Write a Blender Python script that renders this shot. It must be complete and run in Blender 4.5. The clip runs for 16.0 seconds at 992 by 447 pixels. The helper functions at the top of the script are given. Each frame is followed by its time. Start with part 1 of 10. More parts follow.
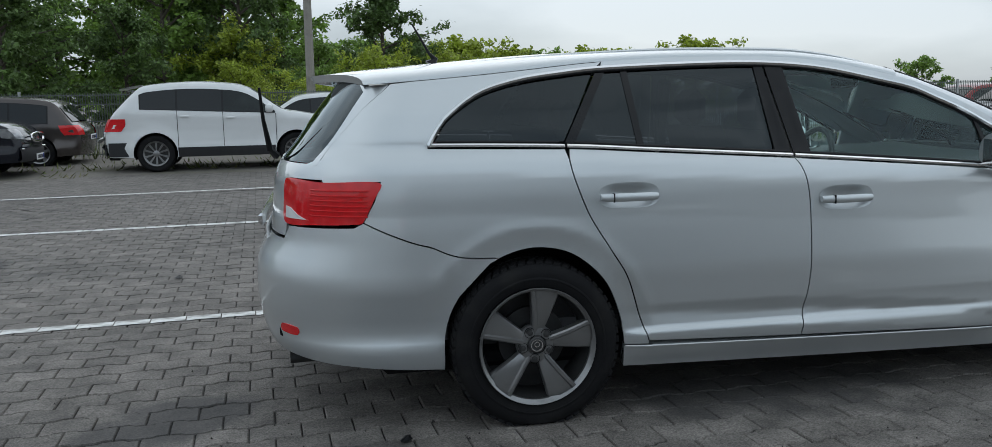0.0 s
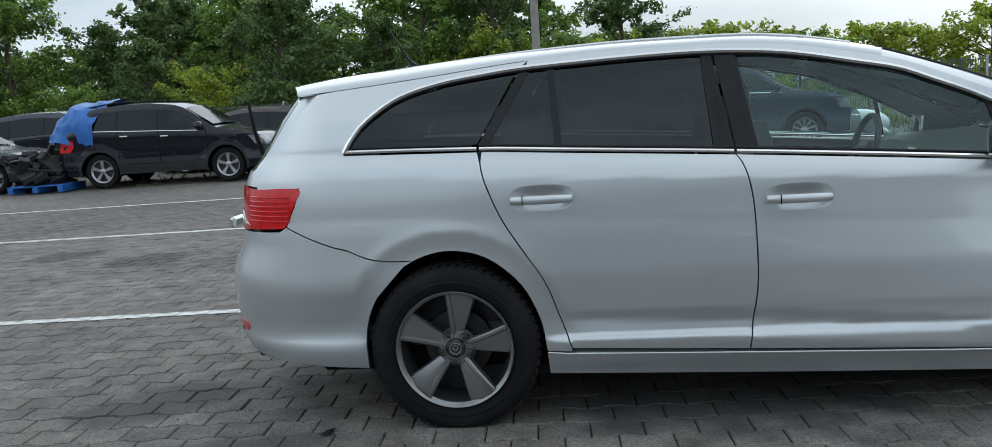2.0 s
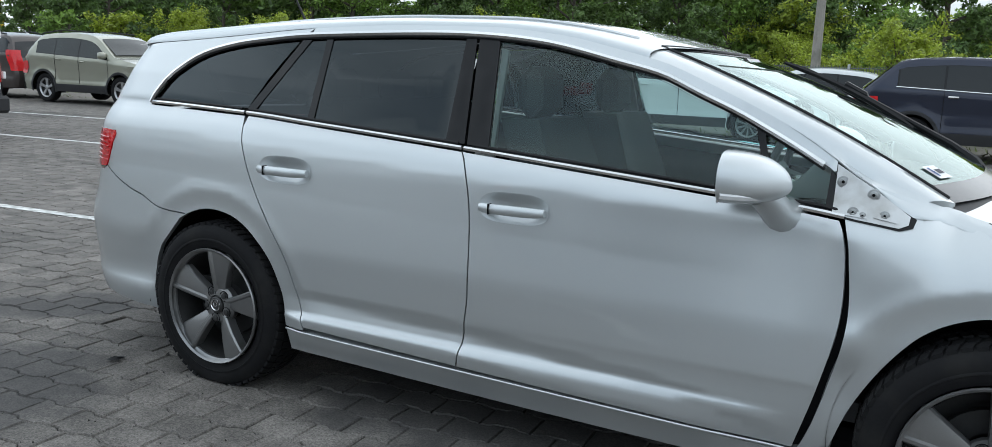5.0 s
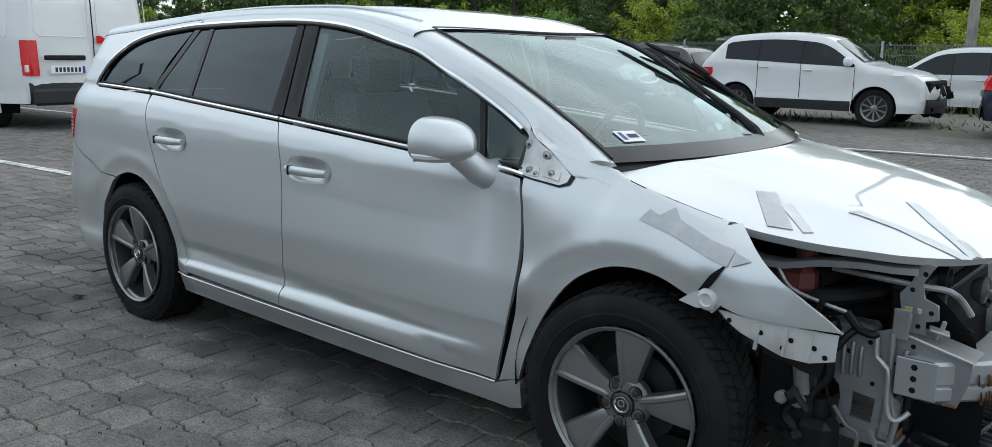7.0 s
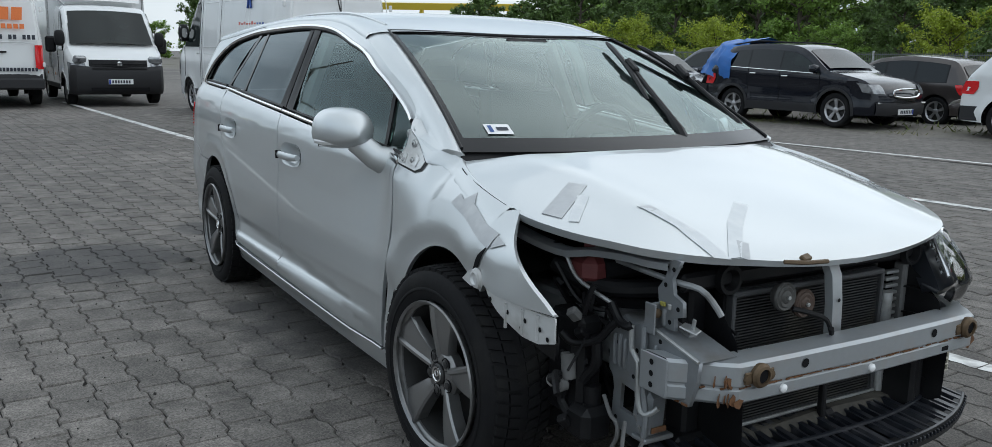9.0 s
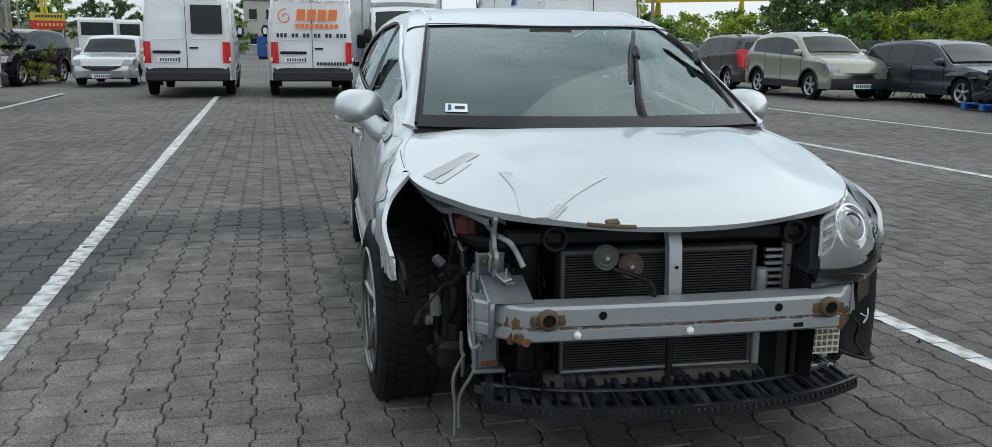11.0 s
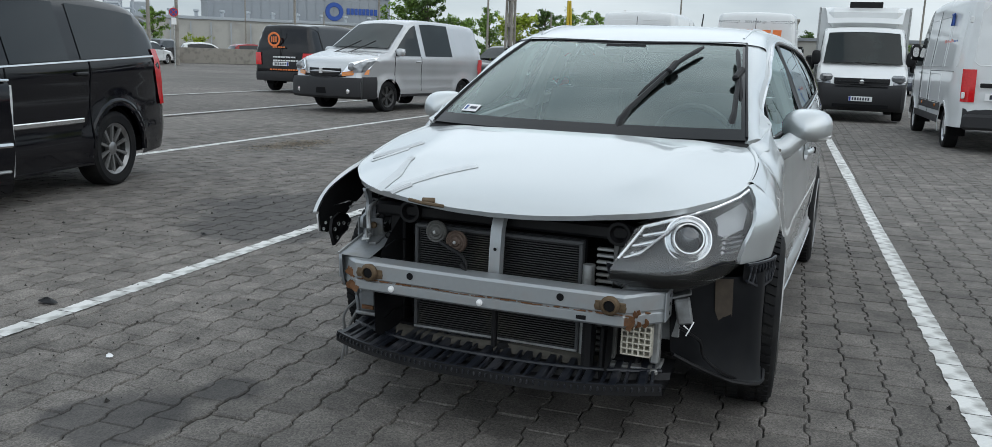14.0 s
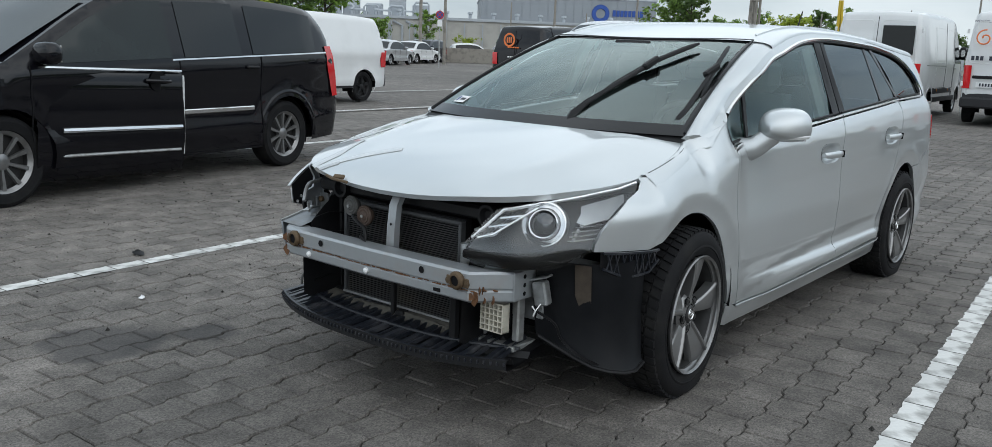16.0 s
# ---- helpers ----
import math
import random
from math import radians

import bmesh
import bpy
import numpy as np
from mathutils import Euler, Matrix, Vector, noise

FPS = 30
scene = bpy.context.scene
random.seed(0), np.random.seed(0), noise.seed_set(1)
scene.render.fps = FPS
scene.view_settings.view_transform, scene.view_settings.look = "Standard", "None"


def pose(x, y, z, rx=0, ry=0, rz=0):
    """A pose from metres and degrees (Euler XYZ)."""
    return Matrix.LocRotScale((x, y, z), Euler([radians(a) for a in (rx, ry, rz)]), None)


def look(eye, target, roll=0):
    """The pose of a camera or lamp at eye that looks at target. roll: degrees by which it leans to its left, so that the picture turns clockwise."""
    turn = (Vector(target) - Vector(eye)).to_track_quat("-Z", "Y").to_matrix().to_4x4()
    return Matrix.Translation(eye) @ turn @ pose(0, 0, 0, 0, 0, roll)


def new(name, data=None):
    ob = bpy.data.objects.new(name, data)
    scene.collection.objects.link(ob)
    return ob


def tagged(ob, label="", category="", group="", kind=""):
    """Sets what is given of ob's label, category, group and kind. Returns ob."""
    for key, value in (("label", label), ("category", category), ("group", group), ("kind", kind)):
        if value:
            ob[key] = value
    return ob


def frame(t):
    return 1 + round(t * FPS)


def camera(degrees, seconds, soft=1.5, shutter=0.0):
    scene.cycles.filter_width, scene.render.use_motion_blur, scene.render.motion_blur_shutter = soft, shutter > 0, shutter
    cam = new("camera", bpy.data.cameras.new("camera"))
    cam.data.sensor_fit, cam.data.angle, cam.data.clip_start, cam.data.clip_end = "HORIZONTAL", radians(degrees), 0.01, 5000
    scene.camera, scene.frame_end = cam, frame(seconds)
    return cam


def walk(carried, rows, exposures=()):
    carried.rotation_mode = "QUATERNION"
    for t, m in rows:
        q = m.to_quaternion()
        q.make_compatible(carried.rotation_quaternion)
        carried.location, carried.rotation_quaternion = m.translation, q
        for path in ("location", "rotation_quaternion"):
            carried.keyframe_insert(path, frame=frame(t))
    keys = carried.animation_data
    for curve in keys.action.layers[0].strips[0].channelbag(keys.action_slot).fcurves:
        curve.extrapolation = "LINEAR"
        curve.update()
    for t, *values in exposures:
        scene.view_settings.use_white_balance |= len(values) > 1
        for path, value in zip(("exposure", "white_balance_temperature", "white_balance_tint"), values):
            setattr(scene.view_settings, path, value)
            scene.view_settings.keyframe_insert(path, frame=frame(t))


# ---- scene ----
cam = camera(58.46, 16.0, 0.5)
PATH = [
    (0, (-2.133, -4.112, 1.264), (-1.756, -2.168, 0.986), -1.0),
    (0.5, (-1.817, -4.191, 1.254), (-1.615, -2.22, 0.979), -1.8),
    (1, (-1.455, -4.16, 1.26), (-1.385, -2.181, 0.979), -2.2),
    (1.5, (-1.081, -4.181, 1.257), (-1.14, -2.203, 0.972), -2.9),
    (2, (-0.744, -4.165, 1.257), (-0.992, -2.199, 0.984), -3.7),
    (2.5, (-0.397, -4.024, 1.264), (-0.817, -2.087, 0.997), -3.6),
    (3, (-0.024, -3.962, 1.251), (-0.564, -2.051, 1.011), -3.8),
    (5.5, (1.558, -3.223, 1.298), (0.546, -1.538, 0.931), 1.8),
    (6, (1.933, -3.173, 1.284), (0.831, -1.543, 0.926), -0.2),
    (6.5, (2.284, -3.11, 1.285), (1.088, -1.551, 0.91), -1.1),
    (7, (2.602, -2.914, 1.302), (1.339, -1.412, 0.914), 1.0),
    (7.5, (2.954, -2.771, 1.279), (1.556, -1.386, 0.923), 0.6),
    (8, (3.217, -2.579, 1.264), (1.704, -1.321, 0.904), 0.1),
    (8.5, (3.428, -2.312, 1.278), (1.838, -1.154, 0.912), 0.8),
    (11, (4.543, -1.001, 1.277), (2.615, -0.645, 0.883), 0.5),
    (11.5, (4.677, -0.663, 1.292), (2.742, -0.355, 0.891), 1.4),
    (12, (4.841, -0.286, 1.299), (2.875, -0.265, 0.933), 0.1),
    (12.5, (4.895, 0.046, 1.283), (2.937, -0.149, 0.926), -1.0),
    (13, (4.872, 0.405, 1.298), (2.927, 0.101, 0.94), 0.1),
    (13.5, (4.892, 0.794, 1.292), (3.012, 0.21, 0.938), 0.5),
    (14, (4.834, 1.1, 1.277), (3.012, 0.365, 0.904), 1.9),
    (14.5, (4.718, 1.423, 1.288), (2.938, 0.594, 0.908), 2.0),
    (15, (4.69, 1.79, 1.292), (3.021, 0.758, 0.905), 1.1),
    (15.5, (4.55, 2.065, 1.269), (2.984, 0.883, 0.885), 0.2),
    (16, (4.37, 2.348, 1.292), (2.85, 1.109, 0.902), 2.3),
]
walk(cam, [(t, look(eye, target, roll)) for t, eye, target, roll in PATH], [(0.0, 0.30, 6320, 10), (1.0, 0.50, 6320, 10), (2.0, 0.58, 6320, 10), (3.0, 0.47, 6320, 10), (5.5, 0.87, 6340, 10), (6.0, 0.54, 6340, 10), (6.5, 0.77, 6340, 10), (7.0, 0.64, 6350, 10), (7.5, 0.49, 6360, 10), (8.5, 0.48, 6360, 10), (11.0, 0.52, 6450, 10), (11.5, 0.54, 6450, 10), (12.0, 0.36, 6450, 10), (13.0, 0.36, 6450, 10), (14.5, 0.58, 6450, 10), (16.0, 0.58, 6450, 10)])

# ---------------------------------------------------------------- sky and sun
SUN_UP, SUN_TURN = radians(38), radians(15)
world = bpy.data.worlds.new("overcast_sky")
scene.world = world
world.use_nodes = True
wn, wl = world.node_tree.nodes, world.node_tree.links
wn.clear()
w_out, w_bg = wn.new("ShaderNodeOutputWorld"), wn.new("ShaderNodeBackground")
w_sky = wn.new("ShaderNodeTexSky")
w_sky.sky_type, w_sky.sun_disc, w_sky.sun_elevation, w_sky.sun_rotation = "NISHITA", False, SUN_UP, SUN_TURN
w_co, w_map = wn.new("ShaderNodeTexCoord"), wn.new("ShaderNodeMapping")
w_map.inputs["Scale"].default_value = (1.0, 1.0, 3.2)
w_n1, w_n2 = wn.new("ShaderNodeTexNoise"), wn.new("ShaderNodeTexNoise")
w_n1.inputs["Scale"].default_value, w_n1.inputs["Detail"].default_value = 2.1, 7
w_n2.inputs["Scale"].default_value, w_n2.inputs["Detail"].default_value = 0.9, 3
w_add = wn.new("ShaderNodeMath")
w_add.operation = "MULTIPLY_ADD"
w_add.inputs[1].default_value = 0.7
w_ramp = wn.new("ShaderNodeValToRGB")
w_ramp.color_ramp.elements[0].position, w_ramp.color_ramp.elements[0].color = 0.66, (0.33, 0.395, 0.45, 1)
w_ramp.color_ramp.elements[1].position, w_ramp.color_ramp.elements[1].color = 0.98, (0.67, 0.735, 0.775, 1)
w_mid = w_ramp.color_ramp.elements.new(0.82)
w_mid.color = (0.50, 0.568, 0.61, 1)
w_dim = wn.new("ShaderNodeMix")
w_dim.data_type, w_dim.blend_type = "RGBA", "MULTIPLY"
w_dim.inputs["Factor"].default_value = 1.0
w_dim.inputs[7].default_value = (0.09, 0.09, 0.09, 1)
w_mix = wn.new("ShaderNodeMix")
w_mix.data_type = "RGBA"
w_mix.inputs["Factor"].default_value = 0.88
wl.new(w_co.outputs["Generated"], w_map.inputs["Vector"])
wl.new(w_map.outputs["Vector"], w_n1.inputs["Vector"])
wl.new(w_map.outputs["Vector"], w_n2.inputs["Vector"])
wl.new(w_n2.outputs["Fac"], w_add.inputs[0])
wl.new(w_n1.outputs["Fac"], w_add.inputs[2])
wl.new(w_add.outputs[0], w_ramp.inputs["Fac"])
wl.new(w_sky.outputs["Color"], w_dim.inputs[6])
wl.new(w_dim.outputs[2], w_mix.inputs[6])
wl.new(w_ramp.outputs["Color"], w_mix.inputs[7])
wl.new(w_mix.outputs[2], w_bg.inputs["Color"])
w_sep, w_up = wn.new("ShaderNodeSeparateXYZ"), wn.new("ShaderNodeValToRGB")
w_up.color_ramp.interpolation = "EASE"
w_up.color_ramp.elements[0].position, w_up.color_ramp.elements[0].color = 0.06, (0.53, 0.53, 0.53, 1)
w_up.color_ramp.elements[1].position, w_up.color_ramp.elements[1].color = 1.0, (0.62, 0.62, 0.62, 1)
w_high = w_up.color_ramp.elements.new(0.42)
w_high.color = (0.84, 0.84, 0.84, 1)
w_gain = wn.new("ShaderNodeMath")
w_gain.operation = "MULTIPLY"
w_gain.inputs[1].default_value = 1.68
wl.new(w_co.outputs["Generated"], w_sep.inputs["Vector"])
wl.new(w_sep.outputs["Z"], w_up.inputs["Fac"])
wl.new(w_up.outputs["Color"], w_gain.inputs[0])
wl.new(w_gain.outputs[0], w_bg.inputs["Strength"])
wl.new(w_bg.outputs["Background"], w_out.inputs["Surface"])

sun_data = bpy.data.lights.new("sun", "SUN")
sun_data.energy, sun_data.angle, sun_data.color = 0.6, radians(115), (1.0, 0.96, 0.9)
sun = new("sun", sun_data)
sun.matrix_world = pose(0, 0, 30, 90 - math.degrees(SUN_UP), 0, 180 - math.degrees(SUN_TURN))

# ---------------------------------------------------------------- materials
def mat(name, base, rough=0.5, metal=0.0, coat=0.0, vary=0.12, fine=60.0, coarse=3.0, bump=0.0, tint=None, spec=0.5, random=0.0, leaf=0.0, dirt=0.0):
    """A surface with grain at a fine and a coarse scale; tint: the colour of its stains and other patches; random:
    variation from piece to piece.
    """
    m = bpy.data.materials.new(name)
    m.use_nodes = True
    n, l = m.node_tree.nodes, m.node_tree.links
    b = n["Principled BSDF"]
    b.inputs["Roughness"].default_value, b.inputs["Metallic"].default_value = rough, metal
    b.inputs["Coat Weight"].default_value, b.inputs["Coat Roughness"].default_value = coat, 0.04
    b.inputs["Specular IOR Level"].default_value = spec
    co = n.new("ShaderNodeTexCoord")
    n1, n2 = n.new("ShaderNodeTexNoise"), n.new("ShaderNodeTexNoise")
    n1.inputs["Scale"].default_value, n1.inputs["Detail"].default_value = fine, 4
    n2.inputs["Scale"].default_value, n2.inputs["Detail"].default_value = coarse, 5
    l.new(co.outputs["Object"], n1.inputs["Vector"])
    l.new(co.outputs["Object"], n2.inputs["Vector"])
    mix = n.new("ShaderNodeMix")
    mix.data_type = "RGBA"
    lo = tuple(c * (1 - vary) for c in base)
    hi = tuple(min(1, c * (1 + vary)) for c in base)
    mix.inputs[6].default_value, mix.inputs[7].default_value = (*lo, 1), (*hi, 1)
    l.new(n1.outputs["Fac"], mix.inputs["Factor"])
    last = mix.outputs[2]
    if tint:
        r = n.new("ShaderNodeValToRGB")
        r.color_ramp.elements[0].position, r.color_ramp.elements[1].position = 0.50 - dirt, 0.72 - dirt
        m2 = n.new("ShaderNodeMix")
        m2.data_type = "RGBA"
        m2.inputs[7].default_value = (*tint, 1)
        l.new(n2.outputs["Fac"], r.inputs["Fac"])
        l.new(r.outputs["Color"], m2.inputs["Factor"])
        l.new(last, m2.inputs[6])
        last = m2.outputs[2]
    if random:
        info, hs, mr = n.new("ShaderNodeObjectInfo"), n.new("ShaderNodeHueSaturation"), n.new("ShaderNodeMapRange")
        geo, addr = n.new("ShaderNodeNewGeometry"), n.new("ShaderNodeMath")
        addr.operation = "ADD"
        l.new(info.outputs["Random"], addr.inputs[0])
        l.new(geo.outputs["Random Per Island"], addr.inputs[1])
        fr = n.new("ShaderNodeMath")
        fr.operation = "FRACT"
        l.new(addr.outputs[0], fr.inputs[0])
        mr.inputs["To Min"].default_value, mr.inputs["To Max"].default_value = 1 - random, 1 + random
        l.new(fr.outputs[0], mr.inputs["Value"])
        l.new(mr.outputs["Result"], hs.inputs["Value"])
        l.new(last, hs.inputs["Color"])
        last = hs.outputs["Color"]
    l.new(last, b.inputs["Base Color"])
    rr = n.new("ShaderNodeMapRange")
    rr.inputs["To Min"].default_value, rr.inputs["To Max"].default_value = max(0.02, rough - 0.06), min(1, rough + 0.08)
    l.new(n2.outputs["Fac"], rr.inputs["Value"])
    l.new(rr.outputs["Result"], b.inputs["Roughness"])
    if bump:
        bp = n.new("ShaderNodeBump")
        bp.inputs["Strength"].default_value, bp.inputs["Distance"].default_value = 1.0, bump
        l.new(n1.outputs["Fac"], bp.inputs["Height"])
        l.new(bp.outputs["Normal"], b.inputs["Normal"])
    if leaf:
        tr, mx = n.new("ShaderNodeBsdfTranslucent"), n.new("ShaderNodeMixShader")
        mx.inputs["Fac"].default_value = leaf
        l.new(last, tr.inputs["Color"])
        l.new(b.outputs["BSDF"], mx.inputs[1])
        l.new(tr.outputs["BSDF"], mx.inputs[2])
        l.new(mx.outputs["Shader"], n["Material Output"].inputs["Surface"])
    return m


def glass(name, tint, gloss=1.0, rough=0.01, ior=1.7, shade=(1, 1, 1)):
    """Thin tinted pane: clear through, with a mirror that grows towards grazing."""
    m = bpy.data.materials.new(name)
    m.use_nodes = True
    n, l = m.node_tree.nodes, m.node_tree.links
    n.clear()
    o, mx, t, g, f = (n.new(k) for k in ("ShaderNodeOutputMaterial", "ShaderNodeMixShader", "ShaderNodeBsdfTransparent", "ShaderNodeBsdfGlossy", "ShaderNodeFresnel"))
    t.inputs["Color"].default_value = (*tint, 1)
    g.inputs["Roughness"].default_value = rough
    g.inputs["Color"].default_value = tuple(gloss * c for c in shade) + (1,)
    f.inputs["IOR"].default_value = ior
    l.new(f.outputs["Fac"], mx.inputs["Fac"])
    l.new(t.outputs[0], mx.inputs[1])
    l.new(g.outputs[0], mx.inputs[2])
    l.new(mx.outputs[0], o.inputs["Surface"])
    return m


def lamp_glass(name, tint):
    """Moulded lens of a lamp, coloured through."""
    m = mat(name, tint, 0.08, coat=1.0, vary=0.1, fine=30)
    return m


PAINT = mat("silver_metallic_paint", (0.585, 0.612, 0.622), 0.44, metal=0.74, coat=1.0, vary=0.05, fine=900, coarse=2.0)
PAINT.node_tree.nodes["Principled BSDF"].inputs["Coat IOR"].default_value = 1.55
PAINT_IN = mat("silver_inner_paint", (0.62, 0.63, 0.63), 0.45, metal=0.3, vary=0.06, tint=(0.42, 0.41, 0.39), coarse=9)
CHROME = mat("bright_trim", (0.78, 0.78, 0.78), 0.12, metal=1.0, vary=0.02)
BLACK = mat("black_plastic", (0.007, 0.007, 0.008), 0.45, vary=0.25, fine=200, tint=(0.016, 0.016, 0.017), coarse=6, bump=0.0004, spec=0.25)
GLOSS_BLACK = mat("black_gloss_trim", (0.008, 0.008, 0.009), 0.15, coat=0.1, vary=0.2, spec=0.25)
# Near-black: shade of holes, gaps and cavities put into the colour.
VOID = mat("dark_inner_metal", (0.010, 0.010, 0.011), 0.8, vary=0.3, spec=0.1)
RUBBER = mat("tyre_rubber", (0.009, 0.009, 0.010), 0.75, vary=0.25, fine=120, tint=(0.020, 0.0195, 0.0185), coarse=7, bump=0.0006, spec=0.2)
GUNMETAL = mat("gunmetal_alloy", (0.25, 0.25, 0.25), 0.30, metal=0.7, coat=0.3, vary=0.06, fine=300, tint=(0.13, 0.128, 0.125), coarse=10)
RIM_DARK = mat("dark_rim_barrel", (0.06, 0.06, 0.06), 0.5, metal=0.6, vary=0.2)
DIRTY = mat("dirty_pressed_steel", (0.27, 0.28, 0.285), 0.5, metal=0.4, vary=0.2, fine=45, tint=(0.07, 0.065, 0.06), coarse=9, dirt=0.04)
STEEL = mat("galvanised_steel", (0.36, 0.38, 0.395), 0.42, metal=0.55, vary=0.06, tint=(0.36, 0.36, 0.36), coarse=14)
RUST = mat("rust", (0.15, 0.068, 0.028), 0.85, vary=0.35, fine=90, tint=(0.09, 0.045, 0.025), coarse=40, bump=0.0008)
ALU = mat("dull_aluminium", (0.42, 0.43, 0.43), 0.45, metal=0.7, vary=0.12, tint=(0.25, 0.24, 0.22), coarse=16)
GLASS_CLEAR = glass("green_tinted_glass", (0.74, 0.88, 0.86), ior=1.55, shade=(0.84, 1.0, 1.0))
GLASS_WIND = glass("windscreen_glass", (0.74, 0.87, 0.84), ior=2.3, shade=(0.88, 1.0, 0.97))
GLASS_DARK = glass("privacy_glass", (0.05, 0.056, 0.062), 0.95, ior=1.55, shade=(0.86, 0.96, 1.0))
GLASS_LAMP = glass("clear_lamp_glass", (0.93, 0.95, 0.96), ior=1.6)
RED_LENS = mat("red_lamp_lens", (0.62, 0.012, 0.016), 0.1, coat=0.35, vary=0.25, fine=30, spec=0.4)
CLEAR_LENS = lamp_glass("pale_lamp_lens", (0.75, 0.75, 0.75))
AMBER = lamp_glass("amber_lamp_lens", (0.65, 0.20, 0.02))
LAMP = mat("lamp_reflector", (0.90, 0.91, 0.92), 0.16, metal=0.75, coat=0.6, vary=0.15, fine=25)
CLOTH = mat("grey_seat_cloth", (0.085, 0.085, 0.088), 0.9, vary=0.2, fine=300, bump=0.001)
TRIM_GREY = mat("grey_cabin_plastic", (0.17, 0.17, 0.172), 0.6, vary=0.12, fine=150)
LINING = mat("pale_headlining", (0.45, 0.44, 0.42), 0.9, vary=0.06)
WHITE = mat("white_sticker", (0.80, 0.80, 0.80), 0.5, vary=0.04)
INK = mat("dark_print", (0.03, 0.035, 0.05), 0.6)
TAPE = mat("grey_cloth_tape", (0.42, 0.43, 0.44), 0.35, metal=0.15, vary=0.08, tint=(0.52, 0.53, 0.53), coarse=12, bump=0.0006)
CREAM = mat("cream_plastic", (0.55, 0.52, 0.44), 0.5, vary=0.1, tint=(0.32, 0.29, 0.24), coarse=12)
PINK = mat("red_reservoir_plastic", (0.13, 0.03, 0.03), 0.5, vary=0.2)
BRASS = mat("dull_brown_metal", (0.115, 0.078, 0.045), 0.6, metal=0.45, vary=0.35, fine=90)


# ---------------------------------------------------------------- mesh helpers
class Shape:
    """Vertices and faces of one mesh under construction."""

    def __init__(self):
        self.v, self.f, self.n = [], [], {}

    def add(self, verts, faces):
        k = len(self.v)
        self.v += [tuple(map(float, p)) for p in verts]
        self.f += [tuple(i + k for i in f) for f in faces]
        return k

    def grid(self, pts, closed=False, flip=False):
        """Rows of points, joined to their neighbours."""
        pts = np.asarray(pts, float)
        a, b = pts.shape[:2]
        faces = []
        for i in range(a - 1):
            for j in range(b if closed else b - 1):
                q = (i * b + j, i * b + (j + 1) % b, (i + 1) * b + (j + 1) % b, (i + 1) * b + j)
                faces.append(q[::-1] if flip else q)
        self.add(pts.reshape(-1, 3), faces)
        return self

    def box(self, c, s, m=None, bevel=0.0):
        """A box with its edges cut back, about c with sizes s, turned by m."""
        hx, hy, hz = (d / 2 for d in s)
        bv = min(bevel, hx * 0.9, hy * 0.9, hz * 0.9)
        pts, faces = [], []
        if bv <= 0:
            pts = [(x, y, z) for x in (-hx, hx) for y in (-hy, hy) for z in (-hz, hz)]
            faces = [(0, 1, 3, 2), (4, 6, 7, 5), (0, 4, 5, 1), (2, 3, 7, 6), (0, 2, 6, 4), (1, 5, 7, 3)]
        else:
            idx = {}
            for sx in (-1, 1):
                for sy in (-1, 1):
                    for sz in (-1, 1):
                        for ax in range(3):
                            p = [sx * (hx - bv), sy * (hy - bv), sz * (hz - bv)]
                            p[ax] = (sx * hx, sy * hy, sz * hz)[ax]
                            idx[sx, sy, sz, ax] = len(pts)
                            pts.append(tuple(p))
            for ax in range(3):
                o = [a for a in range(3) if a != ax]
                for s1 in (-1, 1):
                    ring = []
                    for sa, sb in ((-1, -1), (1, -1), (1, 1), (-1, 1)):
                        k = [0, 0, 0]
                        k[ax], k[o[0]], k[o[1]] = s1, sa, sb
                        ring.append(idx[(*k, ax)])
                    flip = (s1 > 0) == (ax == 1)
                    faces.append(tuple(ring[::-1] if flip else ring))
            for ax in range(3):
                o = [a for a in range(3) if a != ax]
                for sa in (-1, 1):
                    for sb in (-1, 1):
                        k0, k1 = [0, 0, 0], [0, 0, 0]
                        k0[ax], k1[ax] = -1, 1
                        for k in (k0, k1):
                            k[o[0]], k[o[1]] = sa, sb
                        q = (idx[(*k0, o[0])], idx[(*k1, o[0])], idx[(*k1, o[1])], idx[(*k0, o[1])])
                        faces.append(q)
            for sx in (-1, 1):
                for sy in (-1, 1):
                    for sz in (-1, 1):
                        faces.append(tuple(idx[sx, sy, sz, a] for a in range(3)))
        mm = Matrix.Translation(c) @ (m if m is not None else Matrix())
        self.add([mm @ Vector(p) for p in pts], faces)
        return self

    def tube(self, path, r, n=8, caps=True):
        """A round bar along a path; r may be a list."""
        path = [Vector(p) for p in path]
        rs = [float(k) for k in r] if hasattr(r, "__len__") else [float(r)] * len(path)
        rows, side = [], None
        for i, p in enumerate(path):
            d = (path[min(i + 1, len(path) - 1)] - path[max(i - 1, 0)]).normalized()
            if side is None:
                side = d.orthogonal().normalized()
            side = (side - d * side.dot(d)).normalized()
            up = d.cross(side)
            rows.append([p + rs[i] * (math.cos(2 * math.pi * k / n) * side + math.sin(2 * math.pi * k / n) * up) for k in range(n)])
        k0 = len(self.v)
        self.grid(rows, closed=True, flip=True)
        if caps:
            self.f.append(tuple(k0 + i for i in range(n)))
            self.f.append(tuple(k0 + (len(rows) - 1) * n + i for i in reversed(range(n))))
        return self

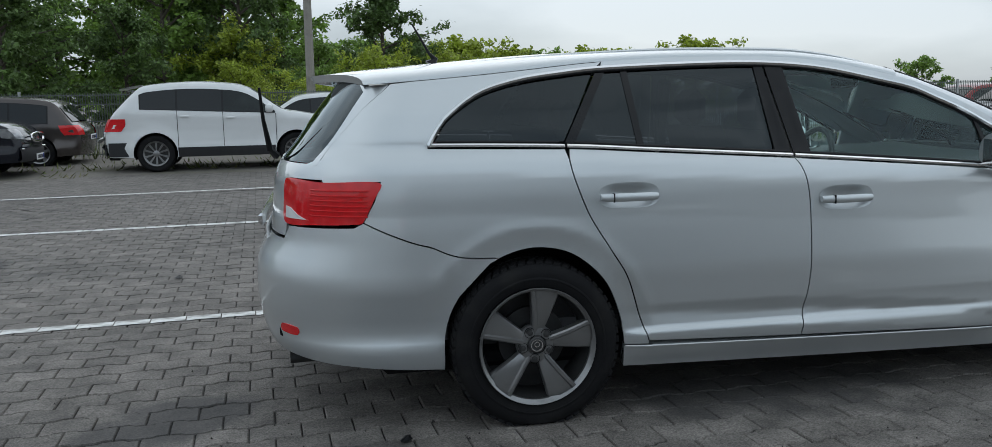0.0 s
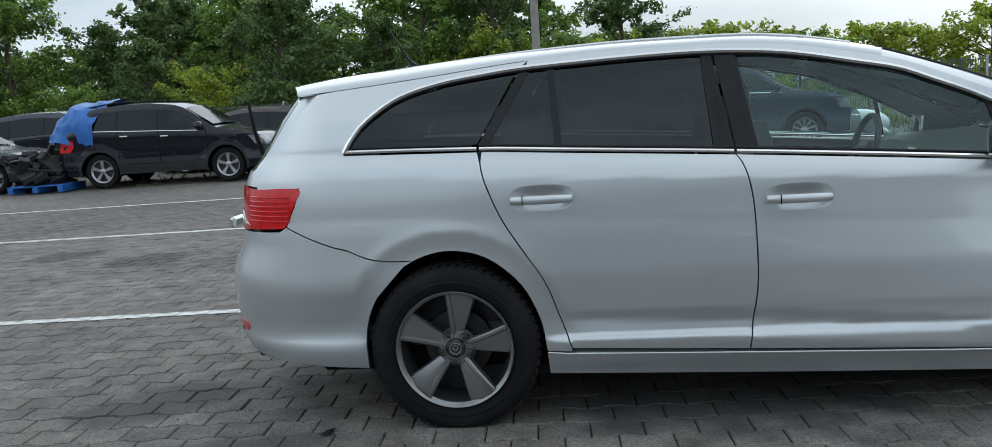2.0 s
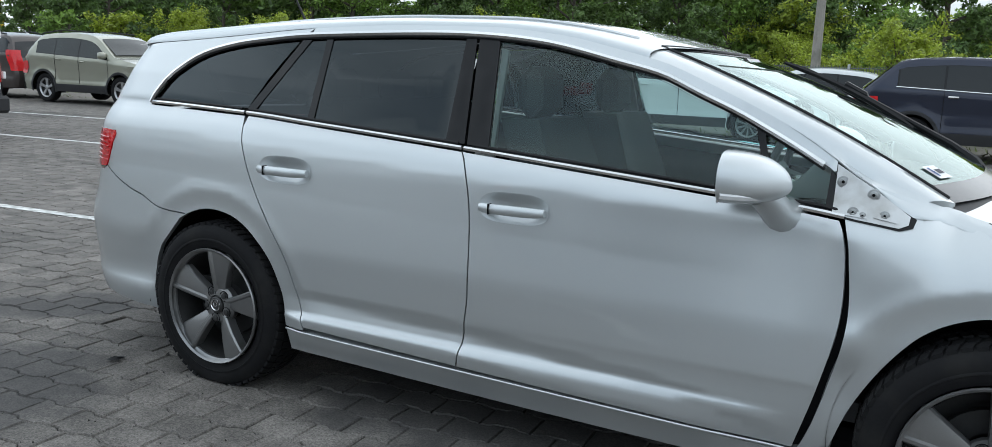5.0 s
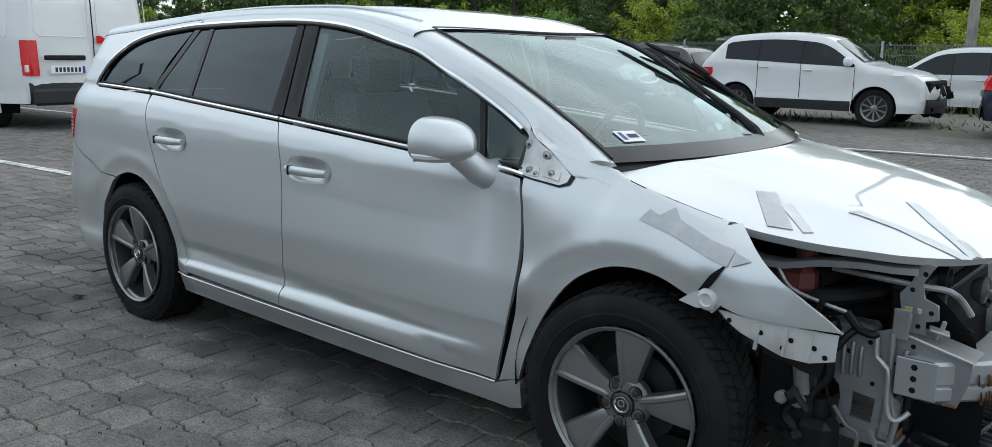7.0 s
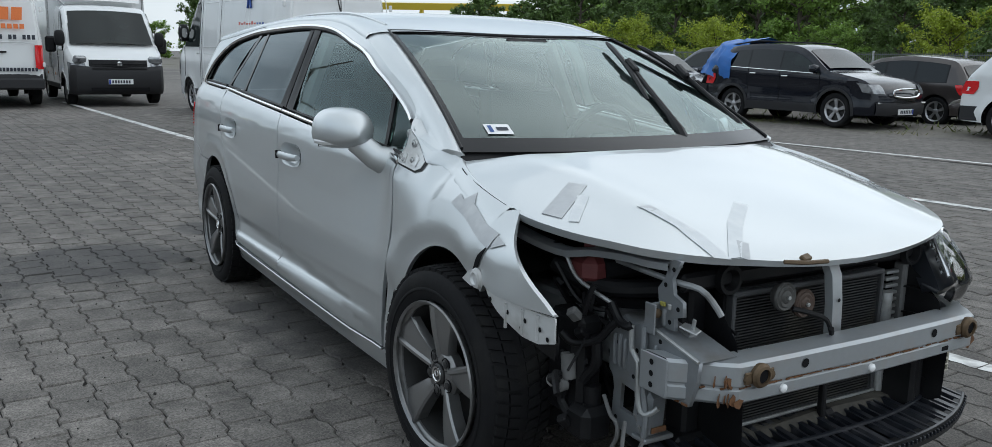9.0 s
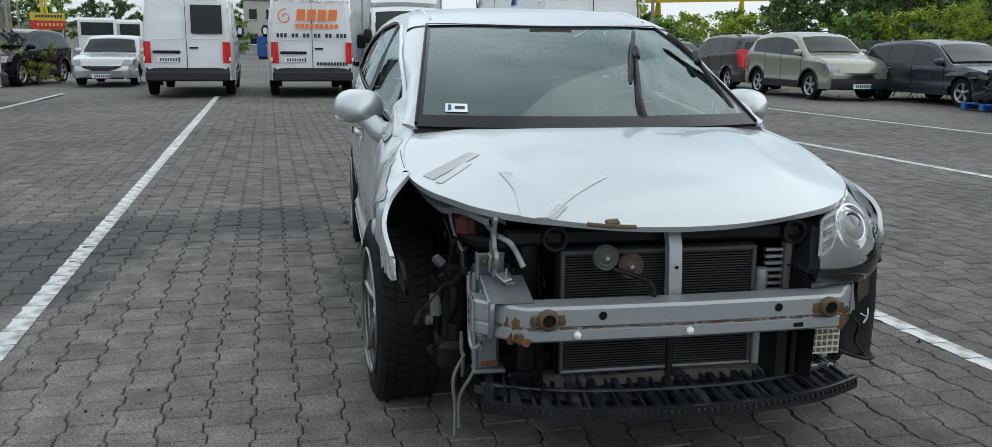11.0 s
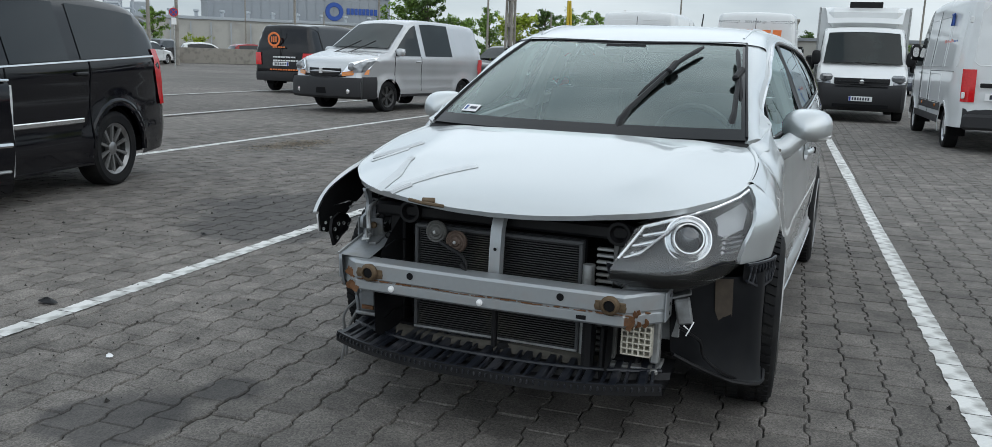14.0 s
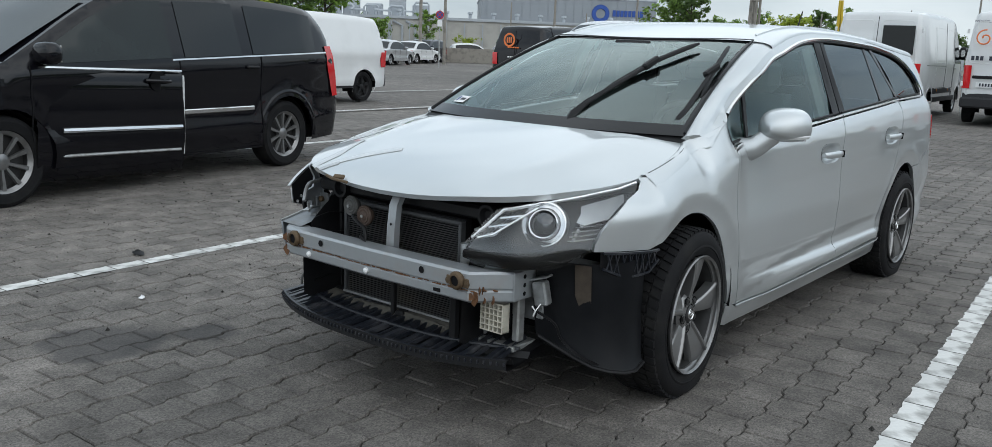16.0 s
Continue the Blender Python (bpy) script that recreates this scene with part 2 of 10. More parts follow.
    def lathe(self, prof, c, axis="y", n=32, m=None):
        """A profile of (radius, along) turned about an axis through c."""
        rows = []
        for r, a in prof:
            row = []
            for k in range(n):
                q = 2 * math.pi * k / n
                p = {"y": (r * math.cos(q), a, r * math.sin(q)), "x": (a, r * math.cos(q), r * math.sin(q)), "z": (r * math.cos(q), r * math.sin(q), a)}[axis]
                row.append((m @ Vector(p) if m is not None else Vector(p)) + Vector(c))
            rows.append(row)
        self.grid(rows, closed=True)
        return self

    def slab(self, outline, m, depth):
        """A flat plate: an outline in (x, y) raised by depth along z, placed by m."""
        n = len(outline)
        k = self.add([m @ Vector((x, y, 0)) for x, y in outline] + [m @ Vector((x, y, depth)) for x, y in outline], [])
        self.f.append(tuple(k + i for i in reversed(range(n))))
        self.f.append(tuple(k + n + i for i in range(n)))
        for i in range(n):
            j = (i + 1) % n
            self.f.append((k + i, k + j, k + n + j, k + n + i))
        return self

    def mesh(self, name, material, smooth=35):
        me = bpy.data.meshes.new(name)
        me.from_pydata(self.v, [], self.f)
        if material is not None:
            me.materials.append(material)
        bm = bmesh.new()
        bm.from_mesh(me)
        if not self.n:
            bmesh.ops.recalc_face_normals(bm, faces=bm.faces)
        if smooth:
            lim = radians(smooth)
            for f in bm.faces:
                f.smooth = True
            for e in bm.edges:
                if len(e.link_faces) == 2 and e.calc_face_angle(0) > lim:
                    e.smooth = False
        bm.to_mesh(me)
        bm.free()
        if self.n:
            me.normals_split_custom_set_from_vertices([self.n.get(i, (0, 0, 0)) for i in range(len(self.v))])
        return me


def part(name, shape, material, parent, label="", smooth=35):
    """Links a shape as one mesh object under a thing or a part."""
    ob = new(name, shape.mesh(name, material, smooth) if isinstance(shape, Shape) else shape)
    ob.parent = parent
    return tagged(ob, label) if label else ob


def thing(name, label, category, group="", m=None, kind=""):
    ob = new(name)
    ob.empty_display_size = 0.1
    if m is not None:
        ob.matrix_basis = m
    return tagged(ob, label, category, group, kind)


def solo(name, shape, material, label, category, group="", kind="", smooth=35):
    return tagged(new(name, shape.mesh(name, material, smooth)), label, category, group, kind)


def ease(x, xs, ys):
    """Smooth monotone curve through points."""
    xs, ys, x = np.asarray(xs, float), np.asarray(ys, float), np.asarray(x, float)
    h = np.diff(xs)
    d = np.diff(ys) / h
    m = np.zeros(len(xs))
    m[0], m[-1] = d[0], d[-1]
    for i in range(1, len(xs) - 1):
        m[i] = 0 if d[i - 1] * d[i] <= 0 else 2 * d[i - 1] * d[i] / (d[i - 1] + d[i])
    xc = np.clip(x, xs[0], xs[-1])
    i = np.clip(np.searchsorted(xs, xc) - 1, 0, len(h) - 1)
    t = (xc - xs[i]) / h[i]
    return (2 * t**3 - 3 * t**2 + 1) * ys[i] + (t**3 - 2 * t**2 + t) * h[i] * m[i] + (3 * t**2 - 2 * t**3) * ys[i + 1] + (t**3 - t**2) * h[i] * m[i + 1]


def curve(pts, step=0.02, closed=False):
    """Points joined by a smooth curve (Catmull-Rom), evenly set."""
    P = [np.asarray(p, float) for p in pts]
    if closed:
        P = [P[-1], *P, P[0], P[1]]
    else:
        P = [2 * P[0] - P[1], *P, 2 * P[-1] - P[-2]]
    out = []
    for i in range(1, len(P) - 2):
        a, b, c, d = P[i - 1 : i + 3]
        n = max(1, int(np.ceil(np.linalg.norm(c - b) / step)))
        ta, tb = (c - a) / 2, (d - b) / 2
        lim = np.linalg.norm(c - b) * 1.2
        ta = ta * min(1, lim / max(np.linalg.norm(ta), 1e-9))
        tb = tb * min(1, lim / max(np.linalg.norm(tb), 1e-9))
        for k in range(n):
            t = k / n
            out.append((2 * t**3 - 3 * t**2 + 1) * b + (t**3 - 2 * t**2 + t) * ta + (3 * t**2 - 2 * t**3) * c + (t**3 - t**2) * tb)
    if not closed:
        out.append(P[-2])
    return [tuple(float(c) for c in p) for p in out]


def line(pts, step=0.02):
    """Points joined by straight lines, evenly set (open)."""
    out = []
    for a, b in zip(pts, pts[1:]):
        a, b = np.asarray(a, float), np.asarray(b, float)
        n = max(1, int(np.ceil(np.linalg.norm(b - a) / step)))
        out += [tuple(a + (b - a) * k / n) for k in range(n)]
    return [*out, tuple(map(float, pts[-1]))]


def inside(pts, poly):
    """Which of the points lie in the polygon."""
    pts, poly = np.asarray(pts, float), np.asarray(poly, float)
    x, y, ok = pts[:, 0], pts[:, 1], np.zeros(len(pts), bool)
    for (x0, y0), (x1, y1) in zip(poly, np.roll(poly, -1, 0)):
        cross = (y0 > y) != (y1 > y)
        with np.errstate(divide="ignore", invalid="ignore"):
            ok ^= cross & (x < (x1 - x0) * (y - y0) / (y1 - y0 if y1 != y0 else 1e-12) + x0)
    return ok


def inset(poly, g):
    """The outline drawn in by g."""
    P = np.asarray(poly, float)
    area = np.sum(P[:, 0] * np.roll(P[:, 1], -1) - np.roll(P[:, 0], -1) * P[:, 1])
    e = np.roll(P, -1, 0) - P
    nrm = np.stack([-e[:, 1], e[:, 0]], -1) / np.maximum(np.linalg.norm(e, axis=1), 1e-9)[:, None]
    if area < 0:
        nrm = -nrm
    v = nrm + np.roll(nrm, 1, 0)
    v /= np.maximum(np.sum(v * v, 1) / 2, 0.6)[:, None]
    return [tuple(p) for p in P + g * v]


def dedupe(poly, eps=1e-4):
    out = []
    for p in poly:
        if not out or math.dist(p, out[-1]) > eps:
            out.append(p)
    return out[:-1] if math.dist(out[0], out[-1]) <= eps else out


def panel(outline, surf, step=0.045, gap=0.0025, depth=0.014, holes=(), lift=0.0, shape=None):
    """A sheet on the surface surf(u, v), cut to an outline in (u, v), with its edges folded in by depth; lift: proud of the surface."""
    from mathutils.geometry import delaunay_2d_cdt

    out = dedupe(outline)
    if gap:
        out = inset(out, gap)
    rings = [out, *[dedupe(h) for h in holes]]
    P = np.asarray(out)
    lo, hi = P.min(0), P.max(0)
    gx, gy = np.meshgrid(np.arange(lo[0] + step / 2, hi[0], step), np.arange(lo[1] + step / 2, hi[1], step))
    gx[::2] += step / 3
    G = np.stack([gx.ravel(), gy.ravel()], -1)
    if len(G):
        ok = inside(G, P)
        for h in rings[1:]:
            ok &= ~inside(G, h)
        edge = np.concatenate([np.asarray(line([*r, r[0]], step / 2)) for r in rings])
        for i in np.nonzero(ok)[0]:
            if np.min(np.sum((edge - G[i]) ** 2, 1)) < (0.4 * step) ** 2:
                ok[i] = False
        G = G[ok]
    verts, edges, k = [], [], 0
    for r in rings:
        verts += [Vector(p) for p in r]
        edges += [(k + i, k + (i + 1) % len(r)) for i in range(len(r))]
        k += len(r)
    verts += [Vector(p) for p in G]
    V, _, F, *_ = delaunay_2d_cdt(verts, edges, [], 0, 1e-7)
    V = np.array([tuple(p) for p in V])
    F = np.array([f for f in F if len(f) == 3])
    mid = V[F].mean(1)
    ok = inside(mid, P)
    for h in rings[1:]:
        ok &= ~inside(mid, h)
    F = F[ok]
    u, v = V[:, 0], V[:, 1]
    e = 0.004
    A = np.asarray(surf(u, v), float)
    du, dv = np.asarray(surf(u + e, v)) - np.asarray(surf(u - e, v)), np.asarray(surf(u, v + e)) - np.asarray(surf(u, v - e))
    N = np.cross(du, dv)
    N /= np.maximum(np.linalg.norm(N, axis=1), 1e-12)[:, None]
    fa = np.cross(A[F[:, 1]] - A[F[:, 0]], A[F[:, 2]] - A[F[:, 0]])
    if np.sum(fa * N[F[:, 0]]) < 0:
        N = -N
    out_sign = 1.0
    centre = np.array([0.0, 0.0, 0.55])
    if np.sum(N * (A - centre)) < 0:
        N, F = -N, F[:, ::-1]
    A = A + lift * N
    s = shape or Shape()
    k = s.add(A, [tuple(f) for f in F])
    for i, nn in enumerate(N):
        s.n[k + i] = tuple(nn)
    if depth:
        seen = {}
        for a, b, c in F:
            for p, q in ((a, b), (b, c), (c, a)):
                seen[p, q] = True
        rim = [(p, q) for p, q in seen if (q, p) not in seen]
        ids = sorted({i for e2 in rim for i in e2})
        top = {i: n for n, i in enumerate(ids)}
        m = len(ids)
        s.add([*A[ids], *(A[ids] - depth * N[ids])], [(top[q], top[p], m + top[p], m + top[q]) for p, q in rim])
    return s


def mirrored(surf):
    """The same surface on the car's other side."""
    def other(u, v):
        p = np.array(surf(u, v), float)
        p[..., 1] *= -1
        return p
    return other


# ---------------------------------------------------------------- the silver estate car: surfaces
TRIM = [(-1.745, 1.095), (-1.715, 1.145), (-1.665, 1.205), (-1.54, 1.29), (-1.38, 1.338), (-1.20, 1.364), (-1.03, 1.38), (-0.59, 1.396), (-0.30, 1.395), (-0.04, 1.372), (0.22, 1.318), (0.36, 1.285), (0.48, 1.235), (0.60, 1.185), (0.69, 1.14), (0.78, 1.093), (0.84, 1.06), (0.885, 1.035), (0.898, 1.00), (0.902, 0.94)]


def belt(x):
    return ease(x, (-2.4, -1.74, -1.2, -0.9, -0.27, 0.13, 0.56, 0.9, 1.3), (1.105, 1.098, 1.083, 1.064, 1.022, 0.992, 0.957, 0.927, 0.90))


def rail(x):
    """Height of the roof's edge over the side."""
    return ease(x, (-2.2, -1.9, -1.6, -1.38, -1.03, -0.59, -0.3, -0.04, 0.22, 0.36, 0.48, 0.69, 0.87, 0.955, 1.05, 1.2), (1.315, 1.33, 1.352, 1.372, 1.405, 1.423, 1.422, 1.402, 1.352, 1.318, 1.272, 1.180, 1.085, 1.034, 0.992, 0.962))


HOLLOW_X, HOLLOW_Z = (-0.95, -0.3, 0.2, 0.55, 0.75, 0.86), (0.455, 0.440, 0.407, 0.378, 0.335, 0.29)  # upper edge of the hollow along the doors' foot
SHOULDER_X, SHOULDER = (0.9, 2.0), (0.0, 0.0)  # how far the wing's top leans in, set below from the bonnet's edge


def side_y(x, z):
    """Half the car's width at a place of its side."""
    x, z = np.broadcast_arrays(np.asarray(x, float), np.asarray(z, float))
    zb = belt(x)
    low = ease(z, (0.10, 0.2, 0.28, 0.36, 0.42, 0.50, 0.62, 0.76, 0.88, 1.0, 1.1), (0.80, 0.838, 0.856, 0.865, 0.868, 0.879, 0.896, 0.900, 0.893, 0.872, 0.84))
    ledge = ease(x, (-1.02, -0.9, 0.55, 0.85), (0, 1, 1, 0))
    low = low + ledge * 0.022 * ease(z, (0.20, 0.285, 0.332, 0.358, 0.40), (0, 0.9, 1.0, 0.1, 0))
    low = low + ease(x, (-1.75, -1.62), (1, 0)) * 0.007 * ease(z, (0.2, 0.28, 0.335, 0.362), (0, 1, 1, 0))
    low = np.where(z > zb - 0.06, low - 0.9 * np.maximum(z - zb + 0.06, 0) ** 1.5, low)
    g = 0.838 - 0.47 * (z - zb) - 0.16 * np.maximum(z - 1.22, 0)
    w = 1 / (1 + np.exp(-np.clip((z - zb) / ease(x, (0.9, 1.02), (0.008, 0.05)), -40, 40)))
    y = low * (1 - w) + g * w
    f = ease(x, (-2.4, -1.75, -1.3, -0.6, 0.6, 1.1, 1.5, 1.65, 1.8, 1.925, 2.1), (0.955, 0.988, 1.0, 1.0, 0.995, 0.985, 0.978, 0.966, 0.936, 0.885, 0.78))
    sh = ease(x, SHOULDER_X, SHOULDER) * np.maximum(z - 0.72, 0) ** 2
    y = y * f - sh
    # the body draws in above the waist, most at the foot of the windscreen
    y = y - ease(x, (-1.9, -1.0, -0.05, 0.5, 0.8, 0.95, 1.1, 1.35, 1.6), (0.028, 0.022, 0.042, 0.066, 0.085, 0.06, 0.045, 0.038, 0)) * ease(z, (0.45, 0.85, 1.05, 1.32), (0.15, 1.0, 0.85, 0.0))
    # crease under the windows
    zc = 0.918 - 0.048 * x
    y = y + 0.009 * ease(x, (-2.2, -1.7, 0.25, 0.75), (0.6, 1, 1, 0)) * np.maximum(0, 1 - np.where(z > zc, (z - zc) / 0.085, (zc - z) / 0.16))
    # hollow over the sill, sharp along its upper edge
    u = ease(x, HOLLOW_X, HOLLOW_Z) - z
    y = y - 0.012 * ease(x, (-0.97, -0.80, 0.45, 0.86), (0, 1, 1, 0)) * np.clip(u / 0.045, 0, 1) * ease(u, (0.045, 0.11), (1, 0))
    # swellings round the wheel arches
    for cx in (-1.35, 1.35):
        r = np.hypot(x - cx, z - 0.31)
        y = y + (0.003 * np.exp(-(((r - 0.468) / 0.03) ** 2)) - 0.006 * ease(r, (0.405, 0.468), (1, 0))) * (z > 0.1) * ease(z, (0.30, 0.42), (0.25, 1.0))
    return y


def rear_x(z):
    return ease(z, (0.15, 0.25, 0.35, 0.5, 0.60, 0.66, 0.72, 0.80, 0.95, 1.02, 1.10, 1.25, 1.38, 1.5), (2.27, 2.37, 2.42, 2.44, 2.435, 2.41, 2.375, 2.36, 2.345, 2.315, 2.25, 2.14, 2.03, 1.95))


def shell(u, z):
    """The right side: u runs along it and, behind -1.75, round the rear corner to the middle at -2.8."""
    u, z = np.broadcast_arrays(np.asarray(u, float), np.asarray(z, float))
    a = np.clip((-1.75 - u) / 1.05, 0, 1) * np.pi / 2
    back = rear_x(z) - 1.75
    q = 2 / 2.7
    x = np.where(u >= -1.75, u, -1.75 - back * np.sin(a) ** q)
    y = np.where(u >= -1.75, side_y(np.maximum(u, -1.75), z), side_y(-1.75, z) * np.cos(a) ** q)
    return np.stack([x, -y, z], -1)


def roof_top(x):
    return ease(x, (-2.25, -1.95, -1.6, -1.2, -0.6, -0.2, 0.05, 0.22, 0.42), (1.368, 1.398, 1.428, 1.456, 1.474, 1.470, 1.446, 1.414, 1.366))


def roof_z(x, y):
    """Height of the roof at a place."""
    ye = side_y(x, rail(x))
    c = np.clip(np.abs(y) / ye, 0, 1) ** 1.25
    return rail(x) + (roof_top(x) - rail(x)) * np.sqrt(np.maximum(1 - c * c, 0)) ** 0.75


def header_x(y):
    return 0.42 - 0.115 * (y / 0.56) ** 2


def pane(s, t):
    """The windscreen: s from the right (-1) to the left (1), t from the bottom to the top."""
    s, t = np.broadcast_arrays(np.asarray(s, float), np.asarray(t, float))
    w = 0.705 + (0.565 - 0.705) * t - 0.01 * t * (1 - t)
    xt = header_x(0.565 * s)
    zt = roof_z(xt, 0.565 * s) - 0.006
    xb = 1.335 - 0.145 * np.abs(s) ** 2.2
    x = xb + (xt - xb) * t + 0.03 * t * (1 - t)
    z = 0.972 + (zt - 0.972) * t + 0.10 * t * (1 - t)
    return np.stack([x, s * w, z], -1)


def bonnet_z(x, y):
    zc = ease(x, (1.0, 1.3, 1.5, 1.7, 1.9, 2.05, 2.12, 2.17, 2.2), (1.01, 0.985, 0.957, 0.922, 0.876, 0.831, 0.803, 0.768, 0.745))
    k = ease(x, (1.1, 1.4, 1.7, 1.95, 2.15), (0.045, 0.06, 0.075, 0.075, 0.06))
    ridge = 0.010 * ease(x, (1.2, 1.5, 1.8, 2.0), (0.3, 1, 1, 0)) * np.exp(-(((np.abs(y) - 0.47 - 0.12 * (1.7 - x)) / 0.08) ** 2))
    return zc - k * np.abs(y / 0.74) ** 2.6 + ridge


def bonnet(x, y):
    x, y = np.broadcast_arrays(np.asarray(x, float), np.asarray(y, float))
    return np.stack([x, y, bonnet_z(x, y)], -1)


ARCH_R = curve([(-1.705, 0.24), (-1.70, 0.39), (-1.655, 0.51), (-1.565, 0.62), (-1.45, 0.683), (-1.33, 0.70), (-1.20, 0.665), (-1.08, 0.56), (-1.015, 0.42), (-0.995, 0.30)])
ARCH_F = curve([(0.965, 0.285), (1.005, 0.40), (1.075, 0.53), (1.16, 0.635), (1.255, 0.69), (1.35, 0.708), (1.45, 0.70), (1.545, 0.668), (1.615, 0.635)])
SEAM_C = curve([(-1.215, 1.083), (-1.205, 1.0), (-1.185, 0.93), (-1.135, 0.81), (-1.055, 0.68), (-0.985, 0.565), (-0.935, 0.42), (-0.895, 0.305)])
SEAM_B = curve([(-0.262, 1.022), (-0.225, 0.93), (-0.205, 0.80), (-0.20, 0.55), (-0.215, 0.42), (-0.235, 0.283)])
SEAM_A = curve([(0.925, 0.925), (0.95, 0.82), (0.955, 0.64), (0.915, 0.44), (0.862, 0.25)])
top_belt = lambda a, b: [(x, float(belt(x)) - 0.012) for x in np.linspace(a, b, max(3, int(abs(b - a) / 0.03)))]
trim_c = curve(TRIM)
rail_c = lambda a, b: [(x, float(rail(x))) for x in np.linspace(a, b, max(3, int(abs(b - a) / 0.03)))]
REAR_DOOR = [*reversed(top_belt(-1.205, -0.262)), *SEAM_C[3:], *line([(-0.895, 0.305), (-0.235, 0.283)])[1:], *SEAM_B[::-1][1:-2]]
FRONT_DOOR = [*reversed(top_belt(-0.262, 0.922)), *SEAM_B[2:], *line([(-0.235, 0.283), (0.862, 0.25)])[1:], *SEAM_A[::-1][1:-2]]
BUMPER_SEAM = curve([(-1.50, 0.668), (-1.60, 0.672), (-1.69, 0.692), (-1.82, 0.757), (-1.95, 0.818)])
QUARTER = [*SEAM_C[3:], *line([(-0.895, 0.305), (-0.895, 0.292), (-0.995, 0.292)]), *reversed([p for p in ARCH_R if p[0] > -1.53 or p[1] > 0.66 and p[0] > -1.5]), *BUMPER_SEAM, *line([(-1.95, 0.818), (-1.905, 0.90), (-1.885, 0.967), (-2.15, 0.962), (-2.22, 1.02), (-2.20, 1.10), (-2.07, 1.24), (-1.93, 1.326)])[1:], *rail_c(-1.93, -1.02), *[p for p in trim_c[::-1] if p[0] < -1.03], *line([(-1.745, 1.086), (-1.22, 1.071)])]
SIDE_FRAME = [*rail_c(-1.022, 0.965), (0.905, 1.045), *[p for p in trim_c[::-1] if -1.035 < p[0] < 0.886 and p[1] > 1.034]]
SILL = [*line([(-0.995, 0.286), (-0.89, 0.286), (-0.88, 0.292), (-0.235, 0.271), (0.85, 0.238), (0.93, 0.272), (0.965, 0.272), (0.955, 0.17), (0.90, 0.155), (0.0, 0.172), (-0.99, 0.195)])]
BUMPER = [*BUMPER_SEAM, *line([(-1.95, 0.818), (-1.99, 0.80), (-2.38, 0.79), (-2.42, 0.735), (-2.8, 0.735)])[1:], *line([(-2.8, 0.735), (-2.8, 0.29), (-2.3, 0.275), (-1.98, 0.26), (-1.705, 0.235)])[1:], *ARCH_R[1:17], (-1.53, 0.645), (-1.50, 0.662)]


def fender_y_bend(surf):
    """The wing pushed outwards at its torn front."""
    def bent(u, z):
        p = np.array(surf(u, z), float)
        out = np.clip((np.asarray(u) - 1.50) / 0.42, 0, 1.2)
        p[..., 1] -= 0.050 * out**2
        p[..., 1] += 0.010 * np.exp(-(((np.asarray(u) - 1.76) / 0.09) ** 2)) * np.clip((np.asarray(z) - 0.66) / 0.06, 0, 1)
        p[..., 1] += 0.012 * np.exp(-(((np.asarray(u) - 1.60) / 0.05) ** 2 + ((np.asarray(z) - 0.70) / 0.05) ** 2))
        d = np.exp(-(((np.asarray(u) - 0.99) / 0.045) ** 2 + ((np.asarray(z) - 0.585) / 0.06) ** 2))
        p[..., 1] -= 0.010 * d
        p[..., 1] += 0.008 * np.exp(-(((np.asarray(u) - 0.975) / 0.035) ** 2 + ((np.asarray(z) - 0.47) / 0.05) ** 2))
        return p
    return bent


HOOD_SIDE = [(1.21, 0.71), (1.26, 0.736), (1.34, 0.759), (1.45, 0.770), (1.58, 0.768), (1.70, 0.751), (1.82, 0.71), (1.92, 0.65), (2.0, 0.59), (2.07, 0.51), (2.115, 0.42), (2.148, 0.30), (2.168, 0.15), (2.174, 0.0)]


def lean():
    """Wing tops that meet the bonnet's edge and the foot of the pillar."""
    xs = [0.96, 1.0, 1.06, 1.13] + [p[0] for p in HOOD_SIDE[:6]]
    goal = [(1.034, 0.757), (1.012, 0.754), (0.995, 0.748), (0.975, 0.738)] + [(float(bonnet_z(x, y)), y + 0.005) for x, y in HOOD_SIDE[:6]]
    got = [(float(side_y(x, z)) - y) / (z - 0.72) ** 2 for x, (z, y) in zip(xs, goal)]
    return (0.88, *xs, 1.85, 2.1), (0.0, *got, got[-1], got[-1])


SHOULDER_X, SHOULDER = lean()


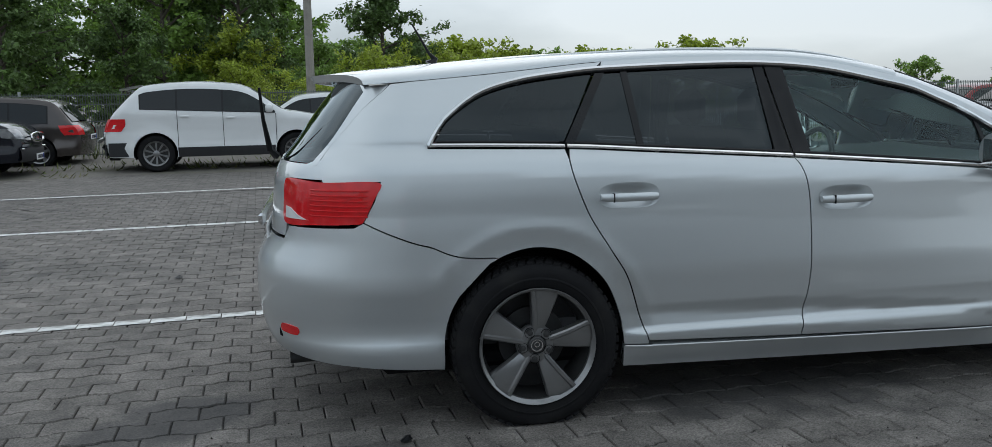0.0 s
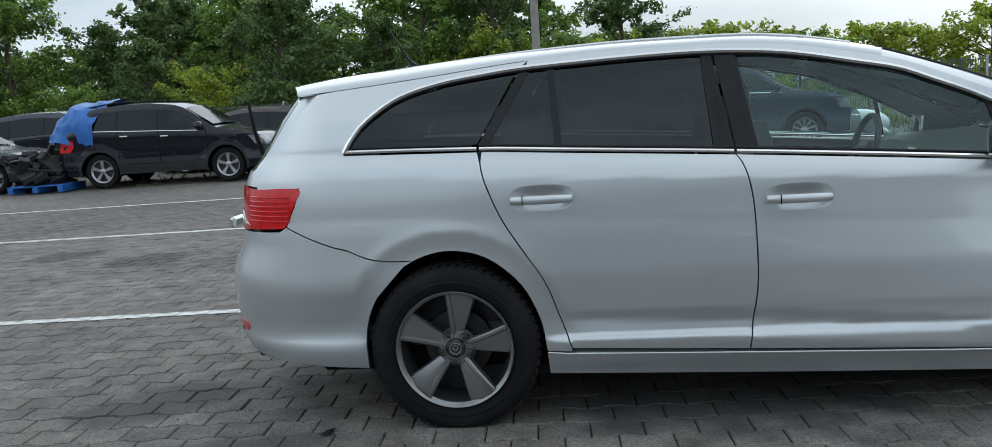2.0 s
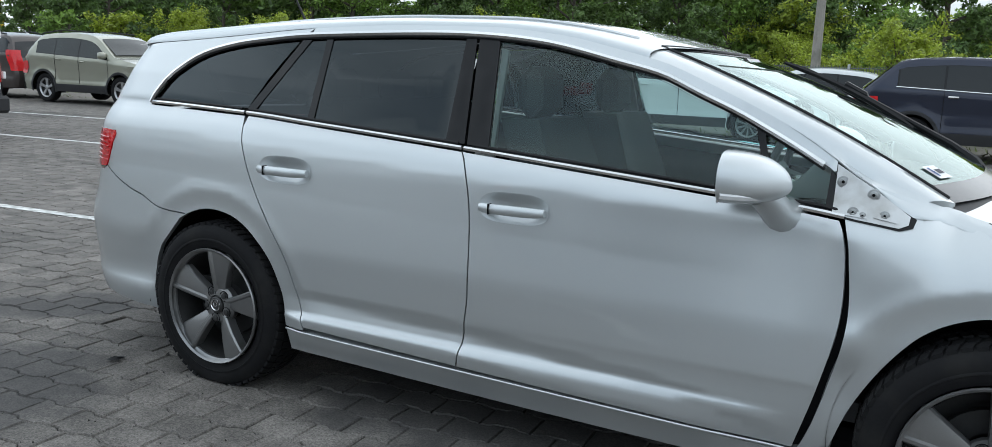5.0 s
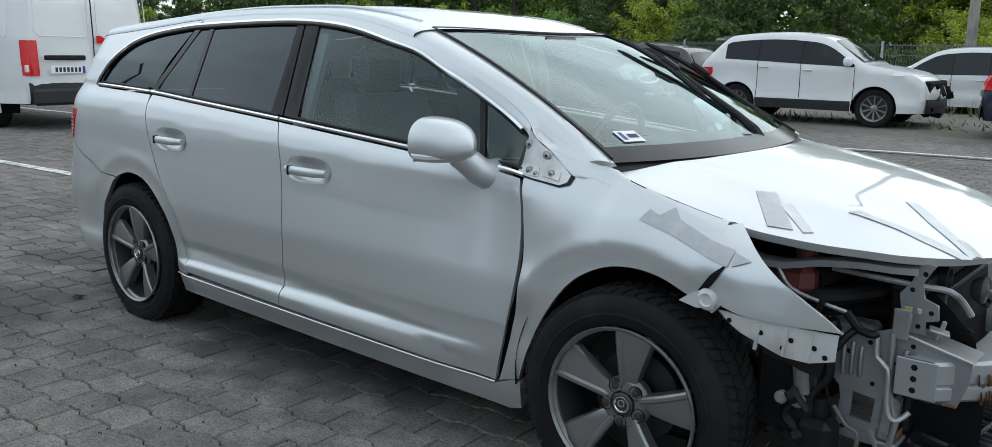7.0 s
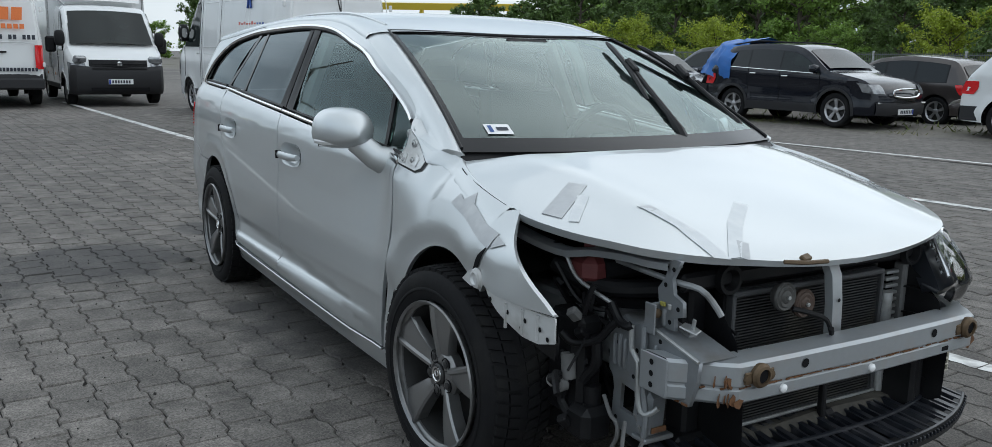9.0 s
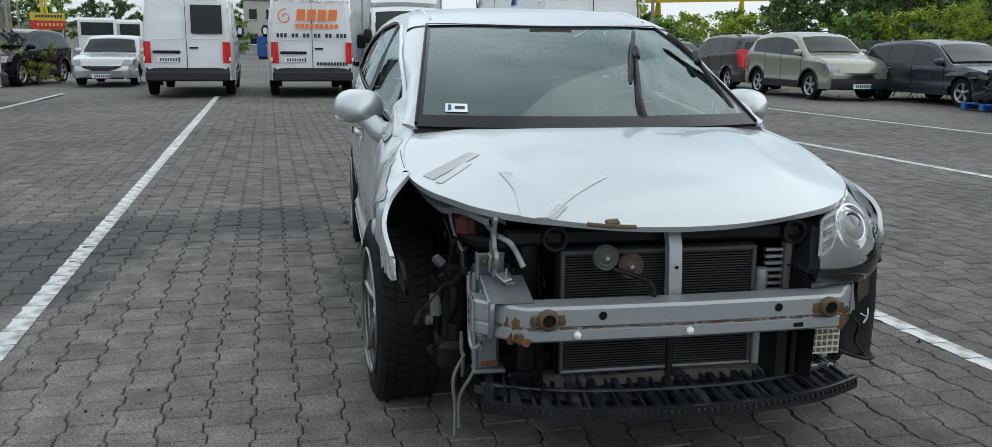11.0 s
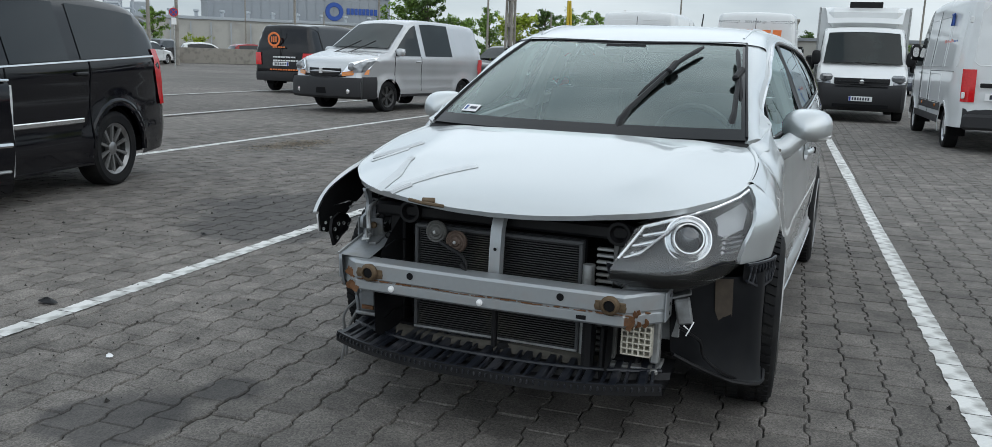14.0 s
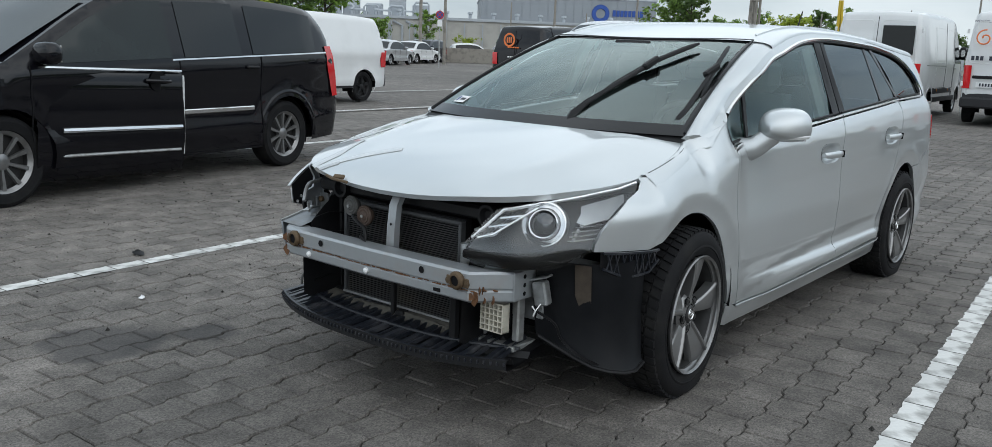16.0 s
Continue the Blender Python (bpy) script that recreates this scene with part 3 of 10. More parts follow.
def car_side(car, sgn):
    """Doors, wing, glass and trim of one side; sgn -1: right, 1: left."""
    s = shell if sgn < 0 else mirrored(shell)
    part("rear_wing", panel(QUARTER, s, step=0.020), PAINT, car)
    part("side_frame", panel(SIDE_FRAME, s, gap=0), PAINT, car)
    part("sill", panel(SILL, s, depth=0.05), PAINT, car)
    cup_hole = lambda cx, cz: [(cx + math.copysign(abs(math.cos(q)) ** 0.62, math.cos(q)) * 0.120, cz + math.copysign(abs(math.sin(q)) ** 0.75, math.sin(q)) * 0.049) for q in np.linspace(0, 2 * np.pi, 40, endpoint=False)]
    rd = part("rear_door", panel(REAR_DOOR, s, step=0.018, holes=[cup_hole(-0.98, 0.888)]), PAINT, car)
    fd = part("front_door", panel(FRONT_DOOR, s, step=0.018, holes=[cup_hole(-0.045, 0.845)]), PAINT, car)
    # glass, pillar covers and seals
    zt = lambda x: float(np.interp(x, [p[0] for p in trim_c], [p[1] for p in trim_c]))
    zb = lambda x: float(belt(x)) + 0.006
    def glazed(name, a0, a1, b0, b1, m, parent, label="", low=0.010, high=0.016, lift=-0.006):
        """Strip from belt a0..b0 up to trim a1..b1."""
        bot = [(x, zb(x) + low) for x in np.linspace(a0, b0, 12)]
        top = [(x, zt(x) - high) for x in np.linspace(b1, a1, 14)]
        return part(name, panel([*bot, *top], s, gap=0, depth=0.006, lift=lift, step=0.06), m, parent, label)
    qb = [(x, zb(x) + 0.010) for x in np.linspace(-1.70, -1.222, 10)]
    qt = [p for p in inset(dedupe([*trim_c, (0.96, 0.95), (-1.745, 1.09)]), 0.016)[: len(trim_c)] if p[0] < -1.06]
    part("quarter_glass", panel([*qb, *line([(-1.222, zb(-1.2) + 0.01), (qt[-1][0], qt[-1][1])], 0.05)[1:-1], *qt[::-1]], s, gap=0, depth=0.006, lift=-0.006), GLASS_DARK, car, "dark tinted quarter glass")
    glazed("pillar_cover", -1.218, -1.052, -1.178, -1.012, GLOSS_BLACK, car, low=0.004, high=0.010, lift=0.0)
    glazed("rear_vent_glass", -1.178, -1.016, -0.922, -0.948, GLASS_DARK, rd, "dark tinted glass")
    glazed("window_bar", -0.926, -0.950, -0.898, -0.922, GLOSS_BLACK, rd, low=0.006, high=0.012, lift=-0.001)
    glazed("rear_door_glass", -0.898, -0.922, -0.338, -0.362, GLASS_DARK, rd, "dark tinted glass")
    glazed("door_pillar_cover", -0.338, -0.362, -0.266, -0.322, BLACK, rd, low=0.004, high=0.008, lift=0.001)
    glazed("front_pillar_cover", -0.256, -0.312, -0.176, -0.232, BLACK, fd, low=0.004, high=0.008, lift=0.001)
    fb = [(x, zb(x) + 0.010) for x in np.linspace(-0.176, 0.715, 16)]
    ft = [p for p in inset(dedupe([*trim_c, (0.96, 0.95), (-1.745, 1.09)]), 0.018)[: len(trim_c)] if -0.23 < p[0] < 0.665]
    part("front_door_glass", panel([*fb, *ft[::-1]], s, gap=0, depth=0.006, lift=-0.006), GLASS_CLEAR, fd, "greenish clear window glass")
    glazed("vent_bar", 0.715, 0.655, 0.735, 0.680, BLACK, fd, low=0.004, high=0.012, lift=-0.001)
    part("vent_glass", panel([*[(x, zb(x) + 0.01) for x in np.linspace(0.735, 0.876, 5)], *[(x, zt(x) - 0.017) for x in np.linspace(0.876, 0.690, 8)]], s, gap=0, depth=0.006, lift=-0.006), GLASS_CLEAR, fd)
    glazed("door_end_bar", 0.876, 0.876, 0.912, 0.898, BLACK, fd, low=0.002, high=0.004, lift=-0.001)
    # bright strips
    def strip(name, path, r, m, parent, lift=0.004):
        pts = np.asarray(s(np.array([p[0] for p in path]), np.array([p[1] for p in path])))
        pts[:, 1] += sgn * lift
        return part(name, Shape().tube(pts, r, 6), m, parent)
    strip("window_trim", [p for p in trim_c[::2] if p[0] < 0.878], 0.0095, CHROME, car, 0.007)
    strip("window_seal", [(p[0], p[1] - 0.012) for p in trim_c[6::2] if p[0] < 0.875], 0.006, BLACK, car, 0.001)
    for a, b, who in ((-1.745, -1.222, car), (-1.212, -0.268, rd), (-0.258, 0.935, fd)):
        strip("belt_trim", [(x, float(belt(x)) - 0.002) for x in np.linspace(a, b, 24)], 0.0075, CHROME, who)
        strip("belt_seal", [(x, float(belt(x)) + 0.010) for x in np.linspace(a + 0.03, b - 0.02, 24)], 0.006, BLACK, who, 0.0)
    # handles in their cups
    for cx, cz, who in ((-0.98, 0.888, rd), (-0.045, 0.845, fd)):
        cup = Shape()
        rows = []
        for r in np.linspace(1, 0, 7):
            q = np.linspace(0, 2 * np.pi, 40, endpoint=False)
            ex = np.sign(np.cos(q)) * np.abs(np.cos(q)) ** 0.62 * 0.122 * r
            ez = np.sign(np.sin(q)) * np.abs(np.sin(q)) ** 0.75 * 0.050 * r
            p = np.asarray(s(cx + ex, cz + ez))
            p[:, 1] += sgn * (0.0025 if r > 0.99 else (-0.002 if r > 0.8 else -0.028 * (1 - (r / 0.85) ** 2)))
            rows.append(p)
        cup.grid(rows, closed=True)
        part("handle_cup", cup, PAINT, who)
        h = Shape()
        xs = np.linspace(-0.118, 0.112, 15)
        rows = []
        for i, dx in enumerate(xs):
            p = np.asarray(s(cx + dx, cz - 0.004))
            t = 1 - (2 * i / 14 - 1) ** 4
            out = 0.012 + 0.018 * t
            ring = []
            for k in range(10):
                a = 2 * math.pi * k / 10
                ring.append((p[0], p[1] + sgn * (out + 0.011 * math.cos(a)), p[2] + (0.013 + 0.004 * t) * math.sin(a)))
            rows.append(ring)
        h.grid(rows, closed=True)
        k = len(h.v)
        h.f += [tuple(range(10)), tuple(range(k - 10, k))]
        part("door_handle", h, PAINT, who, "silver pull handle")
        hk = np.asarray(s(cx - 0.10, cz - 0.004))
        part("handle_seam", Shape().box((hk[0] + 0.028, hk[1] + sgn * 0.030, hk[2]), (0.003, 0.024, 0.034)), VOID, who)
    # lower fold of the doors: bright sill lip
    strip("sill_lip", [(x, float(np.interp(x, (-0.995, 0.93), (0.287, 0.243)))) for x in np.linspace(-0.99, 0.86, 24)], 0.004, PAINT, car, 0.004)
    # near-black sheet added behind the panel gaps, its colour standing for their shade
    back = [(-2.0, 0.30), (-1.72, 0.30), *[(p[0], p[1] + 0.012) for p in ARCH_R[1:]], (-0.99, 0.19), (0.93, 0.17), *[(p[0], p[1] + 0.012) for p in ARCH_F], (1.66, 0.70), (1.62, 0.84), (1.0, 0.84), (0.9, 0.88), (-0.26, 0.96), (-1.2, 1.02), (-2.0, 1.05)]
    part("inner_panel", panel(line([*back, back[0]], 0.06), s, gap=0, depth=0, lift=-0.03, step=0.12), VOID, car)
    # wheel housings
    for cx, a in ((-1.35, 0.40), (1.35, 0.40)):
        rows = []
        for q in np.linspace(-0.12 if cx < 0 else (1.05 if sgn < 0 else 0.6), math.pi + 0.12, 24):
            rows.append([(cx + a * math.cos(q), sgn * y, 0.31 + a * math.sin(q)) for y in (0.845, 0.80, 0.72, 0.5, 0.45)] + [(cx, sgn * 0.45, 0.31)])
        part("wheel_housing", Shape().grid(rows), BLACK, car)
    # door mirror
    mr = part("door_mirror", mirror_shape(sgn), PAINT, fd, "silver folding door mirror")
    part("indicator_strip", mirror_lamp(sgn), CLEAR_LENS, mr)
    part("mirror_glass", Shape().box((0.626, sgn * 0.888, 1.005), (0.006, 0.17, 0.115), bevel=0.003), CHROME, mr)
    part("mirror_foot", Shape().tube([(0.772, sgn * 0.72, 0.900), (0.770, sgn * 0.775, 0.902), (0.755, sgn * 0.81, 0.920), (0.735, sgn * 0.845, 0.955), (0.72, sgn * 0.863, 0.975)], [0.056, 0.054, 0.046, 0.044, 0.045], 14), PAINT, mr)
    # fender
    top = [(x, float(bonnet_z(x, y)) - 0.004) for x, y in HOOD_SIDE]
    if sgn < 0:
        pulled = [(x + 0.004 + 0.013 * float(ease(z, (0.24, 0.34, 0.55, 0.80), (0.35, 1.0, 1.0, 0.0))), z) for x, z in SEAM_A[::-1][1:]]
        fe = [*pulled, *line([(0.925, 0.925), (0.918, 0.97), (0.915, 1.045), (0.945, 1.035)])[1:], *curve([(0.945, 1.035), (1.0, 1.012), (1.06, 0.995), (1.13, 0.975), *top[0:5], (1.63, 0.868)])[1:], *curve([(1.63, 0.868), (1.72, 0.80), (1.82, 0.735), (1.90, 0.685), (1.945, 0.648)])[1:], *line([(1.945, 0.648), (1.80, 0.645), (1.70, 0.648), (1.64, 0.662)])[1:], *ARCH_F[::-1], *line([(0.962, 0.275), (0.87, 0.25)])]
        wing = part("front_wing", panel(fe, fender_y_bend(s), step=0.018, gap=0.004), PAINT, car, "creased silver front wing, torn and taped")
    else:
        fe = [*SEAM_A[::-1][1:], *line([(0.925, 0.925), (0.918, 0.97), (0.915, 1.045), (0.945, 1.035)])[1:], *curve([(0.945, 1.035), (1.0, 1.012), (1.06, 0.995), (1.13, 0.975), *top[0:5], (1.635, 0.858)])[1:], *line([(1.635, 0.858), (1.64, 0.847), (1.685, 0.824), (1.775, 0.80), (1.835, 0.772), (1.88, 0.743), (1.915, 0.705), (1.936, 0.66), (1.938, 0.636), (1.80, 0.628), (1.70, 0.622), (1.64, 0.632)])[1:], *ARCH_F[::-1], *line([(0.962, 0.275), (0.87, 0.25)])]
        wing = part("front_wing", panel(fe, s, step=0.018, gap=0.001), PAINT, car)
    # foot of the screen pillar, running down into the wing
    rows = []
    for t in np.linspace(0.46, 0, 14):
        x = 1.13 - 0.83 * t
        zo = float(np.interp(x, (0.74, 0.80, 0.89, 0.99, 1.095, 1.2), (float(rail(0.74)) - 0.002, 1.120, 1.064, 1.006, 0.935, 0.92)))
        ey = float(side_y(x, rail(x))) if x < 0.87 else float(np.interp(x, (0.87, 1.13), (float(side_y(0.87, rail(0.87))), 0.738)))
        a, m, d = pane(-0.988, t), np.array([x, -ey, float(rail(x))]), np.array([0, -0.82, 0.57])
        fade = min(1.0, (0.46 - t) / 0.08)
        rows.append([a - 0.012 * d, a + (0.004 + 0.002 * fade) * d] + [a + (m - a) * k + d * (0.012 * math.sin(k * math.pi) + 0.005 * fade) for k in (0.25, 0.5, 0.75, 1.0)] + [np.asarray(shell(x, m[2] + (zo - m[2]) * k)) + np.array([0, -l * fade, 0]) for k, l in ((0.4, 0.006), (0.75, 0.005), (0.96, 0.003), (1.0, -0.001))])
    for x, y, z in ((1.165, 0.722, 0.963), (1.20, 0.712, 0.953), (1.24, 0.730, 0.943), (1.30, 0.749, 0.930), (1.36, 0.763, 0.9175), *((x, y, float(bonnet_z(x, y - 0.002)) + 0.0005) for x, y in ((1.42, 0.7695), (1.48, 0.7725), (1.54, 0.7725), (1.60, 0.7675)))):
        m = np.array([x, -y, z])
        rows.append([m + np.array([0.02, 0.014, -0.012]), m + np.array([0.02, 0.012, -0.002])] + [m + np.array([0.015 * (1 - k), 0.010 * (1 - k), 0.003]) for k in (0.25, 0.5, 0.75, 1.0)] + [np.asarray(shell(x, z - h)) + np.array([0, -l, 0]) for h, l in ((0.012, 0.003), (0.022, 0.002), (0.03, 0.001), (0.034, -0.001))])
    # Gap drawn as a dark tube, its shade put into the colour.
    part("bonnet_gap", Shape().tube([(x, sgn * (y - 0.001), float(bonnet_z(x, y)) + 0.002) for x, y in curve(HOOD_SIDE[:6], 0.03) if x < 1.60], 0.003, 6), VOID, wing)
    part("wing_corner", Shape().grid([[(p[0], -sgn * p[1], p[2]) for p in r] for r in rows]), PAINT, wing, smooth=60)
    return wing


def mirror_shape(sgn):
    """Housing: a rounded, tapered body, flat behind."""
    h = Shape()
    rows = []
    for t in 1 - np.linspace(1, 0, 17) ** 1.7:
        w = math.sin(min(t, 0.999) * math.pi / 2 + 0.0)
        cx = 0.625 + 0.18 * t
        k = math.sqrt(max(0.0, 1 - t**2.4))
        ring = []
        for j in range(24):
            a = 2 * math.pi * j / 24
            ca, sa = math.cos(a), math.sin(a)
            ry = 0.108 * math.copysign(abs(ca) ** 0.75, ca)
            rz = (0.088 if sa > 0 else 0.058) * math.copysign(abs(sa) ** 0.8, sa)
            ring.append((cx - 0.03 * abs(ca) * t * k, sgn * (0.888 + ry * k), 1.0 + rz * k))
        rows.append(ring)
    h.grid(rows, closed=True)
    h.f.append(tuple(range(24)))
    return h


def mirror_lamp(sgn):
    pts = [(0.635, 0.990), (0.68, 0.983), (0.725, 0.958), (0.757, 0.918), (0.768, 0.873), (0.763, 0.833)]
    rows = [[(x, sgn * y, 0.962), (x + 0.004, sgn * (y + 0.004), 0.972), (x, sgn * y, 0.984)] for x, y in curve(pts, 0.02)]
    return Shape().grid(rows)


# ---------------------------------------------------------------- the car's wheel
def tyre_shape(flat=True):
    """Blocks of the tread, or else the plain carcass with its side walls."""
    prof = [(0.222, -0.075), (0.232, -0.098), (0.258, -0.110), (0.285, -0.112), (0.308, -0.105), (0.322, -0.092), (0.327, -0.07), (0.328, 0.0), (0.327, 0.07), (0.322, 0.092), (0.308, 0.105), (0.285, 0.112), (0.258, 0.110), (0.232, 0.098), (0.222, 0.075)]
    s = Shape()
    if not flat:
        s.lathe(prof, (0, 0, 0), n=72)
        for side in (-1, 1):
            s.lathe([(0.262, side * 0.1105), (0.264, side * 0.1135), (0.270, side * 0.1135), (0.272, side * 0.112)], (0, 0, 0), n=72)
        return s
    for k in range(58):
        for side in (-1, 1):
            for y0, y1, lead in ((0.012, 0.052, 0.30), (0.058, 0.094, 0.42)):
                a0 = 2 * math.pi * k / 58 + (0.05 if side > 0 else 0)
                w = 2 * math.pi / 58 * 0.72
                pts = []
                for y in (y0, y1):
                    sl = lead * y
                    for a in (a0 + sl * 2.2, a0 + sl * 2.2 + w):
                        for r in (0.320, 0.3345 - 0.10 * max(0, y - 0.06)):
                            pts.append((r * math.cos(a), side * y, r * math.sin(a)))
                s.add(pts, [(0, 1, 3, 2), (4, 6, 7, 5), (0, 4, 5, 1), (2, 3, 7, 6), (1, 5, 7, 3)])
    return s


def spoke_shape():
    """One broad blade of the rim, with a raised edge on one flank; it points up."""
    s = Shape()
    rows = []
    for t in np.linspace(0, 1, 9):
        r = 0.052 + (0.224 - 0.052) * t
        w0, w1 = -0.023 - 0.036 * t**1.2, 0.023 + 0.043 * t
        y = -0.040 - 0.045 * t + 0.022 * t * t
        sec = [(w0, y + 0.035), (w0, y - 0.004), (w0 + 0.006, y - 0.010), (w0 + 0.016, y - 0.010), (w0 + 0.022, y - 0.002), (w0 * 0.1 + w1 * 0.35, y - 0.001), (w1 * 0.9, y + 0.006), (w1, y + 0.014), (w1, y + 0.035)]
        rows.append([(a, b, r) for a, b in sec])
    s.grid(rows)
    return s


def rim_parts(owner):
    """Rim of five blades: barrel, lip, hub, bolts and cap, facing -y."""
    R = Matrix.Rotation
    part("rim_lip", Shape().lathe([(0.221, -0.078), (0.229, -0.084), (0.232, -0.078), (0.229, -0.068), (0.216, -0.060), (0.212, -0.04), (0.208, 0.03)], (0, 0, 0), n=60), GUNMETAL, owner)
    part("rim_barrel", Shape().lathe([(0.212, -0.055), (0.200, 0.02), (0.205, 0.085), (0.0, 0.085)], (0, 0, 0), n=48), RIM_DARK, owner)
    part("brake_disc", Shape().lathe([(0.07, 0.035), (0.135, 0.035), (0.138, 0.05), (0.07, 0.05)], (0, 0, 0), n=40), RIM_DARK, owner)
    sp = spoke_shape().mesh("spoke", GUNMETAL, 30)
    for k in range(5):
        o = new("spoke", sp)
        o.parent = owner
        o.matrix_basis = R(radians(72 * k + 8), 4, "Y")
    part("rim_hub", Shape().lathe([(0.075, 0.0), (0.078, -0.030), (0.066, -0.046), (0.040, -0.050), (0.036, -0.044), (0.0, -0.044)], (0, 0, 0), n=40), GUNMETAL, owner)
    bolt = Shape().lathe([(0.0155, -0.035), (0.0155, -0.0465), (0.011, -0.047), (0.011, -0.052), (0.0, -0.054)], (0, 0, 0), n=12).mesh("wheel_bolt", RIM_DARK, 30)
    hole = Shape().lathe([(0.019, -0.0475), (0.0195, -0.050), (0.021, -0.050), (0.0215, -0.046)], (0, 0, 0), n=18).mesh("bolt_recess", VOID, 30)
    for k in range(5):
        a = radians(72 * k + 44)
        for me in (bolt, hole):
            o = new(me.name, me)
            o.parent = owner
            o.location = (0.055 * math.sin(a), 0, 0.055 * math.cos(a))
    cap = part("centre_cap", Shape().lathe([(0.033, -0.044), (0.033, -0.052), (0.028, -0.056), (0.0, -0.057)], (0, 0, 0), n=28), RIM_DARK, owner)
    part("cap_badge", Shape().lathe([(0.019, -0.0565), (0.021, -0.0595), (0.024, -0.0595), (0.025, -0.0565)], (0, 0, 0), n=28).lathe([(0.007, -0.0565), (0.008, -0.0595), (0.011, -0.0595), (0.012, -0.0565)], (0, 0, 0.004), n=20), CHROME, cap)


def clamp_ground(s, hub):
    """Presses the tyre flat where it stands."""
    s.v = [(x * (1 + 0.0), y * (1 + 0.10 * max(0, (-hub + 0.04 - z)) / 0.05 if z < -hub + 0.04 else 1.0), max(z, -hub + 0.003)) for x, y, z in s.v]
    return s

# ---------------------------------------------------------------- the silver estate car: build
car = thing("estate_car", "damaged silver metallic estate car without front bumper on block paving", "car")
right_wing = car_side(car, -1)
car_side(car, 1)

# wheels
HUB = 0.316
tyre_me = clamp_ground(tyre_shape(False), HUB).mesh("tyre", RUBBER, 40)
tread_me = clamp_ground(tyre_shape(), HUB).mesh("tread", RUBBER, 40)
for x, sgn, steer in ((-1.35, -1, 0), (1.35, -1, 4), (-1.35, 1, 0), (1.35, 1, 4)):
    wh = new("wheel")
    wh.parent = car
    wh.matrix_basis = pose(x, sgn * 0.775, HUB, 0, 0, (180 if sgn > 0 else 0) + steer)
    wh["label"] = "winter tyre on a gunmetal five-spoke alloy rim"
    ty = new("tyre", tyre_me)
    ty.parent = wh
    tr = tagged(new("tread", tread_me), kind="stuff")
    tr.parent = ty
    if x < 0 and sgn < 0:
        rim0 = new("rim")
        rim0.parent = wh
        rim_parts(rim0)
        rim_kids = list(rim0.children_recursive)
    else:
        rim = new("rim")
        rim.parent = wh
        made = {rim0: rim}
        for o in rim_kids:
            c = o.copy()
            scene.collection.objects.link(c)
            c.parent = made[o.parent]
            made[o] = c
for o in [o for o in bpy.data.objects if o.name.split(".")[0] == "rim"]:
    o.location = (0, -0.035, 0)

# roof with its lip over the rear window
rows = []
for p in np.linspace(0, 1, 41):
    a = math.pi * p
    c, sn = math.cos(a), math.sin(a)
    k = math.copysign(abs(c) ** 0.80, c)
    row = []
    for q in np.linspace(0, 1, 44):
        yf = k * 0.62
        xr, xf = -2.17 + 0.20 * (yf / 0.62) ** 2, float(header_x(yf * 0.92))
        x = xr + (xf - xr) * q
        ye = float(side_y(x, rail(x))) * (1.0 if x > -1.8 else 1.0 - 0.55 * ((-1.8 - x) / 0.4) ** 2)
        row.append((x, -ye * k, float(rail(x) + (roof_top(x) - rail(x)) * abs(sn) ** 0.75)))
    rows.append(row)
roof_shape = Shape().grid(rows)
lip = [[r[0], (r[0][0] + 0.012, r[0][1], r[0][2] - 0.03), (r[0][0] + 0.10, r[0][1] * 0.97, r[0][2] - 0.045), (r[0][0] + 0.22, r[0][1] * 0.95, r[0][2] - 0.035)] for r in rows]
roof_shape.grid(lip)
part("roof", roof_shape, PAINT, car, smooth=50)
part("headlining", Shape().grid([[(x, y * (float(side_y(x, rail(x))) - 0.012), float(roof_top(x)) - 0.035 - (float(roof_top(x)) - 0.03 - float(rail(x))) * abs(y) ** 4) for x in np.linspace(-1.95, 0.24, 14)] for y in np.linspace(-1, 1, 15)]), LINING, car)
for sgn in (-1, 1):
    part("roof_ditch", Shape().tube([(x, sgn * 0.535 * (1 - 0.05 * max(0, x)), float(rail(x) + (roof_top(x) - rail(x)) * 0.60) + 0.004) for x in np.linspace(-1.85, 0.22, 24)], 0.008, 6), PAINT, car)
part("roof_aerial", Shape().tube([(-1.63, 0, 1.425), (-1.61, 0, 1.452), (-1.635, 0, 1.478), (-1.71, 0, 1.61)], [0.03, 0.016, 0.006, 0.004], 8), BLACK, car)

# windscreen, its black border, header and pillars
ws = [(a, 0.0) for a in np.linspace(-1, 1, 30)] + [(1, b) for b in np.linspace(0, 1, 14)[1:]] + [(a, 1.0) for a in np.linspace(1, -1, 30)[1:]] + [(-1, b) for b in np.linspace(1, 0, 14)[1:-1]]
screen = part("windscreen", panel([(a * 0.985, 0.01 + b * 0.98) for a, b in ws], pane, step=0.07, gap=0, depth=0.0), GLASS_WIND, car, "clear windscreen with raised wiper arms")
border = part("screen_border", panel([(a * 0.99, 0.005 + b * 0.99) for a, b in ws], pane, step=0.05, gap=0, depth=0.0, lift=0.0015, holes=[[(a * 0.955, 0.085 + b * 0.885) for a, b in ws]]), GLOSS_BLACK, screen)
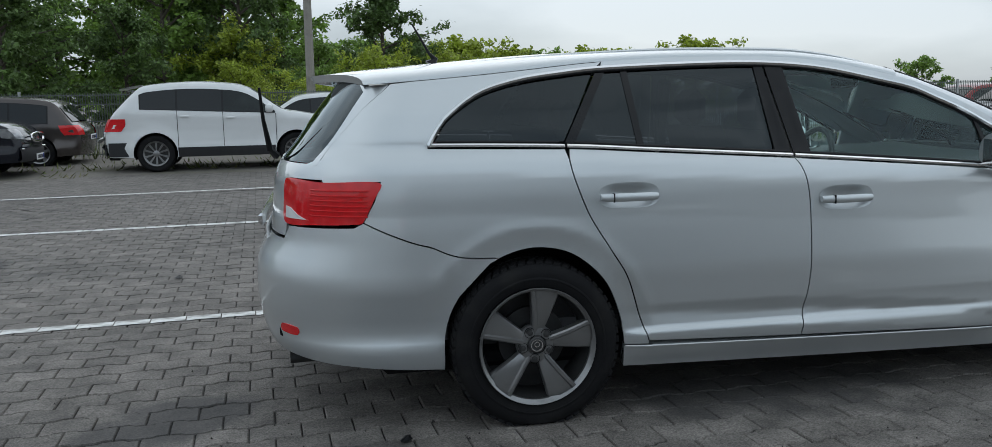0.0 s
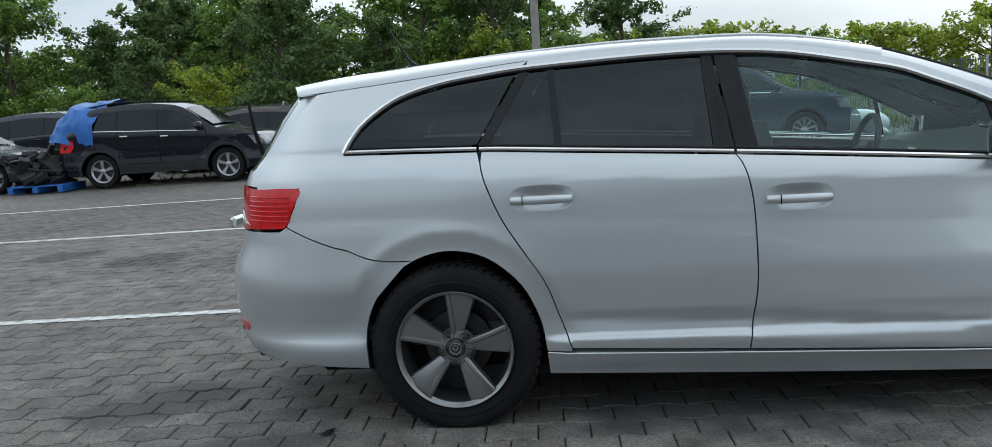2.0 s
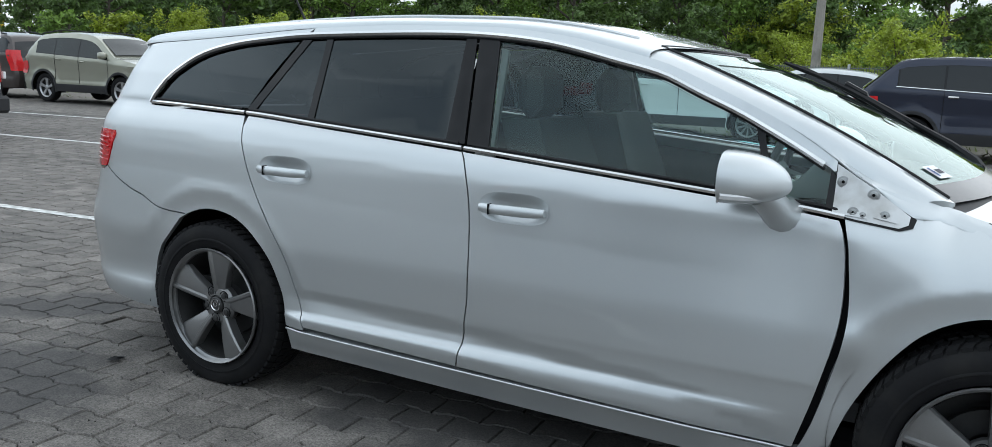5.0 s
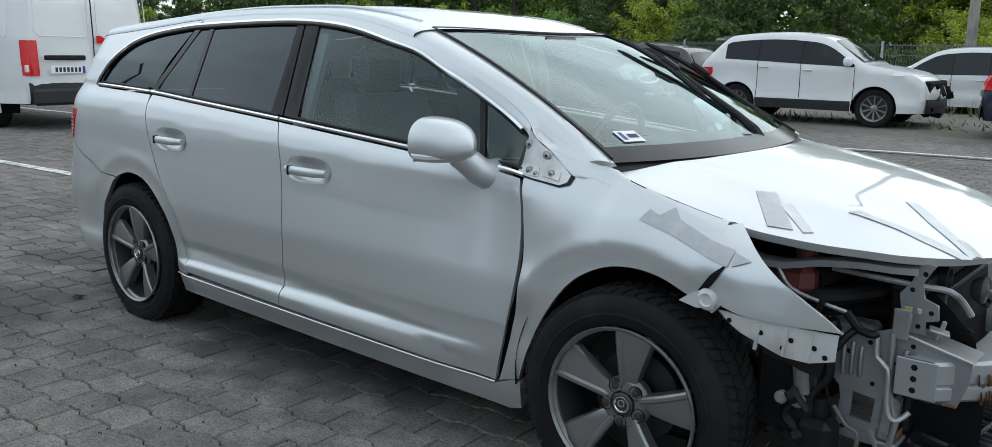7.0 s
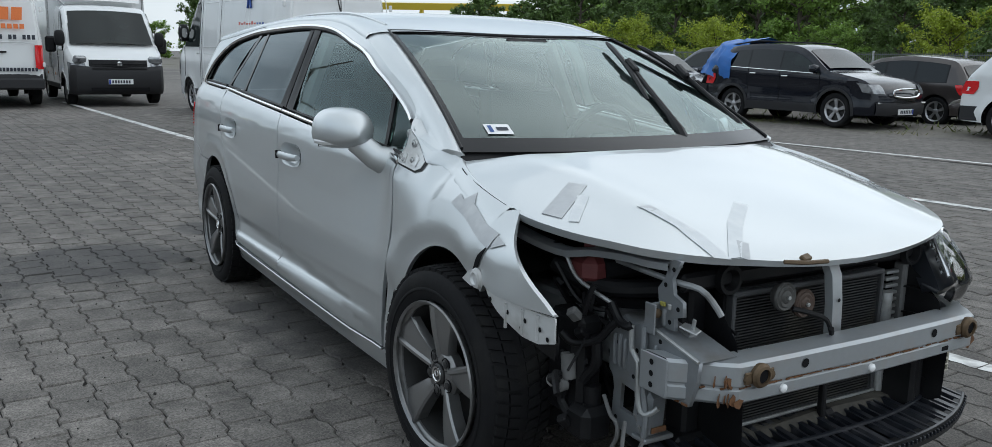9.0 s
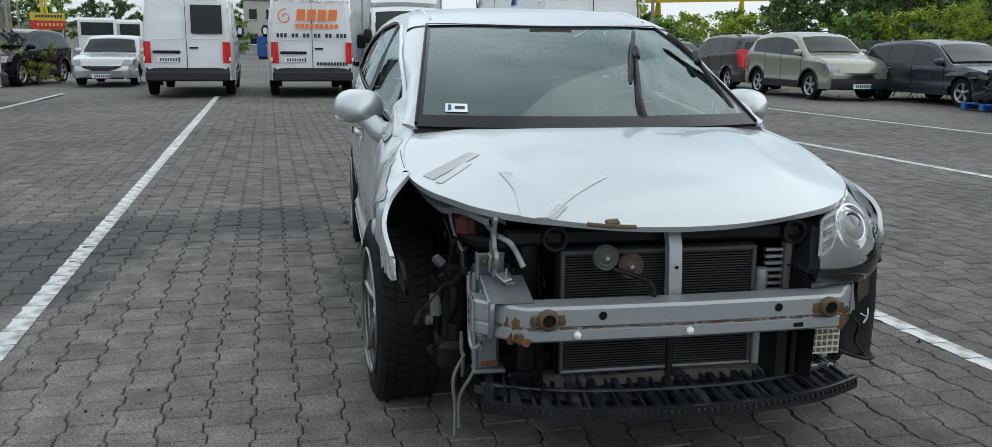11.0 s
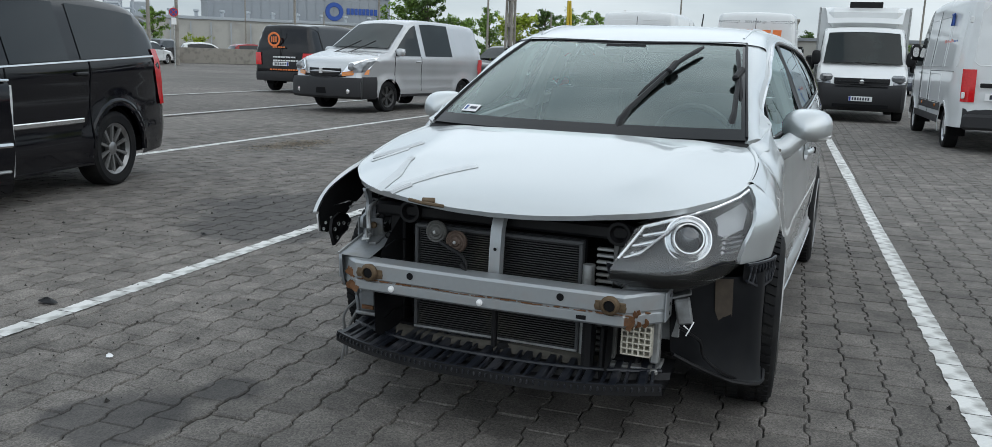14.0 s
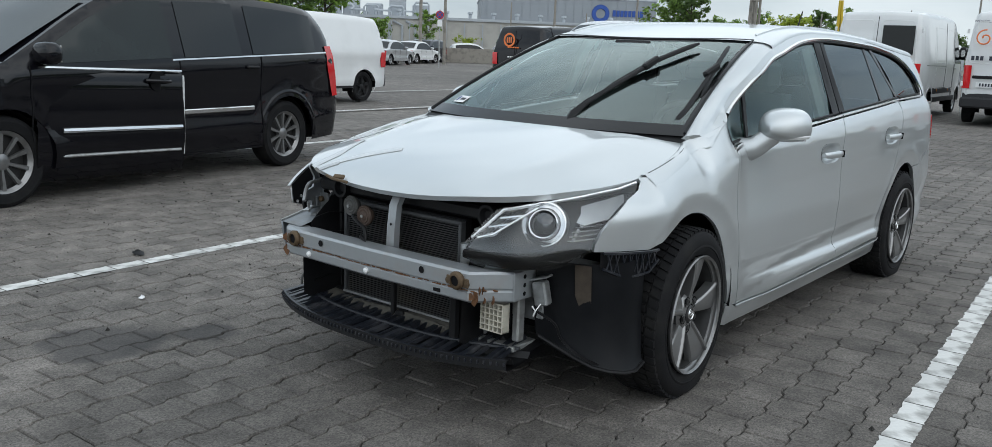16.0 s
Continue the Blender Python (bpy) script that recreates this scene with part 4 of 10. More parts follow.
for sgn in (-1, 1):
    rows = []
    for t in np.linspace(0, 1, 24):
        a = pane(sgn * 0.988, t)
        x = 1.13 + (0.30 - 1.13) * t
        ey = float(side_y(x, rail(x))) if x < 0.87 else float(np.interp(x, (0.87, 1.13), (float(side_y(0.87, rail(0.87))), 0.738)))
        e = np.array([x, sgn * ey, float(rail(x))])
        d = np.array([0, sgn * 1.0, 0.7])
        d = d / np.linalg.norm(d)
        rows.append([a - 0.012 * d, a + 0.004 * d] + [a + (e - a) * k + d * 0.012 * math.sin(k * math.pi) for k in (0.25, 0.5, 0.75, 1.0)])
    part("screen_pillar", Shape().grid(rows), PAINT, car, smooth=60)
    part("pillar_seal", Shape().tube([pane(sgn * 0.985, t) + np.array([0, 0, 0.004]) for t in np.linspace(0.02, 1, 16)], 0.006, 6), BLACK, car)
part("header_seal", Shape().tube([pane(a, 1.0) + np.array([0, 0, 0.003]) for a in np.linspace(-0.98, 0.98, 20)], 0.006, 6), BLACK, car)

# bonnet and cowl
rear_edge = [(1.350 - 0.140 * (abs(y) / 0.705) ** 2.2, y) for y in np.linspace(-0.705, 0.705, 36)]
hood_out = [*rear_edge, *curve(HOOD_SIDE)[1:], *[(x, -y) for x, y in curve(HOOD_SIDE)[::-1][1:-1]]]
hood = part("bonnet", panel(hood_out, bonnet, step=0.05, gap=0.002, depth=0.022), PAINT, car, "silver bonnet with scraps of tape")
# Underside kept near-black, with the bay's shade in its colour.
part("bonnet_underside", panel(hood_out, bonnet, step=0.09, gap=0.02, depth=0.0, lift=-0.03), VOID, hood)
part("scuttle_cover", Shape().grid([[(1.37 - 0.145 * abs(a) ** 2.2, a * 0.705, 0.935), (1.315 - 0.145 * abs(a) ** 2.2, a * 0.70, 0.978)] for a in np.linspace(-1, 1, 24)]), BLACK, car)

# rear: bumper, tailgate and lamps
for sgn in (-1, 1):
    s = shell if sgn < 0 else mirrored(shell)
    part("rear_bumper", panel(BUMPER, s, depth=0.02), PAINT, car)
    part("tailgate", panel(line([(-1.905, 1.0), (-2.15, 0.975), (-2.40, 0.975), (-2.41, 0.745), (-2.8, 0.745), (-2.8, 1.03), (-2.30, 1.03), (-2.22, 1.05), (-2.16, 1.0)], 0.03), s, gap=0, depth=0.01), PAINT, car)
    part("rear_window", panel(line([(-2.25, 1.035), (-2.8, 1.035), (-2.8, 1.34), (-2.25, 1.34), (-2.12, 1.30), (-2.20, 1.12), (-2.25, 1.035)], 0.05)[:-1], s, gap=0, depth=0, lift=-0.004), GLASS_DARK, car)
    part("tailgate_frame", panel(line([(-1.94, 1.322), (-2.07, 1.24), (-2.20, 1.10), (-2.225, 1.025), (-2.27, 1.03), (-2.21, 1.13), (-2.13, 1.30), (-2.25, 1.345), (-2.0, 1.36), (-1.94, 1.322)], 0.03)[:-1], s, gap=0, depth=0.02, lift=-0.001), PAINT, car)
    lamp = part("tail_lamp", panel(curve([(-1.885, 0.968), (-1.905, 0.90), (-1.948, 0.818), (-1.97, 0.810), (-2.17, 0.802), (-2.42, 0.798), (-2.44, 0.90), (-2.43, 0.972), (-2.15, 0.968)], closed=True), s, gap=0.003, depth=0.02, lift=0.004), RED_LENS, car, "ribbed red tail lamp with pale corner")
    part("reversing_lens", panel(line([(-2.22, 0.819), (-2.40, 0.817), (-2.41, 0.868), (-2.36, 0.862), (-2.30, 0.838), (-2.22, 0.819)], 0.02)[:-1], s, gap=0.002, depth=0.004, lift=0.007), CLEAR_LENS, lamp)
    for k in range(6):
        z = 0.84 + 0.019 * k
        pts = np.asarray(s(np.linspace(-1.93 - 0.03 * (0.94 - z), -2.22, 12), np.full(12, z)))
        part("lens_rib", Shape().tube(pts + np.array([0, sgn * 0.005, 0]), 0.0035, 5), RED_LENS, lamp)
    part("rear_reflector", panel(curve([(-2.24, 0.40), (-2.35, 0.405), (-2.36, 0.375), (-2.25, 0.37)], closed=True), s, gap=0, depth=0.004, lift=0.004), RED_LENS, car)
part("bumper_core", Shape().box((-2.12, 0, 0.42), (0.42, 1.3, 0.30), bevel=0.08), VOID, car)
part("plate_garnish", Shape().box((-2.385, 0, 0.80), (0.03, 0.9, 0.05), bevel=0.012), CHROME, car)
part("number_plate", Shape().box((-2.375, 0, 0.70), (0.012, 0.52, 0.11), bevel=0.004), WHITE, car)
part("exhaust_tip", Shape().tube([(-1.9, -0.45, 0.235), (-2.30, -0.47, 0.225)], 0.026, 14), RIM_DARK, car)
# Plain near-black block: shade beneath the body is put into its colour.
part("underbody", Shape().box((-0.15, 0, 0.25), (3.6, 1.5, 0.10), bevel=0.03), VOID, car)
rw = part("rear_wiper", Shape().tube([(-2.335, -0.02, 1.03), (-2.36, -0.06, 1.06), (-2.38, -0.10, 1.19), (-2.39, -0.12, 1.33)], [0.018, 0.014, 0.009, 0.006], 6), BLACK, car, "rear wiper arm folded off the glass")

# cabin
part("cabin_floor", Shape().box((-0.4, 0, 0.36), (3.2, 1.5, 0.06)), CLOTH, car)
part("bulkhead", Shape().box((1.05, 0, 0.62), (0.05, 1.45, 0.52)), VOID, car)
dash = []
for y in np.linspace(-0.74, 0.74, 17):
    hump = 0.025 * math.exp(-(((y - 0.36) / 0.2) ** 2))
    dash.append([(1.25 - 0.25 * abs(y / 0.74) ** 2, y, 0.955), (1.05 - 0.12 * y * y, y, 0.965 + hump), (0.80, y, 0.955 + hump), (0.67, y, 0.925 + hump), (0.63, y, 0.86), (0.70, y, 0.66), (0.82, y, 0.5)])
db = part("dashboard", Shape().grid(dash), TRIM_GREY, car)
for y in (-0.08, 0.06):
    part("air_vent", Shape().box((0.655, y, 0.90), (0.03, 0.11, 0.06), bevel=0.01), GLOSS_BLACK, db)
part("steering_wheel", Shape().tube([(0.52 + 0.10 * math.sin(a) * 0.45, 0.37 + 0.185 * math.cos(a), 0.90 + 0.17 * math.sin(a)) for a in np.linspace(0, 2 * math.pi, 33)], 0.016, 8, caps=False).box((0.535, 0.37, 0.89), (0.05, 0.16, 0.12), bevel=0.03).box((0.535, 0.37, 0.90), (0.03, 0.34, 0.03), bevel=0.01).tube([(0.55, 0.37, 0.89), (0.75, 0.37, 0.83)], 0.04), TRIM_GREY, car)


def seat_shape(w):
    back = []
    for t in np.linspace(0, 1, 9):
        z, x = 0.55 + 0.56 * t, -0.02 - 0.20 * t
        hw = w / 2 * (1 - 0.22 * t**2)
        back.append([(x + 0.05 + 0.04 * abs(k), k * hw, z) if i < 7 else (x - 0.07, (k) * hw, z) for i, k in enumerate((-1, -0.8, -0.4, 0, 0.4, 0.8, 1, 0.9, 0, -0.9))])
    s = Shape().grid(back, closed=True)
    n = len(s.v)
    s.f.append(tuple(range(n - 10, n)))
    s.box((0.22, 0, 0.54), (0.52, w, 0.16), bevel=0.05)
    return s


for x, y in ((0.02, -0.37), (0.02, 0.37)):
    st = part("front_seat", seat_shape(0.50), CLOTH, car)
    st.location = (x, y, 0)
    part("head_restraint", Shape().box((-0.22, 0, 1.20), (0.10, 0.26, 0.19), bevel=0.045).tube([(-0.21, 0.06, 1.08), (-0.21, 0.06, 1.16)], 0.008).tube([(-0.21, -0.06, 1.08), (-0.21, -0.06, 1.16)], 0.008), CLOTH, st)
bs = part("rear_bench", seat_shape(1.28), CLOTH, car)
bs.location = (-0.88, 0, 0.02)
for y in (-0.4, 0, 0.4):
    part("head_restraint", Shape().box((-0.22, y, 1.16), (0.09, 0.24, 0.15), bevel=0.04), CLOTH, bs)
part("luggage_cover", Shape().box((-1.6, 0, 0.98), (0.75, 1.3, 0.02)), TRIM_GREY, car)
part("interior_mirror", Shape().box((0.47, 0, 1.32), (0.03, 0.22, 0.06), bevel=0.015), GLOSS_BLACK, car)
part("sensor_cover", Shape().grid([[(float(pane(a, b)[0]) - 0.004, float(pane(a, b)[1]), float(pane(a, b)[2]) - 0.004) for b in np.linspace(0.90, 0.975, 4)] for a in np.linspace(-0.16, 0.16, 5)]), TRIM_GREY, screen)
for sgn in (-1, 1):
    part("seat_belt", Shape().tube([(-0.28, sgn * 0.66, 1.22), (-0.25, sgn * 0.70, 0.9), (-0.2, sgn * 0.72, 0.55)], 0.012, 4), LINING, car)
    part("pillar_lining", Shape().tube([(-0.25, sgn * 0.60, 1.34), (-0.22, sgn * 0.75, 0.98)], 0.035, 6), LINING, car)

# ---------------------------------------------------------------- bare front of the estate car
# bumper beam: a shallow channel, its ends bent back
beam_y = [-0.612, -0.585, -0.55, -0.515, -0.48, -0.3, 0.0, 0.3, 0.48, 0.505, 0.53, 0.56, 0.585]
beam_x = [2.10, 2.125, 2.155, 2.19, 2.215, 2.222, 2.228, 2.222, 2.215, 2.19, 2.155, 2.125, 2.10]
sec = [(-0.085, 0.455), (-0.01, 0.450), (0.0, 0.458), (0.0, 0.486), (-0.005, 0.490), (-0.005, 0.495), (0.002, 0.500), (0.002, 0.548), (-0.008, 0.556), (-0.085, 0.556)]
rows = [[(x + dx, y, z) for dx, z in sec] for x, y in zip(beam_x, beam_y)]
bs2 = Shape().grid(rows)
bs2.grid([[(x - 0.085, y, 0.455), (x - 0.085, y, 0.556)] for x, y in zip(beam_x, beam_y)])
beam = part("bumper_beam", bs2, STEEL, car, "bare galvanised bumper beam with rust spots", smooth=25)
for sgn in (-1, 1):
    part("end_plate", Shape().box((2.055, sgn * (0.616 if sgn < 0 else 0.589), 0.505), (0.10, 0.006, 0.10), pose(0, 0, 0, 0, 0, 0), 0.002), STEEL, beam)
    for z in (0.475, 0.505, 0.535):
        # Each hole is a near-black disc laid on, with its shade as colour.
        part("plate_hole", Shape().lathe([(0.0, 0.0), (0.008, 0.0)], (2.05, sgn * (0.6205 if sgn < 0 else 0.5935), z), axis="y", n=12), VOID, beam)
random.seed(3)
bx = lambda y: float(np.interp(y, beam_y, beam_x))
for y in (-0.421, 0.439):
    sock = part("tow_socket", Shape().lathe([(0.030, 0.0), (0.032, 0.012), (0.026, 0.020), (0.019, 0.022), (0.017, -0.03), (0.0, -0.03)], (bx(y), y, 0.522), axis="x", n=20).lathe([(0.012, 0), (0.012, 0.008), (0, 0.010)], (bx(y), y - 0.040, 0.516), axis="x", n=10).lathe([(0.012, 0), (0.012, 0.008), (0, 0.010)], (bx(y), y + 0.040, 0.516), axis="x", n=10).box((bx(y) + 0.003, y, 0.518), (0.008, 0.10, 0.032), bevel=0.003), BRASS, beam)
    part("socket_bore", Shape().lathe([(0.0, 0.016), (0.0175, 0.016)], (bx(y), y, 0.522), axis="x", n=16), VOID, sock)
for y, z in ((-0.262, 0.528), (0.276, 0.528)):
    part("beam_hole", Shape().lathe([(0.0, 0.004), (0.0125, 0.004)], (bx(y), y, z), axis="x", n=18), VOID, beam)
for y in (-0.335, 0.0, ):
    part("clip_bolt", Shape().lathe([(0.011, 0), (0.011, 0.007), (0.006, 0.011), (0, 0.012)], (bx(y), y, 0.473), axis="x", n=12), WHITE, beam)
part("beam_slot", Shape().box((2.218, 0.345, 0.470), (0.008, 0.035, 0.016), bevel=0.003), VOID, beam)
for k in range(46):
    y = -0.55 + 1.1 * (k + random.random()) / 46
    w = random.uniform(0.012, 0.036)
    part("rust_streak", Shape().box((bx(y) - 0.0045, y, 0.4925 + random.uniform(-0.002, 0.002)), (0.006, w, random.choice((0.002, 0.0025, 0.003, 0.005))), bevel=0.0008), RUST, beam)
for sgn in (-1, 1):
    for k in range(9):
        y = sgn * (0.505 + random.gauss(0, 0.014))
        z = 0.455 + 0.075 * random.random() ** 1.6
        q = [(0.018 * random.uniform(0.5, 1.2) * math.cos(a), 0.016 * random.uniform(0.5, 1.3) * math.sin(a)) for a in np.linspace(0, 6.28, 10)[:-1]]
        part("rust_patch", Shape().slab(q, Matrix.Translation((bx(y) + 0.0005, y, z)) @ pose(0, 0, 0, 90, 0, 90 + sgn * -28 * (abs(y) > 0.5)), 0.0015), RUST, beam)

# crash boxes, rails and mounting plates
part("chassis_rail", Shape().box((1.615, 0.505, 0.515), (0.63, 0.12, 0.16), bevel=0.012).box((2.015, 0.505, 0.505), (0.17, 0.13, 0.10), bevel=0.012), STEEL, car)
part("mounting_plate", Shape().box((1.935, 0.515, 0.50), (0.014, 0.20, 0.30), bevel=0.003), DIRTY, car)
for y, z in ((-0.08, 0.62), (0.08, 0.62), (-0.08, 0.38), (0.08, 0.38)):
    part("plate_bolt", Shape().lathe([(0.011, 0.007), (0.011, 0.016), (0, 0.017)], (1.935, 0.515 + y, z), axis="x", n=8), ALU, car)
part("chassis_rail", Shape().box((1.60, -0.505, 0.515), (0.64, 0.12, 0.15), bevel=0.012), DIRTY, car)
PLATE = mat("grey_pressed_plate", (0.25, 0.265, 0.28), 0.42, metal=0.5, vary=0.10, fine=70, tint=(0.20, 0.195, 0.185), coarse=9)


def flank(y):
    return lambda u, v: np.stack([np.asarray(u, float), np.full(np.shape(u), y), np.asarray(v, float)], -1)


def pressed(name, outline, y, m, ribs=(), holes=(), cuts=(), r=0.007):
    """An upright pressed plate facing outwards, with raised ribs and bolt holes."""
    p0 = part(name, panel(line([*outline, outline[0]], 0.02)[:-1], flank(y), gap=0, depth=0.012, step=0.04, holes=cuts), m, car)
    for x, z0, z1 in ribs:
        part("rib", Shape().tube([(x, y + 0.001, z0), (x, y - r * 0.4, z0 + 0.008), (x, y - r * 0.4, z1 - 0.008), (x, y + 0.001, z1)], r, 8), m, p0)
    for x, z in holes:
        part("bolt_hole", Shape().lathe([(0.0, 0.0), (0.0065, 0.0)], (x, y - 0.0015, z), axis="y", n=12), VOID, p0)
    return p0


pressed("side_plate", [(1.838, 0.578), (1.862, 0.596), (1.885, 0.600), (1.898, 0.613), (1.912, 0.602), (1.945, 0.598), (1.982, 0.612), (1.990, 0.44), (2.016, 0.37), (2.005, 0.31), (1.98, 0.286), (1.93, 0.288), (1.872, 0.292), (1.858, 0.31), (1.866, 0.40), (1.86, 0.43), (1.842, 0.45)], -0.586, PLATE, [(1.866, 0.468, 0.552), (1.888, 0.468, 0.556), (1.910, 0.468, 0.548)], [(1.930, 0.565), (1.875, 0.575), (1.878, 0.53), (1.955, 0.53), (1.945, 0.455), (1.975, 0.36), (1.88, 0.32)], [line([(1.894, 0.350), (1.950, 0.345), (1.956, 0.415), (1.898, 0.422), (1.894, 0.350)], 0.02)[:-1]])
part("plate_fold", Shape().tube([(1.984, -0.592, 0.605), (1.990, -0.595, 0.45), (2.014, -0.597, 0.37), (2.004, -0.594, 0.31)], 0.008, 8), PLATE, car)
part("bottom_box", Shape().box((1.985, -0.555, 0.365), (0.05, 0.075, 0.13), pose(0, 0, 0, 0, 4, 6), 0.014).box((1.99, -0.55, 0.30), (0.06, 0.10, 0.014), bevel=0.004), PLATE, car)
part("lower_bracket_rust", Shape().box((2.013, -0.55, 0.325), (0.004, 0.05, 0.016), bevel=0.001), RUST, car)
pressed("crash_box", [(1.985, 0.592), (2.003, 0.600), (2.172, 0.560), (2.165, 0.50), (2.145, 0.440), (2.05, 0.438), (1.993, 0.445)], -0.577, PLATE, [(2.018, 0.468, 0.560), (2.046, 0.466, 0.556), (2.074, 0.464, 0.550), (2.100, 0.462, 0.545)], [(1.998, 0.52), (2.032, 0.575), (2.125, 0.515)])
part("crash_box_top", Shape().grid([[(x, y, z - 0.002 * (y > -0.5)) for y in (-0.577, -0.56, -0.47, -0.45)] for x, z in ((1.985, 0.592), (2.003, 0.600), (2.09, 0.580), (2.172, 0.560))]), PLATE, car)
part("crash_box_core", Shape().box((2.05, -0.51, 0.50), (0.15, 0.11, 0.11)), VOID, car)
part("box_lip", Shape().tube([(1.99, -0.579, 0.597), (2.005, -0.579, 0.603), (2.172, -0.579, 0.563)], 0.005, 6), ALU, car)
for k in range(5):
    part("rust_edge", Shape().box((2.02 + 0.028 * k, -0.580, 0.447 - 0.001 * k), (random.uniform(0.015, 0.03), 0.004, 0.006), bevel=0.001), RUST, car)
pressed("upright_bracket", [(1.992, 0.602), (1.985, 0.66), (1.978, 0.70), (2.004, 0.735), (2.022, 0.785), (2.058, 0.785), (2.03, 0.735), (2.038, 0.695), (2.072, 0.682), (2.076, 0.645), (2.045, 0.636), (2.048, 0.602)], -0.548, PLATE, [(2.01, 0.61, 0.65)], [(2.008, 0.715), (2.058, 0.662), (2.030, 0.622), (2.035, 0.76)])
part("bracket_front", Shape().box((1.985, -0.545, 0.625), (0.008, 0.085, 0.085), pose(0, 0, 0, 0, 8, 4), 0.003).box((2.0, -0.588, 0.63), (0.04, 0.006, 0.08), bevel=0.002).box((2.03, -0.50, 0.595), (0.08, 0.03, 0.01), pose(0, 0, 0, 0, 12, 0), 0.003), PLATE, car)
for y in (-0.565, -0.535):
    part("bracket_bolt", Shape().lathe([(0.012, 0.0), (0.012, 0.012), (0.006, 0.016), (0, 0.017)], (1.992, y, 0.640), axis="x", n=10), BRASS, car)
part("yellow_tag", Shape().box((2.004, -0.5515, 0.664), (0.020, 0.006, 0.012), bevel=0.002), mat("yellow_label", (0.34, 0.31, 0.07), 0.6), car)
part("white_tag", Shape().box((2.030, -0.5515, 0.662), (0.012, 0.006, 0.016), bevel=0.003), mat("grey_connector", (0.35, 0.35, 0.34), 0.6), car)
part("clip_bracket", Shape().box((2.075, -0.52, 0.612), (0.05, 0.03, 0.006), pose(0, 0, 0, 10, 14, 20), 0.002).box((2.08, -0.515, 0.617), (0.012, 0.006, 0.045), pose(0, 0, 0, 0, 10, 0), 0.002), ALU, car)
part("upper_rail", Shape().grid([[(x, y - 0.02 + dy, z + dz) for dy, dz in ((0, -0.016), (-0.002, 0.002), (0.010, 0.008), (0.036, 0.008), (0.048, 0.0), (0.050, -0.014))] for x, y, z in curve([(1.40, -0.71, 0.815), (1.55, -0.685, 0.782), (1.64, -0.655, 0.760), (1.71, -0.63, 0.752), (1.78, -0.605, 0.766), (1.88, -0.575, 0.772), (1.96, -0.55, 0.768), (2.02, -0.535, 0.770)], 0.04)]), STEEL, car)
for x, y, z in ((1.66, -0.648, 0.7685), (1.94, -0.550, 0.780)):
    part("rail_hole", Shape().lathe([(0.0, 0.0), (0.010, 0.0)], (x, y, z), axis="z", n=12), VOID, car)
part("upper_rail", Shape().tube([(1.25, 0.70, 0.83), (1.60, 0.68, 0.79), (1.80, 0.58, 0.75), (1.95, 0.45, 0.72)], 0.022, 6), STEEL, car)
part("brake_pipe", Shape().tube(curve([(1.95, -0.605, 0.60), (1.955, -0.605, 0.535), (1.985, -0.608, 0.51), (1.99, -0.608, 0.42), (2.0, -0.605, 0.382), (2.02, -0.595, 0.378), (2.04, -0.58, 0.40)], 0.02), 0.0075, 8), ALU, car)

# radiator pack
GREY_PART = mat("dull_grey_plastic", (0.13, 0.13, 0.128), 0.7, vary=0.2)
part("radiator_support", Shape().box((1.985, 0, 0.715), (0.09, 1.02, 0.05), bevel=0.01).box((1.97, -0.43, 0.48), (0.08, 0.06, 0.48), bevel=0.01).box((1.97, 0.43, 0.48), (0.08, 0.06, 0.48), bevel=0.01).box((1.985, 0, 0.265), (0.10, 1.0, 0.06), bevel=0.012).lathe([(0.022, 0.0), (0.03, 0.02), (0.04, 0.02), (0.042, 0)], (2.03, -0.36, 0.715), axis="x", n=16).lathe([(0.022, 0.0), (0.03, 0.02), (0.04, 0.02), (0.042, 0)], (2.03, 0.41, 0.715), axis="x", n=16), BLACK, car)
FIN = mat("dark_radiator_fins", (0.035, 0.035, 0.036), 0.6, metal=0.4, vary=0.35, fine=220, tint=(0.07, 0.065, 0.055), coarse=7)
# Backing of the fins; the shade between them is put into its colour.
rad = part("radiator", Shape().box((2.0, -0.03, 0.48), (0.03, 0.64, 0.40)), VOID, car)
fins = Shape()
for k in range(44):
    fins.box((2.024, -0.025, 0.300 + 0.0083 * k), (0.016, 0.60, 0.0038))
tagged(part("radiator_core", fins, FIN, rad), kind="stuff")
part("radiator_frame", Shape().box((2.028, -0.025, 0.668), (0.03, 0.63, 0.014), bevel=0.003).box((2.028, -0.025, 0.292), (0.03, 0.63, 0.014), bevel=0.003).box((2.028, -0.333, 0.48), (0.03, 0.014, 0.38), bevel=0.003).box((2.028, 0.283, 0.48), (0.03, 0.014, 0.38), bevel=0.003), mat("dark_grey_plastic", (0.06, 0.062, 0.065), 0.5), rad)
part("lower_rail", Shape().box((2.046, -0.025, 0.296), (0.008, 0.62, 0.008), bevel=0.002), ALU, rad)
part("dusty_ledge", Shape().grid([[(x, y, z + 0.006 * math.sin(9 * y + 40 * x)) for x, z in ((2.03, 0.262), (2.035, 0.286), (2.075, 0.288), (2.095, 0.272), (2.10, 0.262))] for y in np.linspace(-0.40, 0.40, 25)]), mat("dusty_crossmember", (0.075, 0.068, 0.056), 0.9, vary=0.35, fine=60, tint=(0.05, 0.047, 0.042), coarse=12), rad)
part("receiver_drier", Shape().tube([(2.035, 0.312, 0.29), (2.035, 0.312, 0.60)], 0.021, 12), ALU, rad)
slats = Shape()
for k in range(17):
    slats.box((2.01, 0.362, 0.30 + 0.022 * k), (0.02, 0.06, 0.010), bevel=0.002)
part("side_louvres", slats, ALU, rad)
